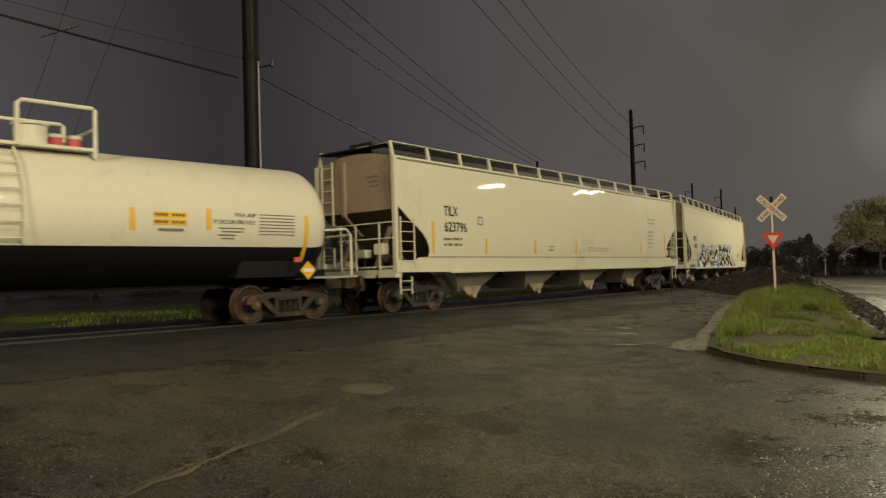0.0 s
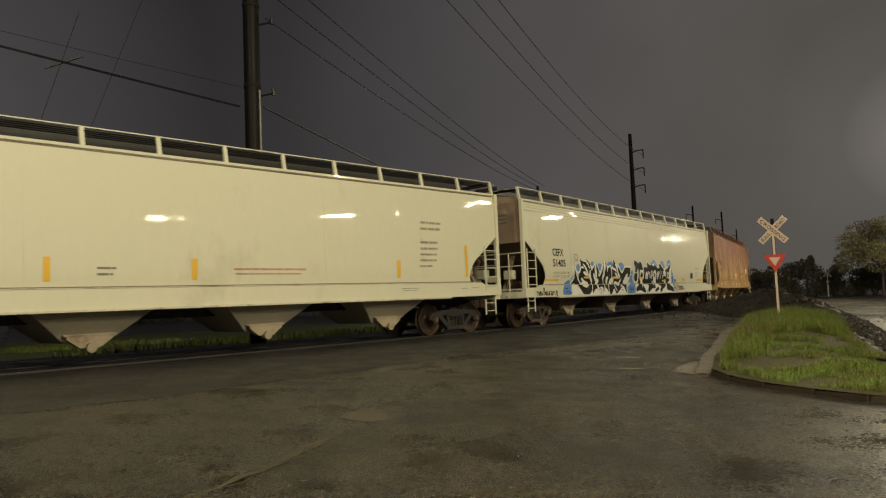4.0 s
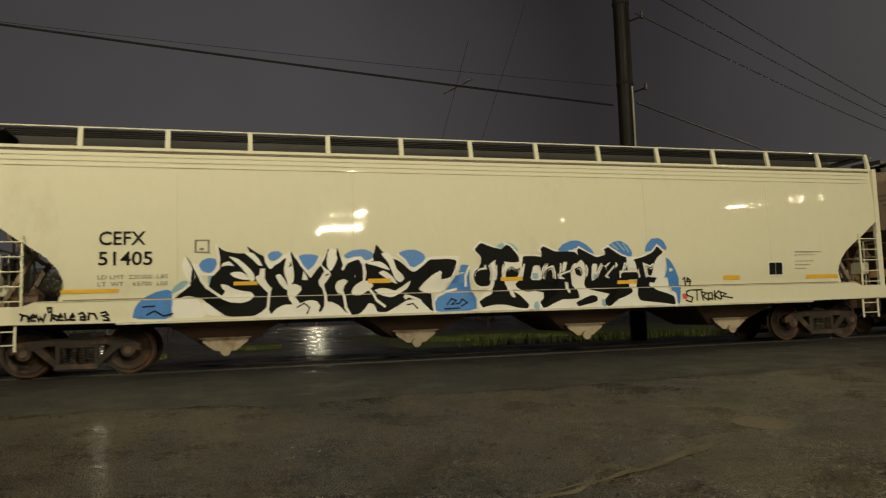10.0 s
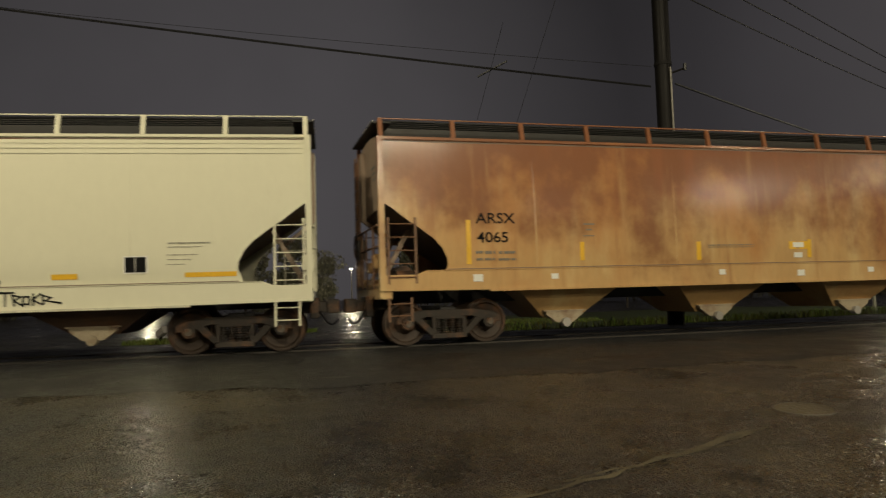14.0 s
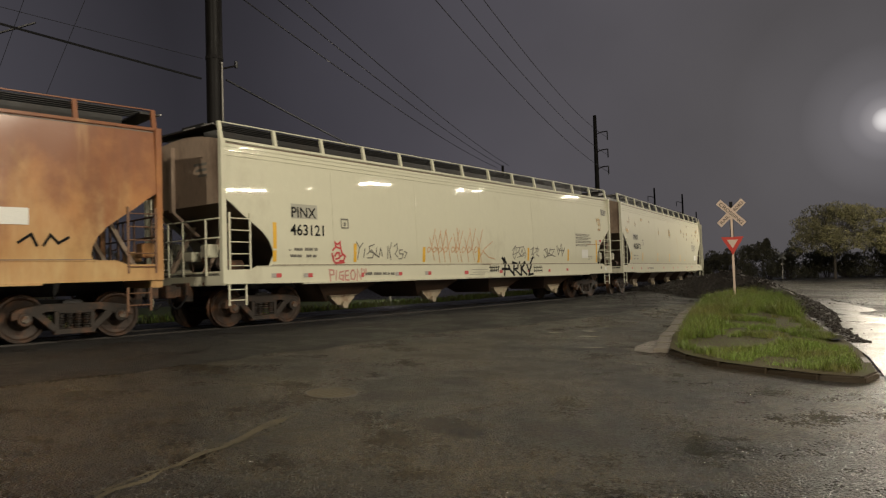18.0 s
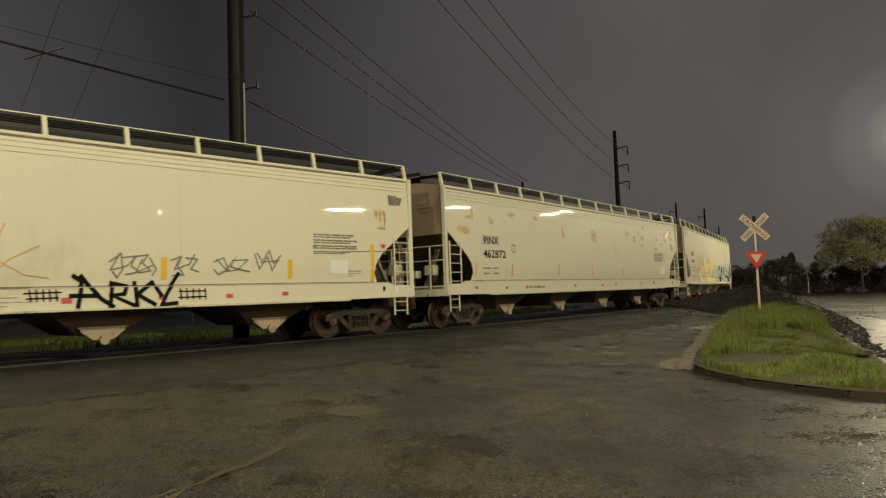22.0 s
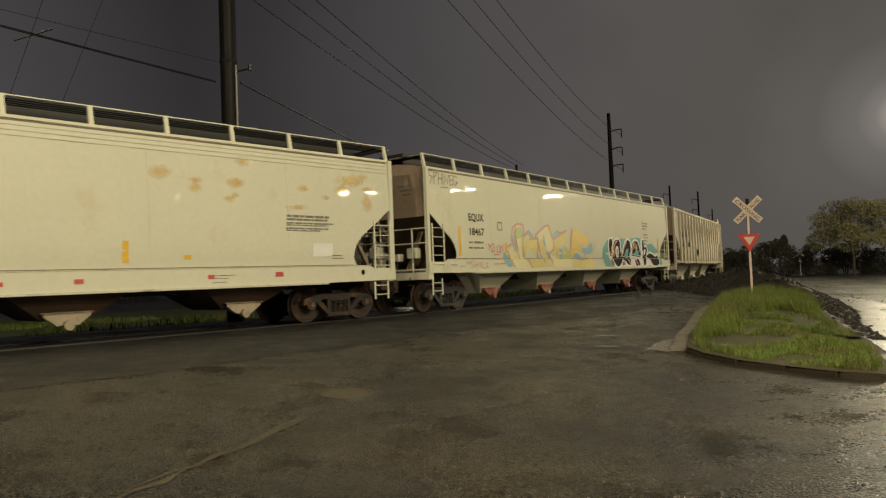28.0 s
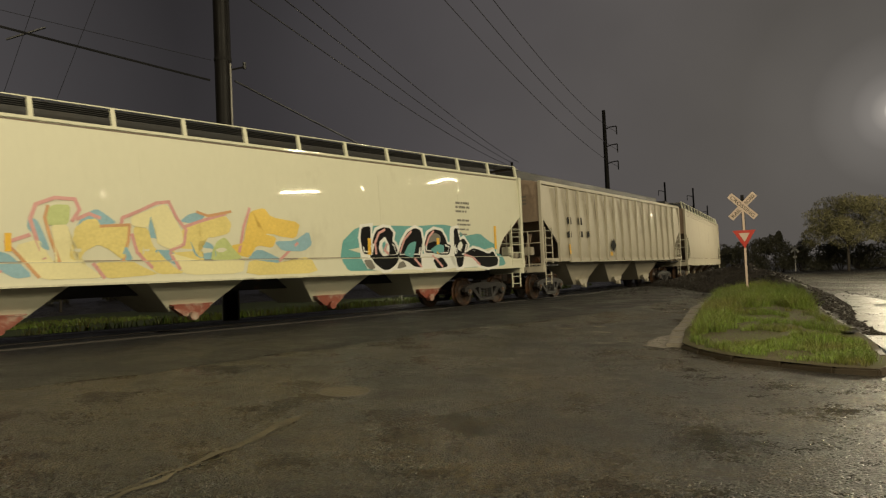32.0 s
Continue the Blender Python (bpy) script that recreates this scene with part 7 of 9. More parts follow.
blobs(PINB, "rust_spot", [(-9.27, 3.00, 0.28, 0.12), (-7.61, 3.40, 0.12, 0.12), (-8.67, 3.53, 0.07, 0.17), (-6.34, 3.65, 0.24, 0.08), (-2.61, 3.21, 0.09, 0.22), (0.17, 3.11, 0.29, 0.18), (3.65, 3.48, 0.21, 0.12), (-4.65, 3.63, 0.14, 0.06), (7.27, 3.35, 0.14, 0.07), (7.05, 2.86, 0.27, 0.05), (5.39, 3.06, 0.08, 0.06), (5.25, 2.97, 0.13, 0.06), (5.42, 3.37, 0.21, 0.09), (4.46, 3.34, 0.13, 0.07), (4.45, 3.19, 0.13, 0.09), (9.22, 3.75, 0.15, 0.08), (9.36, 3.44, 0.18, 0.06), (9.30, 3.05, 0.14, 0.19), (8.54, 3.36, 0.22, 0.12), (7.95, 3.15, 0.10, 0.05), (8.78, 3.62, 0.38, 0.12), (5.65, 3.87, 0.16, 0.10), (-9.10, 2.97, 0.15, 0.08), (-8.90, 3.42, 0.14, 0.05), (0.10, 3.33, 0.23, 0.11)], RUST_SPOT, 0.0035)
sprayed(EQUX, "graffiti_blue", [
    [(-5.55, 2.39), (-5.41, 2.38), (-5.30, 2.13), (-5.18, 1.79), (-5.32, 1.83), (-5.44, 2.07), (-5.58, 2.21)],
    [(-6.08, 1.79), (-5.86, 1.73), (-5.49, 1.32), (-5.79, 1.28), (-6.07, 1.46)],
    [(-4.72, 2.23), (-4.59, 2.47), (-4.32, 2.62), (-4.07, 2.46), (-3.93, 2.34), (-4.27, 2.28), (-4.39, 2.38)],
    [(-2.58, 2.41), (-2.39, 2.56), (-2.14, 2.63), (-1.96, 2.52), (-2.31, 2.37)],
    [(-2.36, 2.05), (-1.83, 1.95), (-1.70, 1.65), (-1.99, 1.55), (-2.27, 1.70)],
    [(-0.18, 2.00), (0.43, 2.02), (0.86, 2.27), (0.96, 1.94), (0.71, 1.76), (0.04, 1.77)],
    [(-3.76, 1.91), (-3.60, 1.59), (-3.89, 1.55)],
    [(-3.19, 1.81), (-2.75, 1.79), (-2.62, 1.45), (-2.95, 1.59)],
], PASTEL_BLUE, 0.0050)
sprayed(EQUX, "graffiti_blue", [
    [(-1.00, 1.62), (-0.60, 1.83), (0.05, 1.57), (-0.09, 1.44)],
    [(-3.24, 2.57), (-3.01, 2.25), (-3.07, 2.03), (-3.29, 2.06)],
], PASTEL_BLUE, 0.0050)
sprayed(EQUX, "graffiti_letter", [
    [(-4.85, 1.65), (-4.78, 2.00), (-4.74, 2.23), (-4.54, 2.39), (-4.32, 2.42), (-4.25, 2.27), (-3.67, 2.31), (-3.69, 1.97), (-3.81, 1.59), (-4.05, 1.79), (-4.31, 1.91), (-4.54, 1.79), (-4.68, 1.58)],
    [(-4.43, 1.55), (-3.68, 1.60), (-3.48, 1.48), (-3.26, 1.38), (-3.08, 1.29), (-4.26, 1.23)],
    [(-3.61, 2.28), (-3.28, 2.25), (-3.21, 1.91), (-3.00, 1.69), (-2.82, 1.48), (-2.49, 1.30), (-3.11, 1.29), (-3.41, 1.59), (-3.56, 1.91)],
    [(-2.74, 1.94), (-2.47, 2.30), (-2.06, 2.42), (-1.47, 2.58), (-1.32, 2.40), (-1.39, 2.17), (-1.86, 2.06), (-2.23, 2.13), (-2.34, 1.98), (-2.21, 1.71), (-1.99, 1.56), (-2.43, 1.24), (-2.69, 1.58), (-2.83, 1.76)],
], PASTEL_YELLOW, 0.0060)
sprayed(EQUX, "graffiti_letter", [
    [(-0.89, 1.58), (0.01, 1.47), (0.86, 1.64), (1.14, 1.21), (-1.00, 1.21)],
], PASTEL_YELLOW, 0.0060)
sprayed(EQUX, "graffiti_letter", [
    [(-5.26, 2.31), (-5.28, 2.54), (-5.11, 2.66), (-4.80, 2.67), (-4.85, 2.28), (-5.17, 2.26)],
    [(-1.83, 1.79), (-1.70, 2.00), (-1.50, 2.09), (-1.26, 1.79), (-1.03, 1.59), (-1.86, 1.56)],
], PALE_GREEN, 0.0064)
sprayed(EQUX, "graffiti_letter", [
    [(-5.80, 1.88), (-5.38, 2.01), (-5.23, 1.73), (-5.11, 1.56), (-5.04, 1.58), (-5.13, 2.02), (-5.17, 2.27), (-4.85, 2.29), (-4.83, 1.90), (-4.75, 1.61), (-4.58, 1.52), (-4.37, 1.38), (-4.24, 1.25), (-5.40, 1.25), (-5.59, 1.54)],
    [(-3.65, 2.47), (-3.32, 2.60), (-2.87, 2.79), (-2.67, 2.43), (-2.53, 2.18), (-2.51, 1.92), (-2.83, 1.81), (-3.13, 1.95), (-3.04, 2.04), (-3.01, 2.25), (-3.21, 2.54), (-3.28, 2.26), (-3.61, 2.28)],
    [(-2.81, 1.74), (-2.39, 1.63), (-2.02, 1.54), (-1.00, 1.59), (-1.08, 1.26), (-2.46, 1.26), (-2.68, 1.45)],
], PASTEL_CREAM, 0.0066)
sprayed(EQUX, "graffiti_letter", [
    [(-1.37, 1.90), (-1.03, 1.95), (-0.93, 2.35), (-0.82, 2.69), (-0.42, 2.80), (-0.25, 2.58), (0.61, 2.47), (0.47, 2.07), (-0.10, 2.13), (-0.56, 2.35), (-0.65, 2.21), (-0.10, 2.10), (-0.22, 1.84), (-0.67, 1.91), (-0.86, 1.62), (-1.12, 1.66)],
], YELLOW_SPRAY, 0.0068)
sprayed_lines(EQUX, "graffiti_outline", [
    [(-5.29, 1.65), (-5.42, 2.01), (-5.52, 2.37), (-5.42, 2.65), (-5.08, 2.79), (-4.72, 2.78), (-4.64, 2.58), (-4.78, 2.36)],
    [(-4.69, 2.40), (-4.46, 2.51), (-4.26, 2.43)],
    [(-3.84, 2.33), (-3.81, 2.45), (-3.46, 2.60), (-3.09, 2.78), (-2.81, 2.82), (-2.65, 2.49), (-2.44, 2.23), (-2.50, 1.92), (-2.81, 1.79)],
    [(-5.86, 1.83), (-5.92, 1.94), (-5.79, 1.99), (-5.54, 2.08)],
    [(-2.47, 2.30), (-2.06, 2.44), (-1.47, 2.61)],
    [(-1.14, 1.76), (-1.01, 2.32), (-0.83, 2.76)],
    [(-3.23, 1.44), (-3.53, 1.76), (-3.63, 2.11)],
    [(0.50, 1.96), (-0.05, 1.53)],
    [(-2.81, 1.74), (-2.62, 1.40)],
    [(-4.41, 1.53), (-4.21, 1.26)],
], 0.070, PASTEL_PINK, 0.0074)
sprayed_lines(EQUX, "graffiti_outline", [
    [(-5.92, 1.92), (-5.70, 1.68), (-5.40, 1.30)],
    [(-5.21, 2.63), (-5.27, 2.41), (-5.18, 2.02), (-5.02, 1.58)],
    [(-3.67, 2.31), (-3.71, 1.97), (-3.81, 1.59)],
    [(-4.25, 2.27), (-3.67, 2.31)],
    [(-2.17, 2.63), (-1.91, 2.55), (-1.33, 2.67)],
], 0.060, ORANGE_INK, 0.0076)
sprayed_lines(EQUX, "tag_pink", [
    [(-6.95, 1.91), (-6.81, 2.04), (-6.69, 2.08), (-6.62, 1.96), (-6.68, 1.79), (-6.82, 1.83), (-6.75, 1.96)],
    [(-7.02, 2.06), (-6.91, 2.00), (-6.97, 1.87)],
    [(-6.35, 2.02), (-6.48, 1.96), (-6.48, 1.81), (-6.36, 1.79)],
    [(-6.27, 2.03), (-6.30, 1.79)],
    [(-6.32, 1.90), (-6.23, 1.96), (-6.26, 1.79)],
    [(-6.06, 2.03), (-6.19, 1.96), (-6.08, 1.85), (-6.17, 1.77)],
    [(-6.54, 1.56), (-6.13, 1.59)],
    [(-6.69, 1.40), (-6.02, 1.42)],
    [(-6.66, 1.71), (-6.34, 1.72)],
], 0.045, PASTEL_PINK, 0.0078)
sprayed(EQUX, "graffiti_teal", [
    [(1.95, 2.02), (2.16, 2.17), (2.37, 2.34), (2.67, 2.43), (3.51, 2.47), (4.79, 2.48), (5.91, 2.56), (6.35, 2.52), (6.92, 2.21), (7.73, 2.32), (8.20, 2.08), (8.59, 1.94), (8.52, 1.69), (8.87, 1.63), (9.09, 1.27), (8.07, 1.23), (5.06, 1.23), (2.57, 1.23), (2.11, 1.24), (1.88, 1.55)],
], TEAL_INK, 0.0050)
sprayed(EQUX, "graffiti_white", [
    [(2.53, 1.63), (2.99, 1.62), (4.22, 1.68), (5.85, 1.68), (6.90, 1.60), (8.42, 1.69), (8.67, 1.28), (6.80, 1.23), (5.06, 1.23), (2.84, 1.22)],
    [(6.28, 2.48), (6.56, 2.52), (6.62, 1.79), (6.43, 1.24), (6.21, 1.61)],
], WHITE_INK, 0.0056)
sprayed_lines(EQUX, "graffiti_outline", [
    [(2.65, 2.40), (2.98, 2.44), (2.90, 2.03), (2.99, 1.67), (2.66, 1.69), (2.58, 2.11), (2.65, 2.40)],
    [(3.05, 2.11), (3.18, 2.33), (3.46, 2.42), (3.70, 2.40), (3.84, 2.26), (3.77, 2.04), (3.89, 1.95), (4.04, 1.62), (3.91, 1.40), (3.63, 1.24), (3.39, 1.23), (3.05, 1.43), (2.92, 1.63), (2.99, 1.87), (3.05, 2.11)],
    [(4.01, 1.70), (4.18, 2.04), (4.41, 2.30), (4.73, 2.43), (4.97, 2.36), (5.03, 2.05), (4.93, 1.70), (4.92, 1.27), (4.60, 1.31), (4.37, 1.45), (4.05, 1.53), (4.01, 1.70)],
], 0.160, WHITE_INK, 0.0065)
sprayed_lines(EQUX, "graffiti_outline", [
    [(5.10, 1.96), (5.26, 2.28), (5.55, 2.41), (5.89, 2.36), (6.05, 2.15), (6.09, 1.97), (6.30, 1.93), (6.21, 1.64), (5.80, 1.64), (5.43, 1.70), (5.15, 1.70), (5.10, 1.96)],
    [(5.41, 1.50), (5.86, 1.57), (6.13, 1.28), (5.62, 1.22), (5.41, 1.50)],
    [(6.46, 2.43), (6.64, 2.47), (6.70, 2.06), (6.92, 2.16), (7.12, 1.94), (6.99, 1.69), (7.36, 1.84), (7.68, 1.79), (8.18, 1.65), (8.41, 1.75), (8.64, 1.49), (8.60, 1.28), (8.08, 1.21), (7.57, 1.31), (7.31, 1.56), (6.90, 1.60), (6.79, 1.27), (6.55, 1.24), (6.44, 1.79), (6.46, 2.43)],
], 0.160, WHITE_INK, 0.0065)
sprayed(EQUX, "graffiti_letter", [
    [(2.65, 2.40), (2.98, 2.44), (2.90, 2.03), (2.99, 1.67), (2.66, 1.69), (2.58, 2.11)],
    [(3.05, 2.11), (3.18, 2.33), (3.46, 2.42), (3.70, 2.40), (3.84, 2.26), (3.77, 2.04), (3.89, 1.95), (4.04, 1.62), (3.91, 1.40), (3.63, 1.24), (3.39, 1.23), (3.05, 1.43), (2.92, 1.63), (2.99, 1.87)],
    [(4.01, 1.70), (4.18, 2.04), (4.41, 2.30), (4.73, 2.43), (4.97, 2.36), (5.03, 2.05), (4.93, 1.70), (4.92, 1.27), (4.60, 1.31), (4.37, 1.45), (4.05, 1.53)],
    [(5.10, 1.96), (5.26, 2.28), (5.55, 2.41), (5.89, 2.36), (6.05, 2.15), (6.09, 1.97), (6.30, 1.93), (6.21, 1.64), (5.80, 1.64), (5.43, 1.70), (5.15, 1.70)],
], BLACK_INK, 0.0085)
sprayed(EQUX, "graffiti_letter", [
    [(5.41, 1.50), (5.86, 1.57), (6.13, 1.28), (5.62, 1.22)],
    [(6.46, 2.43), (6.64, 2.47), (6.70, 2.06), (6.92, 2.16), (7.12, 1.94), (6.99, 1.69), (7.36, 1.84), (7.68, 1.79), (8.18, 1.65), (8.41, 1.75), (8.64, 1.49), (8.60, 1.28), (8.08, 1.21), (7.57, 1.31), (7.31, 1.56), (6.90, 1.60), (6.79, 1.27), (6.55, 1.24), (6.44, 1.79)],
], BLACK_INK, 0.0085)
sprayed(EQUX, "graffiti_grey", [
    [(2.67, 1.53), (2.93, 1.53), (3.09, 1.30), (2.91, 1.24), (2.73, 1.37)],
    [(5.24, 1.96), (5.37, 2.23), (5.60, 2.30), (5.82, 2.22), (5.83, 2.00), (5.52, 2.05)],
    [(3.99, 1.42), (4.18, 1.48), (4.31, 1.31), (3.91, 1.25)],
], GREY_INK, 0.0092)
sprayed(EQUX, "graffiti_gap", [
    [(3.28, 2.02), (3.51, 2.17), (3.66, 1.89), (3.64, 1.64), (3.42, 1.61), (3.25, 1.79)],
    [(6.63, 1.97), (6.79, 2.06), (6.87, 1.93), (6.74, 1.75), (6.62, 1.79)],
    [(4.98, 1.44), (5.25, 1.47), (5.39, 1.26), (5.06, 1.25)],
    [(6.94, 1.51), (7.26, 1.49), (7.55, 1.26), (7.10, 1.28)],
], WHITE_INK, 0.0096)
sprayed(EQUX, "graffiti_gap", [
    [(4.22, 1.65), (4.43, 1.96), (4.76, 2.05), (4.69, 1.79), (4.62, 1.56)],
    [(3.37, 1.95), (3.50, 2.05), (3.56, 1.82), (3.42, 1.70)],
    [(5.34, 1.79), (5.69, 1.96), (5.97, 1.93), (5.97, 1.71), (5.57, 1.68)],
], TEAL_INK, 0.0098)
sprayed_lines(EQUX, "graffiti_pink", [
    [(3.15, 1.69), (3.11, 1.98), (3.27, 2.25), (3.50, 2.35)],
    [(4.09, 1.75), (4.26, 2.09), (4.56, 2.32)],
    [(5.18, 1.93), (5.31, 2.17), (5.52, 2.34)],
    [(6.93, 1.64), (7.31, 1.56), (7.66, 1.31)],
    [(4.65, 1.53), (4.92, 1.30)],
    [(5.46, 1.61), (5.84, 1.29)],
    [(3.57, 1.95), (3.46, 1.79), (3.61, 1.69)],
], 0.070, PASTEL_PINK, 0.0103)
patches(EQUX, "reflector", [(-5.95, 1.78, 0.11, 0.33), (2.82, 1.66, 0.17, 0.45), (5.60, 1.67, 0.21, 0.47), (8.44, 1.81, 0.24, 0.76)], YELLOW, "yellow reflective strip", 0.0110)
patches(EQUX, "plate_mark", [(-6.37, 2.76, 0.28, 0.04), (-6.38, 2.52, 0.28, 0.03), (-6.38, 2.52, 0.03, 0.26), (-6.12, 2.53, 0.03, 0.27)], GREY_INK, "", 0.0075)
patches(EQUX, "small_lettering", [(6.64, 3.21, 0.68, 0.09), (6.63, 3.08, 0.64, 0.09), (6.62, 2.95, 0.52, 0.08), (6.67, 2.67, 0.57, 0.08), (6.66, 2.54, 0.64, 0.07), (6.64, 2.39, 0.52, 0.07), (6.63, 2.24, 0.45, 0.06)], GREY_INK, "", 0.0075)
patches(EQUX, "small_lettering", [(-8.09, 2.06, 0.23, 0.07), (-7.80, 2.06, 0.53, 0.08), (-8.10, 1.89, 0.20, 0.07), (-7.81, 1.89, 0.49, 0.07)], GREY_INK, "", 0.0075)
patches(EQUX, "reflector", [(-8.67, 1.67, 0.15, 0.91)], YELLOW, "yellow reflective strip", 0.0075)
sprayed_lines(EQUX, "tag_black", [
    [(-9.77, 4.18), (-9.94, 4.19), (-9.92, 4.04), (-9.77, 4.01), (-9.91, 3.80)],
    [(-9.72, 3.79), (-9.68, 4.17), (-9.51, 4.15), (-9.68, 3.99)],
    [(-9.45, 4.17), (-9.51, 3.80)],
    [(-9.28, 4.15), (-9.34, 3.81)],
    [(-9.49, 3.96), (-9.31, 4.00)],
    [(-9.21, 4.16), (-9.27, 3.81)],
    [(-9.18, 3.80), (-9.13, 4.13), (-9.03, 3.85), (-8.95, 4.14)],
    [(-8.75, 4.14), (-8.91, 4.11), (-8.90, 3.83), (-8.75, 3.86)],
    [(-8.90, 3.98), (-8.77, 4.00)],
    [(-8.51, 4.10), (-8.66, 4.14), (-8.74, 3.96), (-8.64, 3.82), (-8.51, 3.94), (-8.60, 3.96)],
    [(-9.39, 3.73), (-9.03, 3.73)],
], 0.026, GREY_INK, 0.0080)
blobs(PINX, "rust_spot", [(9.02, 3.31, 0.19, 0.07), (9.05, 2.88, 0.14, 0.05), (8.88, 3.25, 0.05, 0.11), (9.03, 3.16, 0.05, 0.15), (9.17, 3.13, 0.05, 0.18)], RUST_SPOT, 0.0035)
sprayed_lines(PINX, "rust_run", [
    [(8.86, 3.29), (8.89, 3.24), (8.90, 3.12)],
    [(8.99, 3.28), (9.02, 3.18), (9.00, 3.09)],
    [(9.17, 3.34), (9.18, 3.12), (9.16, 2.91)],
    [(8.93, 2.85), (9.05, 2.87), (9.18, 2.86)],
    [(7.74, 2.21), (8.57, 2.23), (9.33, 2.26), (10.10, 2.29)],
], 0.022, RUST_RUN, 0.0042)
sprayed(PINX, "red_mark", [
    [(8.96, 2.43), (9.17, 2.44), (9.15, 2.37), (9.09, 2.31), (9.02, 2.34)],
], RED_INK, 0.0060)
patches(PINX, "small_lettering", [(9.35, 3.74, 0.30, 0.06), (9.35, 3.68, 0.48, 0.07), (9.36, 3.62, 0.47, 0.07), (9.35, 3.56, 0.44, 0.07), (9.36, 3.51, 0.41, 0.06), (7.87, 1.70, 0.39, 0.03), (7.87, 1.64, 0.41, 0.02), (7.87, 1.58, 0.17, 0.02)], GREY_INK, "", 0.0075)
blobs(PINX, "sill_hole", [(9.04, 1.24, 0.05, 0.07)], BLACK_INK, 0.0090)
patches(PINX, "sill_plate", [(9.42, 1.12, 0.14, 0.15)], WHITE_INK, "small white plate", 0.0080)
patches(PINB, "small_lettering", [(4.76, 1.24, 0.56, 0.02), (4.76, 1.18, 0.38, 0.02), (4.77, 1.09, 0.35, 0.02), (8.08, 1.67, 0.33, 0.03), (8.08, 1.60, 0.35, 0.03)], GREY_INK, "", 0.0080)
patches(PINB, "sill_mark", [(4.14, 1.62, 0.16, 0.09)], YELLOW, "small yellow mark", 0.0075)
blobs(PINB, "sill_hole", [(9.05, 1.24, 0.06, 0.07)], BLACK_INK, 0.0090)
sprayed_lines(EQUX, "tag_pink", [
    [(-7.94, 1.50), (-8.05, 1.48), (-8.03, 1.40), (-7.93, 1.37), (-7.95, 1.30), (-8.07, 1.31)],
    [(-7.86, 1.48), (-7.84, 1.29)],
    [(-7.67, 1.46), (-7.66, 1.29)],
    [(-7.85, 1.38), (-7.66, 1.38)],
    [(-7.54, 1.46), (-7.52, 1.29)],
    [(-7.42, 1.47), (-7.39, 1.27), (-7.22, 1.28)],
    [(-7.09, 1.44), (-7.20, 1.42), (-7.17, 1.35), (-7.08, 1.32), (-7.12, 1.27)],
], 0.030, PASTEL_PINK, 0.0080)
patches(EQUX, "small_lettering", [(-9.11, 1.39, 0.29, 0.02), (-9.08, 1.35, 0.25, 0.02), (-8.65, 1.34, 0.27, 0.02), (-8.34, 1.46, 0.27, 0.02), (-8.31, 1.41, 0.23, 0.02)], GREY_INK, "", 0.0080)
patches(RIBX, "lettering", [(-6.49, 2.79, 0.35, 0.27), (-5.47, 2.80, 0.37, 0.29), (-6.55, 2.28, 0.34, 0.23), (-5.42, 2.30, 0.31, 0.24), (-4.63, 2.32, 0.33, 0.24)], BLACK_INK, "", 0.0550)
patches(RIBX, "reflector", [(-6.58, 1.63, 0.36, 0.39), (-2.25, 1.56, 0.29, 0.17)], YELLOW, "yellow reflector", 0.0550)
figure(RIBX, "placard", [
    [(-1.74, 2.33), (-1.44, 2.03), (-1.83, 1.70), (-2.12, 2.02)],
], BLACK_INK, 0.0550)
# ---------------------------------------------------------------- poles and wires
def utility_pole(name, label, x, y, height, r0, r1, arms=(), m=POLE_WOOD):
    ob = thing(name, label, "utility pole", "poles along the track", pose(x, y, ground_z(x, y) - 0.05))
    part("shaft", rod(bmesh.new(), (0, 0, 0), (0, 0, height), r0, 16, r1), m, ob, smooth=True)
    for z, reach, heading in arms:
        bm = bmesh.new()
        dx, dy = math.cos(heading), math.sin(heading)
        pipe(bm, [(0, 0, z - 0.35), (dx * reach * 0.5, dy * reach * 0.5, z - 0.08), (dx * reach, dy * reach, z)], 0.07, 6)
        arm = part("arm", bm, m, ob)
        bm = bmesh.new()
        rod(bm, (dx * reach, dy * reach, z), (dx * reach, dy * reach, z - 1.0), 0.07, 8)
        part("insulator", bm, CABLE, arm)
    return ob


def polar(az, d):
    a = math.radians(az)
    return d * math.sin(a), d * math.cos(a)


P1 = polar(-16.5, 23.0)
P2 = polar(13.05, 86.0)
P5 = polar(5.75, 76.0)
big = utility_pole("transmission_pole", "tall dark wet transmission pole beyond the track", *P1, 24.0, 0.262, 0.236, m=WET_POLE)
# a thin paler bar in place of the wet highlight down the pole's right edge
part("pole_highlight", pipe(bmesh.new(), [(0.262, -0.10, 0.0), (0.255, -0.10, 7.9)], 0.035, 8), POLE_HIGHLIGHT, big, "thin grey strip standing in for the pole's wet highlight")
for z in (4.2, 8.0, 10.6):
    part("band", rod(bmesh.new(), (0, 0, z), (0, 0, z + 0.10), 0.268, 18), POLE_WOOD, big)
for z in (7.75, 10.05, 11.0):
    br = part("bracket", rod(bmesh.new(), (0.24, 0.05, z), (0.62, 0.15, z + 0.10), 0.03, 6), POLE_WOOD, big)
    part("insulator", rod(bmesh.new(), (0.62, 0.15, z + 0.04), (0.62, 0.15, z + 0.24), 0.055, 8), CABLE, br)
utility_pole("transmission_pole", "tall dark transmission pole with three arms", *P2, 19.8, 0.36, 0.20, [(17.9, 1.4, 0.0), (15.8, 1.4, 0.0), (13.8, 1.4, 0.0)])
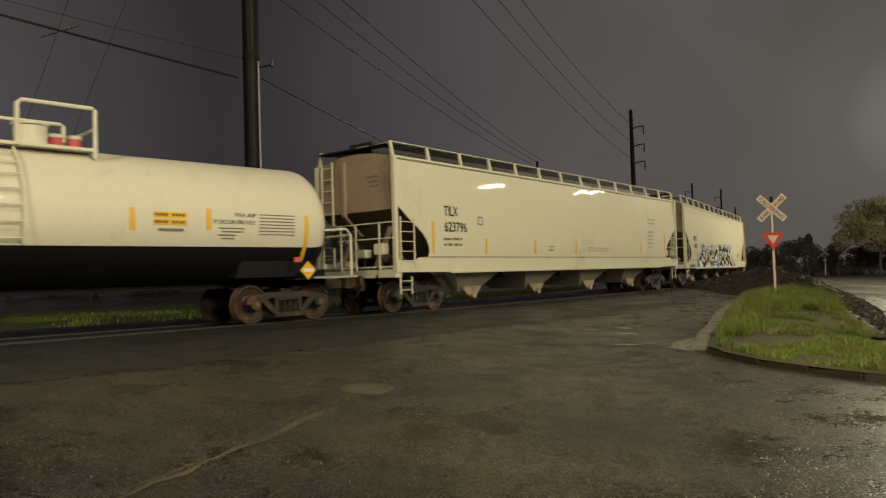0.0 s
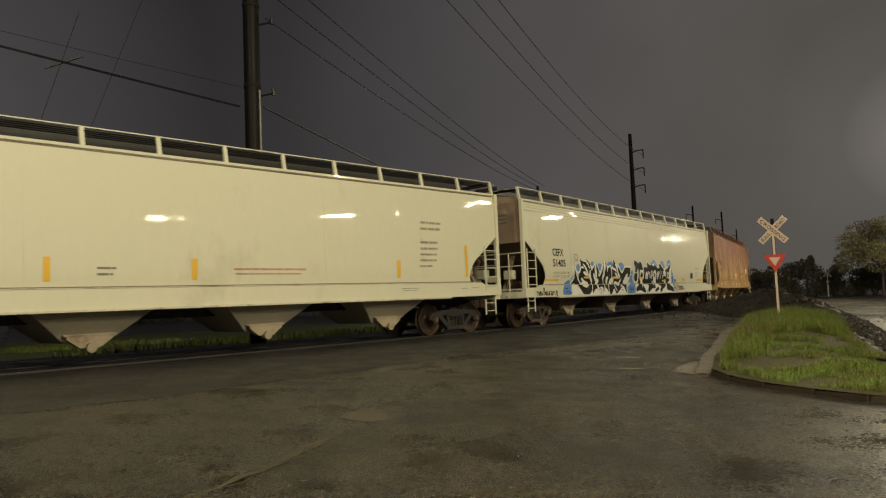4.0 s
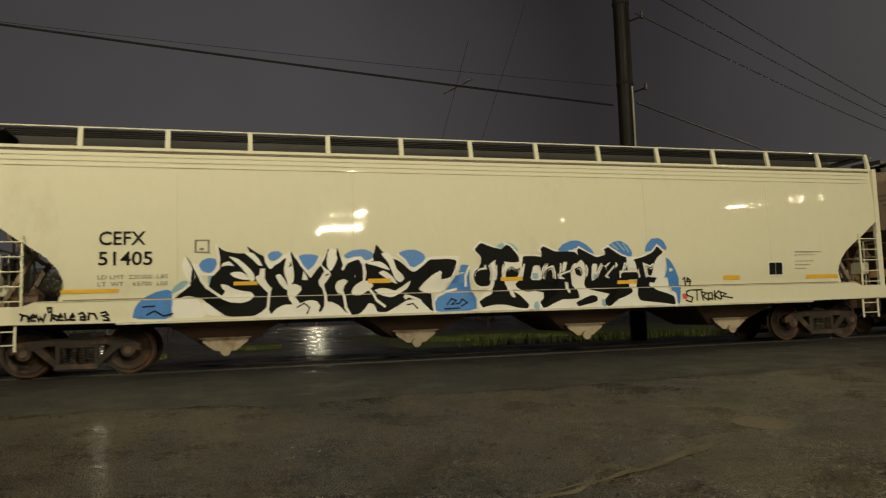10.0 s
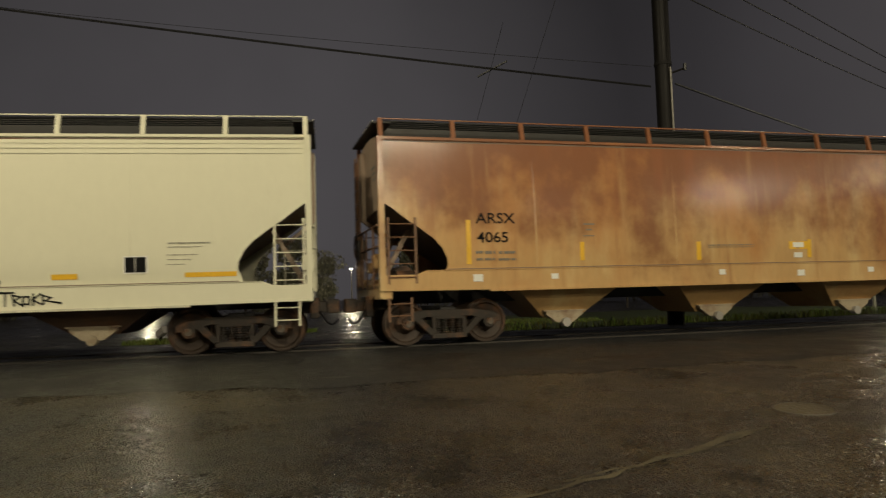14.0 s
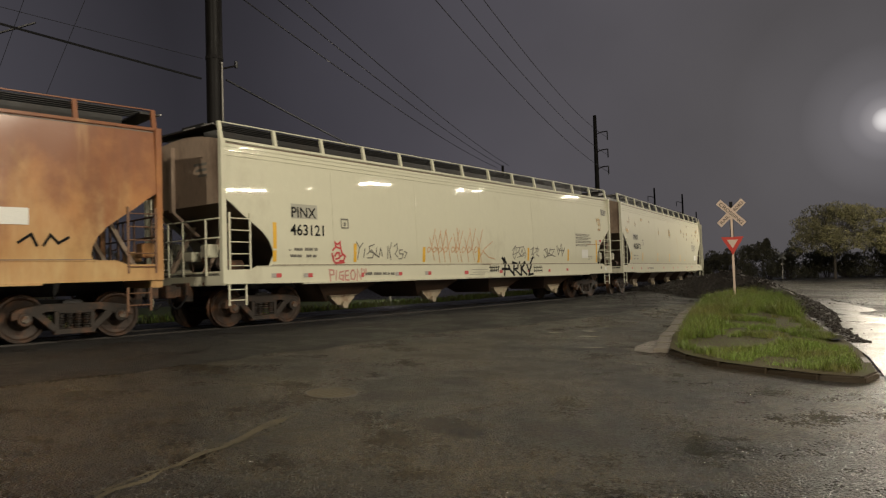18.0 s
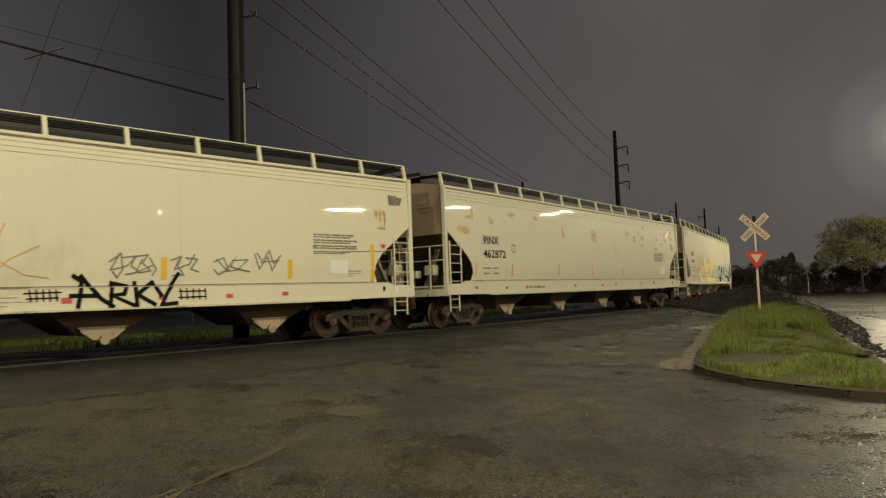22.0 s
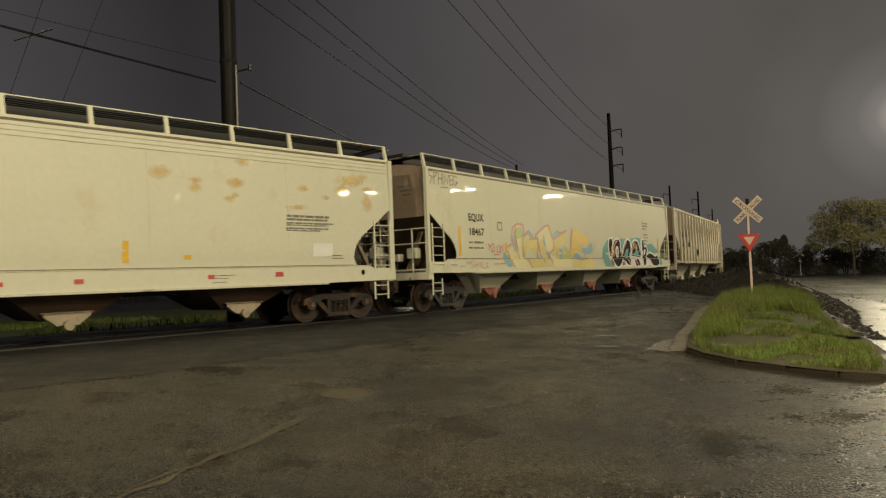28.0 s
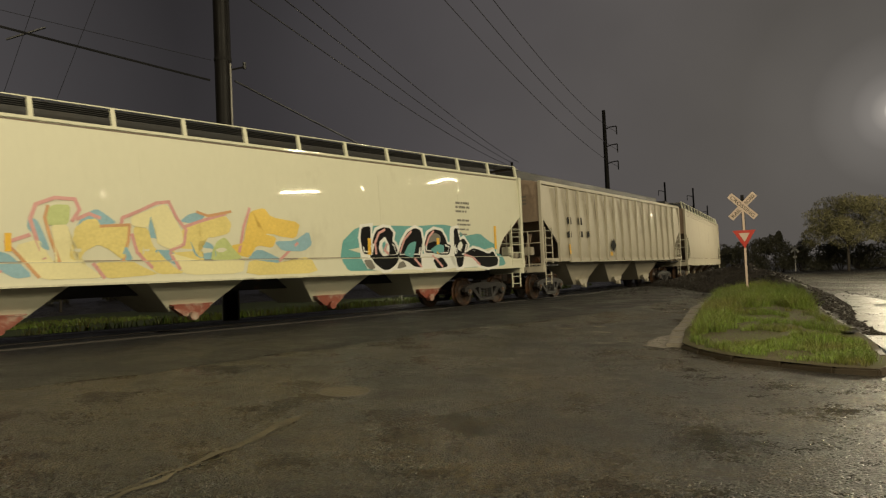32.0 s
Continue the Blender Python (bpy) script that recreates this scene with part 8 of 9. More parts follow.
utility_pole("utility_pole", "short dark distant pole beyond the track", *P5, 13.2, 0.18, 0.13, [(12.4, 0.7, 0.6), (12.4, 0.7, 3.7)])
for az, d, hh in ((17.28, 150, 18.1), (19.28, 165, 18.2), (20.22, 220, 18.4)):
    utility_pole("utility_pole", "thin dark distant pole beyond the track", *polar(az, d), hh, 0.28, 0.16, [(hh - 1.6, 1.3, 3.1), (hh - 3.8, 1.3, 3.1)])


def wire(name, a, b, sag, r, label, n=28):
    bm = bmesh.new()
    a, b = Vector(a), Vector(b)
    pts = []
    for i in range(n + 1):
        k = i / n
        p = a.lerp(b, k)
        p.z -= sag * 4 * k * (1 - k)
        pts.append(p)
    rings = []
    for i, p in enumerate(pts):
        d = (pts[min(i + 1, n)] - pts[max(i - 1, 0)]).to_track_quat("Z", "Y").to_matrix()
        rings.append([bm.verts.new(p + d @ Vector((r * math.cos(q), r * math.sin(q), 0))) for q in np.linspace(0, 2 * math.pi, 6)[:-1]])
    for a0, b0 in zip(rings[:-1], rings[1:]):
        for i in range(5):
            bm.faces.new([a0[i], a0[(i + 1) % 5], b0[(i + 1) % 5], b0[i]])
    ob = new(name, finish(name, bm, CABLE))
    return tagged(ob, label, "cable", "overhead wires")


def sky_point(az, el, d):
    x, y = polar(az, d)
    return (x, y, EYE_Z + d * math.tan(math.radians(el)))


for a, z5, dx in (((-15.4, 21.8), 12.4, -0.5), ((-15.1, 23.6), 12.6, 0.0), ((-13.6, 24.4), 12.6, 0.7)):
    wire("power_line", sky_point(*a, 23.2), (P5[0] + dx, P5[1], z5), 0.5, 0.021, "thin black power line between poles")
for a, z2 in (((-3.6, 26.0), 12.8), ((-1.4, 26.2), 14.8), (( 0.7, 26.2), 16.9)):
    wire("power_line", sky_point(*a, 27.0), (P2[0] + 1.4, P2[1], z2), 1.1, 0.021, "thin black power line between poles")
wire("cable", (P1[0] - 0.35, P1[1] - 0.2, 7.28), (P1[0] - 21.0, P1[1] - 21.0, 10.0), 0.12, 0.035, "thick black overhead cable")
wire("cable", (P1[0] + 0.35, P1[1], 7.28), (P1[0] + 22.0, P1[1] + 48.0, 4.2), 0.9, 0.03, "thick black overhead cable")
wire("wire", (P1[0] - 0.3, P1[1] - 0.2, 7.9), (P1[0] - 16.0, P1[1] - 14.0, 9.6), 0.1, 0.008, "thin black overhead service wire")
wire("cable_spreader", sky_point(-30.9, 17.1, 21.9), sky_point(-28.5, 18.15, 21.6), 0.0, 0.03, "short dark bar on the overhead cable", 2)
for a, g in (((-24.0, 23.4), -33.6), ((-28.7, 21.0), -36.0)):
    gx, gy = polar(g, 34.0)
    wire("guy_wire", sky_point(*a, 24.0), (gx, gy, ground_z(gx, gy)), 0.0, 0.008, "thin slanting guy wire to the ground", 4)

# ---------------------------------------------------------------- crossing sign
def crossing_sign(x, y, z, s, yaw):
    ob = thing("crossing_sign", "white crossbuck over a red yield sign on a post", "road sign", "", pose(x, y, z, 0, 0, yaw))
    part("post", a_box(-0.05, 0.05, -0.05, 0.05, 0, 3.16), POLE_WOOD, ob)
    part("post_strip", a_box(-0.035, 0.035, -0.058, -0.052, 0.12, 2.75), SIGN_WHITE, ob, "white reflective strip")
    for k, (a, txt) in enumerate(((45, "RAILROAD"), (-45, "CROSSING"))):
        bm = a_box(-0.53, 0.53, -0.07 - 0.008 * k, -0.064 - 0.008 * k, -0.10, 0.10)
        bl = part("blade", bm, SIGN_WHITE, ob)
        bl.matrix_basis = pose(0, 0, 2.80) @ pose(0, 0, 0, 0, -a, 0)
        halves = (("RAIL", -0.47, 0.36), ("ROAD", 0.11, 0.36)) if k == 0 else (("CROSSING", -0.47, 0.94),)
        for tx, x0, ww in halves:
            cu = bpy.data.curves.new("text", "FONT")
            cu.body, cu.size = tx, 0.155
            t = bpy.data.objects.new("text", cu)
            scene.collection.objects.link(t)
            bpy.context.view_layer.update()
            me = bpy.data.meshes.new_from_object(t.evaluated_get(bpy.context.evaluated_depsgraph_get()))
            bpy.data.objects.remove(t)
            w = max(v.co.x for v in me.vertices)
            for v in me.vertices:
                v.co = (x0 + v.co.x * ww / w, -0.074 - 0.008 * k, v.co.y - 0.06)
            me.materials.append(BLACK_INK)
            part("lettering", me, None, bl)
    tri = [(-0.34, 2.03), (0.34, 2.03), (0.0, 1.45)]
    y_ = part("yield_plate", prism(bmesh.new(), tri, "y", -0.075, -0.07), SIGN_RED, ob, "red yield triangle")
    part("yield_centre", prism(bmesh.new(), [(-0.165, 1.94), (0.165, 1.94), (0.0, 1.66)], "y", -0.08, -0.076), SIGN_WHITE, y_, "white inner triangle")
    return ob


crossing_sign(*polar(22.65, 25.0), 0.0, 1.0, -22)

# ---------------------------------------------------------------- crossing pavement, lots, island, heap
def ribbon(name, s0, s1, sides, material, lift, label, category):
    bm = bmesh.new()
    rows = []
    for s in np.arange(s0, s1 + 0.01, 0.4):
        row = []
        for a in sides:
            if abs(a) > 4.9:      # the worn outer edge
                a += 0.5 * noise.noise((s * 0.35, a, 0.5)) + 0.22 * noise.noise((s * 1.9, a, 2.5))
            x, y = on_track(s, a)
            row.append(bm.verts.new((x, y, ground_z(x, y) + lift)))
        rows.append(row)
    for a, b in zip(rows[:-1], rows[1:]):
        for i in range(len(sides) - 1):
            bm.faces.new([a[i], b[i], b[i + 1], a[i + 1]])
    bmesh.ops.recalc_face_normals(bm, faces=bm.faces[:])
    ob = new(name, finish(name, bm, material, True))
    if sum(p.normal.z for p in ob.data.polygons) < 0:
        ob.data.flip_normals()
    return tagged(ob, label, category, kind="structure")


ribbon("crossing_pavement", -60, 22, (-6.2, -4.5, -3.0, -0.83), CROSSING, 0.004, "dark smooth asphalt strip beside the rails", "pavement")
ribbon("crossing_pavement", -60, 22, (-0.67, 0.0, 0.67), CROSSING, 0.006, "dark asphalt between the rails", "pavement")
ribbon("crossing_pavement", -60, 22, (0.83, 3.0, 5.0), CROSSING, 0.004, "dark asphalt strip beyond the rails", "pavement")
ribbon("ballast_bed", 22, 120, (-3.4, -2.2, -1.0, 0, 1.0, 2.2, 3.4), STONE, 0.008, "dark wet ballast under the rails", "ballast")


def flat(name, poly, material, lift, label, category, step=3.0):
    """A sheet over a polygon of the plan, laid on the ground."""
    bm = bmesh.new()
    bm.faces.new([bm.verts.new((x, y, 0)) for x, y in poly])
    xs, ys = [p[0] for p in poly], [p[1] for p in poly]
    for axis, lo, hi in (((1, 0, 0), min(xs), max(xs)), ((0, 1, 0), min(ys), max(ys))):
        for v in np.arange(lo + step, hi, step):
            bmesh.ops.bisect_plane(bm, geom=bm.verts[:] + bm.edges[:] + bm.faces[:], plane_co=(v * axis[0], v * axis[1], 0), plane_no=axis)
    for v in bm.verts:
        v.co.z = ground_z(v.co.x, v.co.y) + lift
    bm.normal_update()
    for f in bm.faces:
        if f.normal.z < 0:
            f.normal_flip()
    return tagged(new(name, finish(name, bm, material, True)), label, category, kind="structure")


LAWN = mat("lawn", (0.06, 0.085, 0.018), 0.8, 0, 0.4, 5.0, (0.035, 0.035, 0.018), 0.3, 0.8, 12)
flat("lot", [(8.1, 10.6), (8.2, 13.4), (9.5, 15.9), (12.5, 22.2), (14.6, 28), (16.5, 34), (22, 48), (38, 97), (110, 97), (80, 8), (20, 6)], LOT, 0.012, "wet grey paved lot beyond the gravel heap", "pavement", 4.0)
back_lot = [on_track(s, 12.0) for s in (-60, -45, -30, -20, -10, -4)] + [on_track(s, 45.0) for s in (-4, -20, -40, -60)]
flat("back_lot", back_lot, YARD, 0.012, "wet paved yard on the far side of the track", "pavement", 4.0)

lawn = [on_track(s, 7.0) for s in (-3, 5, 15, 25, 35)] + [on_track(s, 34.0) for s in (35, 20, 5, -3)]
flat("lawn", lawn, LAWN, 0.010, "dim green lawn beyond the track", "lawn", 4.0)

ISLAND = [(4.3, 13.2), (3.97, 12.3), (3.98, 11.5), (4.2, 10.7), (4.6, 10.05), (5.0, 9.45), (5.4, 9.15), (5.85, 9.6), (6.9, 11.7), (7.7, 13.6), (8.9, 16.8), (11.2, 22.2), (12.6, 25.2), (11.2, 27.5), (9.6, 26.0), (8.2, 22.5), (6.9, 19.7), (5.35, 15.8), (4.65, 14.2)]


def inside(x, y, poly):
    hit = False
    for (x0, y0), (x1, y1) in zip(poly, poly[1:] + poly[:1]):
        if (y0 > y) != (y1 > y) and x < x0 + (x1 - x0) * (y - y0) / (y1 - y0):
            hit = not hit
    return hit


def edge_distance(x, y, poly):
    best = 99.0
    for (x0, y0), (x1, y1) in zip(poly, poly[1:] + poly[:1]):
        dx, dy = x1 - x0, y1 - y0
        k = min(1, max(0, ((x - x0) * dx + (y - y0) * dy) / (dx * dx + dy * dy)))
        best = min(best, math.hypot(x - x0 - k * dx, y - y0 - k * dy))
    return best


def island_z(x, y):
    d = edge_distance(x, y, ISLAND)
    k = min(1, d / 1.2)
    n = noise.noise((x * 0.8, y * 0.8, 0.3)) * 0.03
    return ground_z(x, y) + 0.085 + 0.055 * k + n * k + 0.10 * min(1, max(0, (y - 15) / 8)) * k


def island():
    bm = bmesh.new()
    bm.faces.new([bm.verts.new((x, y, 0)) for x, y in ISLAND])
    for v in np.arange(3.6, 12.4, 0.45):
        bmesh.ops.bisect_plane(bm, geom=bm.verts[:] + bm.edges[:] + bm.faces[:], plane_co=(v, 0, 0), plane_no=(1, 0, 0))
    for v in np.arange(9.2, 27.6, 0.45):
        bmesh.ops.bisect_plane(bm, geom=bm.verts[:] + bm.edges[:] + bm.faces[:], plane_co=(0, v, 0), plane_no=(0, 1, 0))
    for v in bm.verts:
        v.co.z = island_z(v.co.x, v.co.y)
    bm.normal_update()
    for f in bm.faces:
        if f.normal.z < 0:
            f.normal_flip()
    soil = tagged(new("island", finish("island", bm, SOIL, True)), "raised traffic island of dark soil", "ground", kind="structure")
    # kerb stones round the near part
    pts = []
    ring = ISLAND[-4:] + ISLAND[:12]
    for (x0, y0), (x1, y1) in zip(ring[:-1], ring[1:]):
        ln = math.hypot(x1 - x0, y1 - y0)
        n = max(1, round(ln / 0.9))
        for i in range(n):
            pts.append(((x0 + (x1 - x0) * i / n, y0 + (y1 - y0) * i / n), (x0 + (x1 - x0) * (i + 1) / n, y0 + (y1 - y0) * (i + 1) / n)))
    kerb = tagged(new("kerb"), "worn concrete kerb round the island", "kerb", kind="structure")
    rnd = random.Random(4)
    for (x0, y0), (x1, y1) in pts:
        ln = math.hypot(x1 - x0, y1 - y0)
        gx, gy = (x0 + x1) / 2, (y0 + y1) / 2
        street = gy > 12.6 and gx < 4.7 + (gy - 13) * 0.48      # the worn pale side along the street
        lot = gx > 5.9 and not street
        top = (0.075 if street else 0.085 if lot else 0.075) + rnd.uniform(-0.012, 0.008)
        outer, inner = (-0.26, 0.10) if street else (-0.02, 0.10) if lot else (-0.03, 0.12)
        o = part("kerb_stone", a_box(-ln / 2 + 0.001, ln / 2 - 0.001, outer, inner, -0.2, top, 0.02), PALE_KERB if street else KERB, kerb)
        o.matrix_world = pose(gx, gy, ground_z(gx, gy), rnd.uniform(-1.5, 1.5), rnd.uniform(-0.6, 0.6), math.degrees(math.atan2(y1 - y0, x1 - x0)) + rnd.uniform(-1, 1))


island()


def blades(name, spots, material, label):
    """Many single blades of grass: (x, y, z, height, lean, width)."""
    rnd = random.Random(11)
    verts, faces = [], []
    for x, y, z, hh, lean, w in spots:
        a, b = rnd.uniform(0, 6.283), rnd.uniform(0, 6.283)
        dx, dy = math.cos(a) * w, math.sin(a) * w
        lx, ly = math.cos(b) * lean, math.sin(b) * lean
        k = len(verts)
        verts += [(x - dx, y - dy, z), (x + dx, y + dy, z), (x + lx * 0.35 + dx * 0.7, y + ly * 0.35 + dy * 0.7, z + hh * 0.6), (x + lx * 0.35 - dx * 0.7, y + ly * 0.35 - dy * 0.7, z + hh * 0.6), (x + lx, y + ly, z + hh)]
        faces += [(k, k + 1, k + 2, k + 3), (k + 3, k + 2, k + 4)]
    me = bpy.data.meshes.new(name)
    me.from_pydata(verts, [], faces)
    me.materials.append(material)
    return tagged(new(name, me), label, "grass", kind="stuff")


def island_grass():
    rnd = random.Random(5)
    spots = []
    while len(spots) < 80000:
        x, y = rnd.uniform(3.9, 12.6), rnd.uniform(8.8, 27.5)
        if not inside(x, y, ISLAND):
            continue
        n = noise.noise((x * 0.9, y * 0.9, 2.0)) + 0.6 * noise.noise((x * 2.7, y * 2.7, 5.0))
        d = edge_distance(x, y, ISLAND)
        street = d < 0.75 + 0.5 * n and x < 5.6 + (y - 13) * 0.46 and y > 12.9      # the edge along the street
        bare = 12.4 < y - 0.25 * (x - 7) < 18.4 and not street
        if d < 0.10 + 0.16 * rnd.random():
            continue
        if n < (0.30 if bare else -0.22 if y > 12.6 else -0.55):
            if rnd.random() > (0.07 if bare else 0.22):
                continue
            tall = 0.04
        elif street:
            tall = 0.10 + 0.24 * rnd.random()
        elif y > 18.6:
            tall = 0.14 + 0.40 * rnd.random() * (0.6 + max(0, n))
        else:
            tall = 0.07 + 0.09 * max(0, n + 0.3)
        spots.append((x, y, island_z(x, y) - 0.01, tall * rnd.uniform(0.5, 1.15), tall * rnd.uniform(0.2, 0.9), rnd.uniform(0.002, 0.005)))
    blades("island_grass", spots, GRASS, "patchy wet green grass on the island")


island_grass()


def far_grass():
    """The weedy strip along the far side of the track."""
    rnd = random.Random(6)
    spots = []
    for _ in range(9000):
        s, a = rnd.uniform(-1, 40), rnd.choice((8.0, 9.5, 11.0)) + rnd.uniform(-1.4, 1.6)
        if noise.noise((s * 0.25, a * 0.4, 1.0)) < -0.05:
            continue
        x, y = on_track(s, a)
        hh = rnd.uniform(0.12, 0.42)
        spots.append((x, y, ground_z(x, y), hh, hh * 0.5, 0.02))
    blades("verge_grass", spots, GRASS, "rough grass verge beyond the track")


far_grass()

RIDGE = [(8.0, 13.6, 0.04), (9.4, 17.0, 0.05), (11.2, 20.8, 0.10), (11.9, 23.4, 0.30), (12.2, 26.0, 0.70), (12.6, 30.0, 1.08), (12.6, 34.0, 0.80), (12.2, 37.5, 0.45), (11.0, 39.5, 0.2)]


def heap_h(x, y):
    best = 0.0
    for (x0, y0, h0), (x1, y1, h1) in zip(RIDGE[:-1], RIDGE[1:]):
        dx, dy = x1 - x0, y1 - y0
        k = min(1, max(0, ((x - x0) * dx + (y - y0) * dy) / (dx * dx + dy * dy)))
        d = math.hypot(x - x0 - k * dx, y - y0 - k * dy)
        hh = h0 + (h1 - h0) * k
        w = 0.3 + 1.9 * hh
        best = max(best, hh * max(0.0, 1 - d / w) ** 0.9)
    return best * (1 + 0.25 * noise.noise((x * 1.3, y * 1.3, 0))) + 0.05 * best * noise.noise((x * 5, y * 5, 3))


def gravel_heap():
    bm = bmesh.new()
    xs, ys = np.arange(5.5, 18.5, 0.3), np.arange(10.5, 43.0, 0.3)
    grid = {}
    for j, y in enumerate(ys):
        for i, x in enumerate(xs):
            grid[i, j] = (x, y, ground_z(x, y) + heap_h(x, y) - 0.03 * (heap_h(x, y) < 0.01))
    vs = {}
    def v(i, j):
        if (i, j) not in vs:
            vs[i, j] = bm.verts.new(grid[i, j])
        return vs[i, j]
    for j in range(len(ys) - 1):
        for i in range(len(xs) - 1):
            if max(heap_h(*grid[a, b][:2]) for a, b in ((i, j), (i + 1, j), (i + 1, j + 1), (i, j + 1))) > 0.01:
                bm.faces.new([v(i, j), v(i + 1, j), v(i + 1, j + 1), v(i, j + 1)])
    heap = tagged(new("gravel_heap", finish("gravel_heap", bm, STONE, False)), "long dark heap of ballast gravel beside the island", "gravel heap", kind="stuff")
    rnd = random.Random(8)
    verts, faces = [], []
    octa = [(1, 0, 0), (-1, 0, 0), (0, 1, 0), (0, -1, 0), (0, 0, 1), (0, 0, -1)]
    fc = [(0, 2, 4), (2, 1, 4), (1, 3, 4), (3, 0, 4), (2, 0, 5), (1, 2, 5), (3, 1, 5), (0, 3, 5)]
    n = 0
    while n < 9000:
        if n < 6500:
            x, y = rnd.uniform(6.5, 17), rnd.uniform(11, 41)
            if heap_h(x, y) < 0.03 and rnd.random() > 0.03:
                continue
            if inside(x, y, ISLAND):
                continue
            z = ground_z(x, y) + heap_h(x, y)
        else:
            x, y = on_track(rnd.uniform(21, 75), rnd.uniform(-3.6, 2.5))
            z = ground_z(x, y) + 0.01
        n += 1
        r = rnd.uniform(0.02, 0.05) if rnd.random() < 0.85 else rnd.uniform(0.05, 0.09)
        k = len(verts)
        ax, q = Euler((rnd.uniform(0, 6), rnd.uniform(0, 6), rnd.uniform(0, 6))).to_matrix(), [rnd.uniform(0.6, 1.3) for _ in range(6)]
        for p, s in zip(octa, q):
            w = ax @ (Vector(p) * r * s)
            verts.append((x + w.x, y + w.y, z + w.z * 0.8))
        faces += [tuple(k + i for i in f) for f in fc]
    me = bpy.data.meshes.new("loose_gravel")
    me.from_pydata(verts, [], faces)
    me.materials.append(STONE)
    tagged(new("loose_gravel", me), "loose wet dark ballast stones", "gravel", kind="stuff")


gravel_heap()


def manhole():
    x, y = -1.24, 8.6
    ob = thing("manhole_cover", "round cast iron manhole cover set in the road", "manhole cover", "", pose(x, y, ground_z(x, y) - 0.002, math.degrees(math.atan2(ground_z(x, y + 0.3) - ground_z(x, y - 0.3), 0.6)), -math.degrees(math.atan2(ground_z(x + 0.3, y) - ground_z(x - 0.3, y), 0.6))))
    bm = bmesh.new()
    rod(bm, (0, 0, -0.03), (0, 0, 0.006), 0.285, 40)
    part("cover", bm, COVER, ob)
    bm = bmesh.new()
    n = 40
    a = [[bm.verts.new((r * math.cos(2 * math.pi * i / n), r * math.sin(2 * math.pi * i / n), z)) for i in range(n)] for r, z in ((0.29, 0.002), (0.29, 0.010), (0.315, 0.010), (0.325, 0.0))]
    for p, q in zip(a[:-1], a[1:]):
        for i in range(n):
            bm.faces.new([p[i], p[(i + 1) % n], q[(i + 1) % n], q[i]])
    bmesh.ops.recalc_face_normals(bm, faces=bm.faces[:])
    part("rim", bm, IRON, ob)
    stud = finish("stud", a_box(-0.025, 0.025, -0.025, 0.025, 0.006, 0.010), IRON)
    for i in range(-4, 5):
        for j in range(-4, 5):
            if i * i + j * j < 15 and (i + j) % 2 == 0:
                part("stud", stud, None, ob).location = (i * 0.065, j * 0.065, 0)


manhole()


def patch_on_road(name, poly, material, lift, label):
    bm = bmesh.new()
    bm.faces.new([bm.verts.new((x, y, ground_z(x, y) + lift)) for x, y in poly])
    bmesh.ops.triangulate(bm, faces=bm.faces[:])
    bm.normal_update()
    for f in bm.faces:
        if f.normal.z < 0:
            f.normal_flip()
    return tagged(new(name, finish(name, bm, material)), label, "road surface", kind="structure")


SEAM = mat("crack_filler", (0.080, 0.066, 0.038), 0.65, 0, 0.5, 5.0, (0.03, 0.026, 0.018), 0.5, bump=0.8, bump_scale=30)
MUD = mat("wet_mud", (0.040, 0.032, 0.020), 0.5, 0, 0.4, 4.0, (0.02, 0.017, 0.012), 0.4, 0.9, 9, wet=0.2)
WATER = mat("puddle", (0.012, 0.011, 0.010), 0.08, 0, 0.2, 3.0)


def crack(pts, w, material=SEAM, name="road_crack", label="pale worn seam in the asphalt"):
    rnd = random.Random(int(abs(pts[0][0]) * 100))
    line = []
    for (x0, y0), (x1, y1) in zip(pts[:-1], pts[1:]):
        n = max(2, int(math.hypot(x1 - x0, y1 - y0) / 0.22))
        for i in range(n):
            line.append((x0 + (x1 - x0) * i / n + rnd.uniform(-0.05, 0.05), y0 + (y1 - y0) * i / n + rnd.uniform(-0.05, 0.05)))
    bm = bmesh.new()
    rows = []
    for i, (x, y) in enumerate(line):
        a, b = line[max(0, i - 1)], line[min(len(line) - 1, i + 1)]
        d = Vector((b[0] - a[0], b[1] - a[1])).normalized()
        q = w * rnd.uniform(0.3, 1.2)
        rows.append([bm.verts.new((x - d.y * s * q, y + d.x * s * q, ground_z(x, y) + 0.004)) for s in (-0.5, 0.5)])
    for a, b in zip(rows[:-1], rows[1:]):
        bm.faces.new([a[0], a[1], b[1], b[0]])
    bm.normal_update()
    for f in bm.faces:
        if f.normal.z < 0:
            f.normal_flip()
    tagged(new(name, finish(name, bm, material)), label, "road surface", kind="structure")


crack([(-2.7, 4.0), (-2.07, 5.5), (-1.78, 6.5), (-1.33, 7.8)], 0.085)
crack([(-2.35, 5.0), (-1.9, 5.9), (-1.4, 7.2)], 0.04)
crack([(-1.9, 6.2), (-1.55, 6.9), (-1.5, 7.5)], 0.05)
crack([(-1.78, 6.5), (-1.2, 6.9), (-0.2, 7.2), (1.0, 8.3)], 0.03)
crack([(-1.2, 9.3), (0.3, 9.6), (1.6, 10.5), (2.9, 11.2)], 0.03)
patch_on_road("apron", [(3.42, 12.5), (3.62, 13.1), (4.0, 13.75), (4.5, 14.3), (4.2, 13.3), (3.85, 12.35), (3.62, 12.2)], PALE_KERB, 0.006, "worn pale concrete apron at the kerb end")
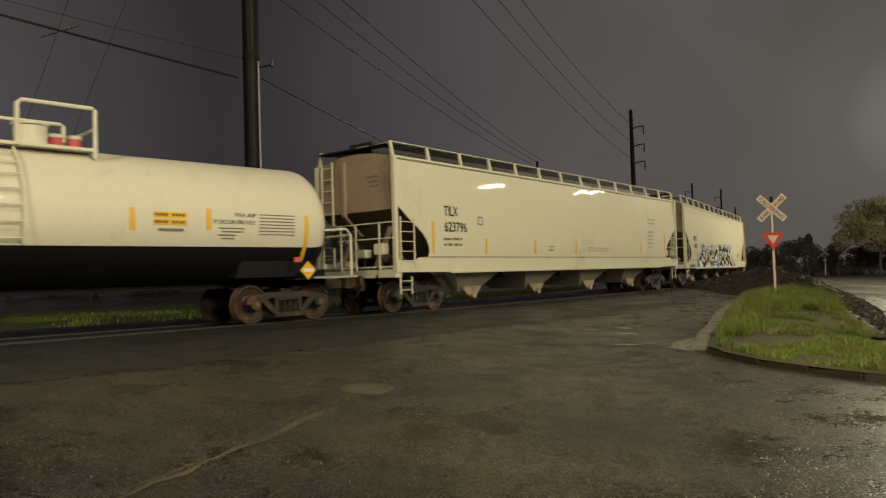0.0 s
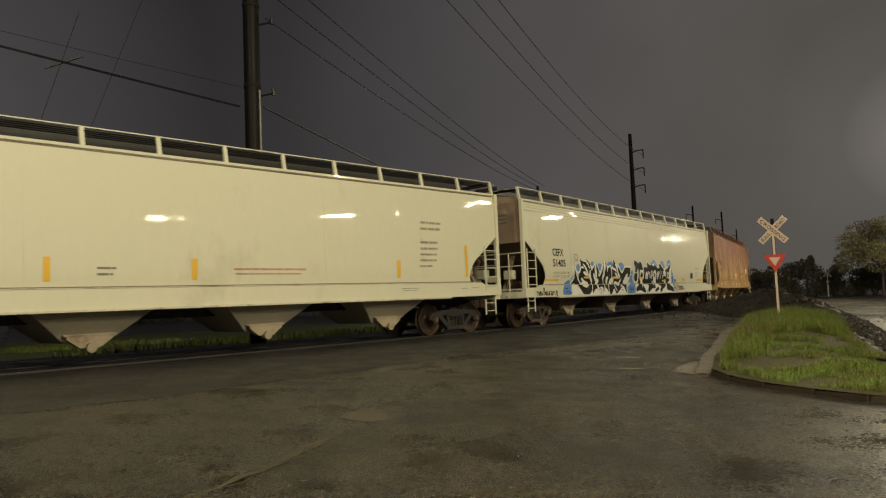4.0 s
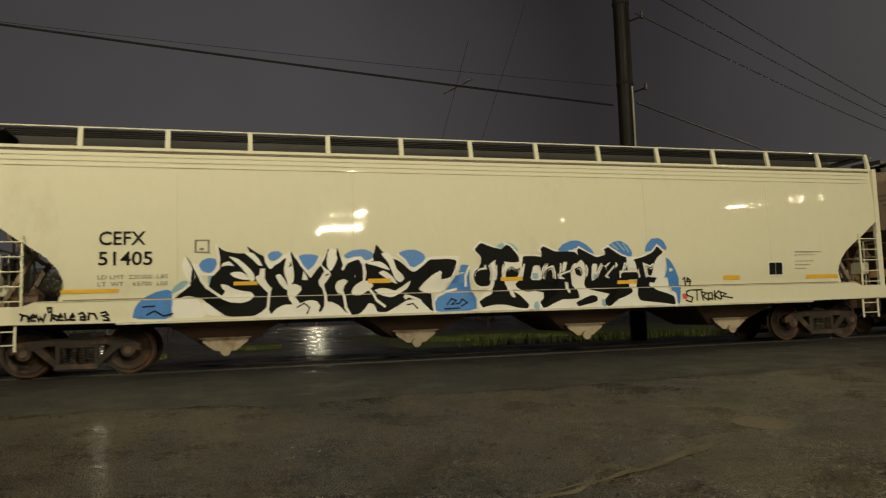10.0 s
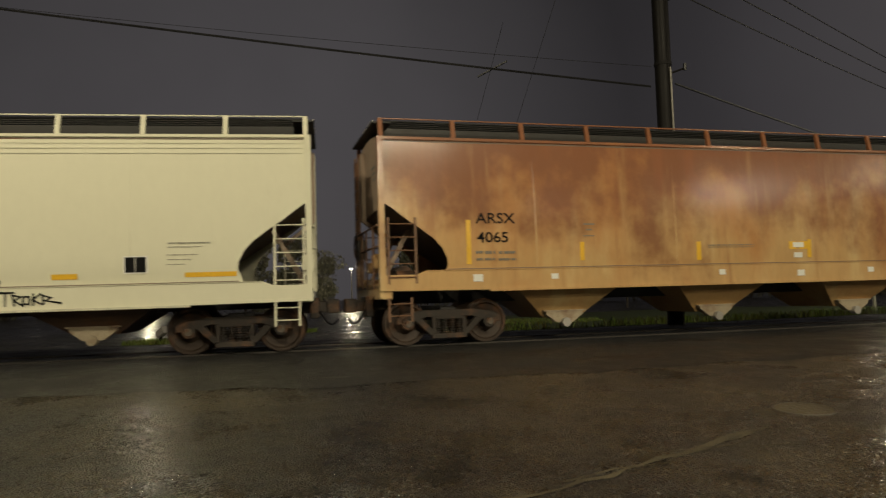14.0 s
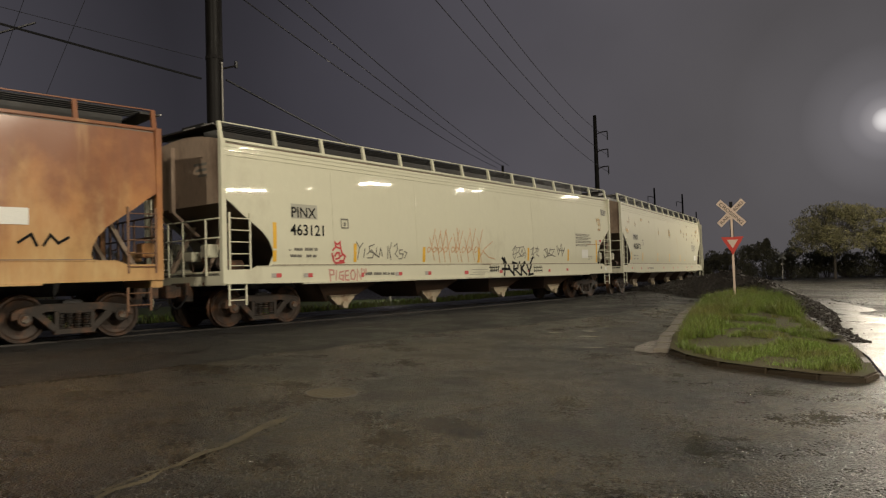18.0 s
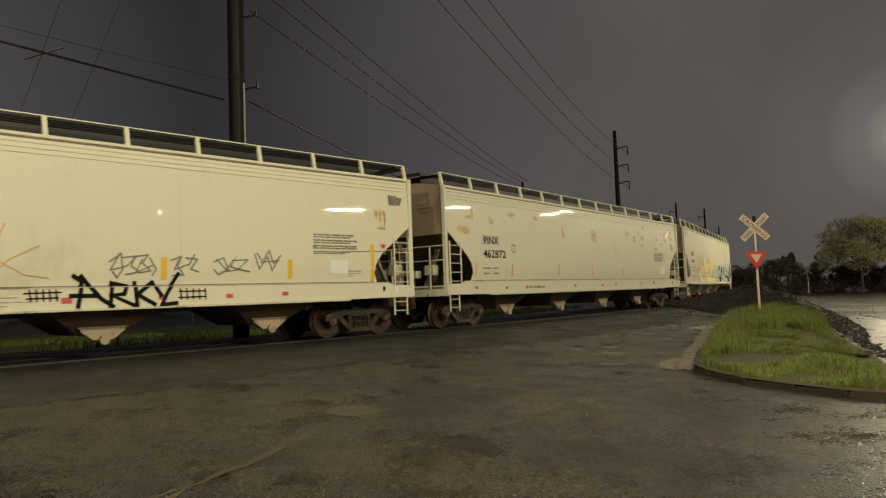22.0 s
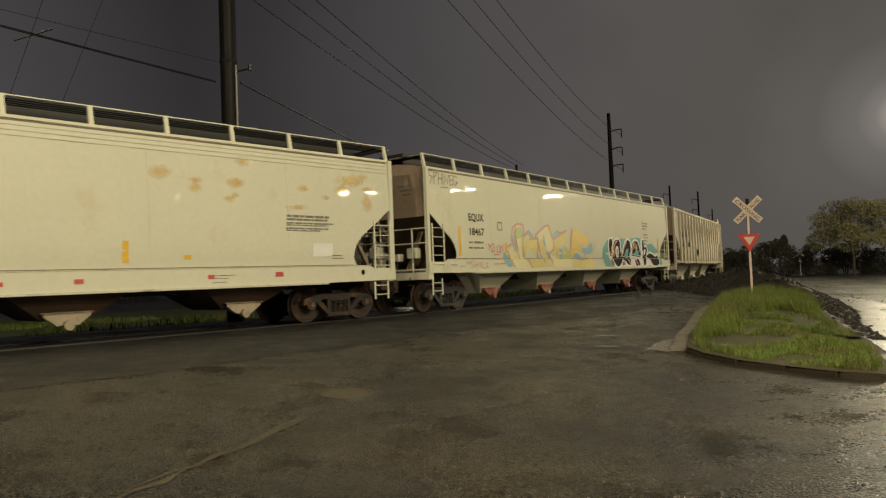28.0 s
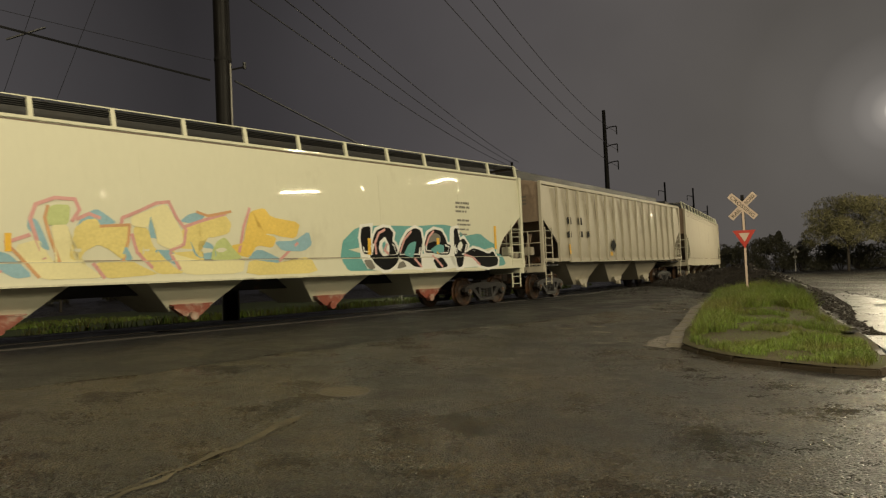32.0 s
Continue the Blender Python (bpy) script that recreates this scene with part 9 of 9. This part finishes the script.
WATER_SPOTS = ((3.1, 14.6, 0.22, 0.10), (2.75, 12.9, 0.24, 0.06), (3.3, 15.6, 0.16, 0.10), (2.5, 15.2, 0.15, 0.08), (3.6, 12.6, 0.20, 0.10), (3.2, 13.1, 0.12, 0.05))
for px, py, half, deep in WATER_SPOTS:
    rim = [(px + half * (1 + 0.25 * math.sin(3.1 * a + px)) * math.cos(a), py + deep * (1 + 0.3 * math.sin(2.3 * a + py)) * math.sin(a)) for a in np.linspace(0, 2 * math.pi, 15)[:-1]]
    patch_on_road("puddle", rim, WATER, 0.005, "shallow puddle in the worn asphalt")
patch_on_road("island_puddle", [(7.15, 13.0), (7.45, 13.1), (7.75, 13.75), (7.5, 13.9), (7.2, 13.6)], WATER, 0.145, "bright puddle behind the island kerb")
flat("mud_strip", [(5.9, 9.5), (6.95, 11.6), (7.8, 13.6), (9.0, 16.8), (11.3, 22.2), (12.6, 25.0), (15.6, 28.5), (14.3, 23.5), (11.9, 18.2), (10.0, 14.0), (9.0, 11.8), (7.6, 9.6), (6.3, 8.9)], MUD, 0.022, "dark muddy strip between the island and the lot", "ground", 1.5)

# ---------------------------------------------------------------- distance
def leaf_cloud(rnd, lobes, count, size):
    """Small leaf faces scattered in overlapping lobes (x, y, z, rx, ry, rz)."""
    verts, faces = [], []
    total = sum(l[3] * l[5] for l in lobes)
    for x, y, z, rx, ry, rz in lobes:
        for _ in range(int(count * rx * rz / total)):
            v = Vector((rnd.gauss(0, 1), rnd.gauss(0, 1), rnd.gauss(0, 1))).normalized() * rnd.uniform(0.45, 1.0) ** 0.5
            c = Vector((x + v.x * rx, y + v.y * ry, z + v.z * rz))
            m = Euler((rnd.uniform(0, 6), rnd.uniform(0, 6), rnd.uniform(0, 6))).to_matrix()
            q = size * rnd.uniform(0.5, 1.3)
            k = len(verts)
            verts += [tuple(c + m @ Vector(p)) for p in ((-q, 0, 0), (0, -q * 0.5, 0.1 * q), (q, 0, 0), (0, q * 0.5, 0.1 * q))]
            faces.append((k, k + 1, k + 2, k + 3))
    me = bpy.data.meshes.new("crown")
    me.from_pydata(verts, [], faces)
    return me


def tree(name, label, x, y, height, spread, seed, leaf=LEAF, count=5000, size=0.22, lobes=14, trunk=0.35):
    rnd = random.Random(seed)
    z = ground_z(x, y)
    ob = thing(name, label, "tree", "", pose(x, y, z))
    bm = bmesh.new()
    rod(bm, (0, 0, -0.1), (0.1, 0, height * 0.42), trunk * 0.5, 10, trunk * 0.36)
    limbs = []
    ls = []
    for i in range(lobes):
        a = 2 * math.pi * i / lobes + rnd.uniform(-0.3, 0.3)
        r = spread * rnd.uniform(0.25, 0.78)
        c = (r * math.cos(a), r * math.sin(a), height * rnd.uniform(0.42, 0.86))
        ls.append((*c, spread * rnd.uniform(0.15, 0.36), spread * rnd.uniform(0.15, 0.36), height * rnd.uniform(0.06, 0.15)))
        if i % 2 == 0:
            mid = (c[0] * 0.4, c[1] * 0.4, height * 0.5)
            rod(bm, (0.1, 0, height * rnd.uniform(0.3, 0.42)), mid, trunk * 0.2, 6, trunk * 0.13)
            rod(bm, mid, c, trunk * 0.13, 6, trunk * 0.04)
    part("trunk", bm, BARK, ob)
    me = leaf_cloud(rnd, ls, count, size)
    me.materials.append(leaf)
    part("crown", me, None, ob)
    return ob


tree("tree", "broad pale green tree with drooping crown beside the lot", *polar(29.2, 98), 9.6, 5.9, 3, LEAF, 24000, 0.10, 46)
tree("tree", "leafy tree behind the lot", *polar(33.2, 96), 8.6, 4.6, 4, LEAF, 9000, 0.12, 18)
tree("tree", "slim dark conifer far off", *polar(24.6, 118), 6.6, 1.3, 5, DARK_LEAF, 1500, 0.2, 7, 0.25)
def bush(x, y, height, spread, seed, group="far hedge"):
    """A bush with leaves down to the ground."""
    rnd = random.Random(seed)
    ob = thing("bush", "dark overgrown bush in the " + group, "bush", group, pose(x, y, ground_z(x, y)))
    bm = bmesh.new()
    ls = []
    for i in range(12):
        a, r = rnd.uniform(0, 6.283), spread * rnd.uniform(0.1, 0.8)
        c = (r * math.cos(a), r * math.sin(a), height * rnd.uniform(0.12, 0.82))
        ls.append((*c, spread * rnd.uniform(0.25, 0.5), spread * rnd.uniform(0.25, 0.5), height * rnd.uniform(0.12, 0.24)))
        rod(bm, (0.2 * math.cos(a), 0.2 * math.sin(a), -0.1), c, 0.05, 5, 0.015)
    part("stem", bm, BARK, ob)
    me = leaf_cloud(rnd, ls, 2600, 0.055 * spread)
    me.materials.append(DARK_LEAF)
    part("crown", me, None, ob)


for i, (az, d, hh) in enumerate(((20.3, 124, 4.0), (21.4, 120, 4.6), (22.6, 117, 5.2), (23.8, 114, 5.6), (25.0, 113, 4.9), (26.3, 112, 5.0), (27.5, 113, 4.4), (28.7, 112, 4.2), (30.0, 111, 4.4), (31.2, 112, 4.0), (32.5, 112, 4.5), (33.9, 111, 4.2), (35.2, 110, 4.6))):
    bush(*polar(az, d), hh, 2.9, 20 + i)
for i, (az, d, hh) in enumerate(((-49.5, 52, 6.2), (-52.2, 50, 5.2), (-45.5, 60, 7.2), (-61, 55, 6.5), (-36, 64, 6.5), (-28, 66, 5.5), (-20, 70, 6.0), (-66, 48, 5.5))):
    tree("tree", "dark bare tree behind the yard", *polar(az, d), hh, 3.2, 50 + i, DARK_LEAF, 1800, 0.18, 10, 0.22)


for i in range(25):
    az = -68 + 2.7 * i
    if not -43.5 < az < -39.0:
        bush(*polar(az, 118 + 7 * (i % 3)), 9.2 + 1.6 * math.sin(i * 2.1) + 0.8 * math.sin(i * 0.7), 4.6, 80 + i, "far tree line")


def far_sign():
    x, y = polar(25.9, 108)
    ob = thing("far_crossing_sign", "small white crossbuck far down the street", "road sign", "", pose(x, y, ground_z(x, y), 0, 0, -24))
    part("post", a_box(-0.05, 0.05, -0.05, 0.05, 0, 3.3), GALV, ob)
    for a in (45, -45):
        b = part("blade", a_box(-0.65, 0.65, -0.09, -0.06, -0.12, 0.12), WHITE_INK, ob)
        b.matrix_basis = pose(0, -0.01 if a > 0 else 0.03, 3.1) @ pose(0, 0, 0, 0, a, 0)
    part("lamp_box", a_box(-0.2, 0.2, -0.1, -0.06, 1.9, 2.1), GALV, ob)


far_sign()


def lamp_post(x, y, height, reach, heading, label, glow_mat=LAMP_GLOW, power=0.0, size=0.5, tint=(1.0, 0.87, 0.58)):
    z = ground_z(x, y)
    ob = thing("street_lamp", label, "street lamp", "lamps", pose(x, y, z))
    dx, dy = math.cos(heading) * reach, math.sin(heading) * reach
    part("pole", rod(bmesh.new(), (0, 0, 0), (0, 0, height), 0.11, 12, 0.07), GALV, ob)
    if reach:
        part("arm", pipe(bmesh.new(), [(0, 0, height - 0.4), (dx * 0.5, dy * 0.5, height - 0.05), (dx, dy, height)], 0.04, 8), GALV, ob)
    head = part("head", a_box(dx - 0.32, dx + 0.32, dy - 0.16, dy + 0.16, height, height + 0.14, 0.03), GALV, ob)
    part("lens", a_box(dx - 0.24, dx + 0.24, dy - 0.12, dy + 0.12, height - 0.07, height - 0.004, 0.02), glow_mat, head)
    if power:
        data = bpy.data.lights.new("street_lamp_light", "POINT")
        data.energy, data.color, data.shadow_soft_size = power, tint, 0.12
        new("street_lamp_light", data).location = (x + dx, y + dy, z + height - 0.25)
    return ob


lamp_post(*polar(33.9, 56), 11.05, 1.2, math.radians(200), "tall street lamp shining in the mist", power=9000)
lamp_post(*polar(-56.3, 105), 6.2, 0.0, 0.0, "yard lamp far beyond the track", power=9000, size=1.0)
lamp_post(*polar(-41.4, 105), 6.0, 0.0, 0.0, "yard lamp far beyond the track", power=8000, size=1.0)
# added lamp, out of view, that brightens the trees behind the lot
lamp_post(*polar(37.0, 80), 9.5, 1.2, math.radians(120), "tall street lamp beside the lot", power=5000)
lamp_post(*polar(-3.5, 52), 3.6, 0.0, 0.0, "low lamp on the lawn beyond the track", power=800)


def yard_sign():
    """A small tilted box on a post at the edge of the yard."""
    x, y = polar(-54.3, 31)
    ob = thing("yard_post", "thin dark post at the edge of the yard", "post", "", pose(x, y, ground_z(x, y)))
    part("post", rod(bmesh.new(), (0, 0, 0), (0, 0, 1.5), 0.045, 8), POLE_WOOD, ob)
    x, y = polar(-55.6, 31)
    bx = thing("mail_box", "small leaning box on a short post", "mailbox", "", pose(x, y, ground_z(x, y)))
    part("stand", rod(bmesh.new(), (0, 0, 0), (0.12, 0, 0.35), 0.05, 8), POLE_WOOD, bx)
    o = part("box", a_box(-0.25, 0.25, -0.12, 0.12, -0.14, 0.14, 0.02), GALV, bx)
    o.matrix_basis = pose(0.15, 0, 0.45, 0, -28, 0)
    rnd = random.Random(3)
    spots = []
    for cx, cy, rr in ((*polar(-55.2, 31), 1.6), (*polar(-27.5, 40), 4.0), (*polar(-31.5, 38), 2.0), (*polar(-46.0, 36), 1.2)):
        for _ in range(1500):
            q, aa = rr * rnd.random() ** 0.5, rnd.uniform(0, 6.283)
            px, py = cx + q * math.cos(aa), cy + q * math.sin(aa)
            hh = rnd.uniform(0.06, 0.22)
            spots.append((px, py, ground_z(px, py), hh, hh * 0.6, 0.02))
    blades("yard_grass", spots, GRASS, "clumps of grass in the yard")


yard_sign()

# ---------------------------------------------------------------- motions
def motions():
    """Keys the train along its track, and its wheels."""
    times = [i * 1.0 for i in range(33)]
    for car, place, half in CARS:
        walk(car, [(t, car_pose(place - travel(t), half)) for t in times])
    step = [i * 0.16 for i in range(200)] + [32.0]
    spin = [(t, -travel(t) / WHEEL_R) for t in step]
    for w, x in WHEELSETS:
        walk(w, [(t, Matrix.Translation((x, 0, WHEEL_R)) @ Matrix.Rotation(a, 4, "Y")) for t, a in spin])


motions()
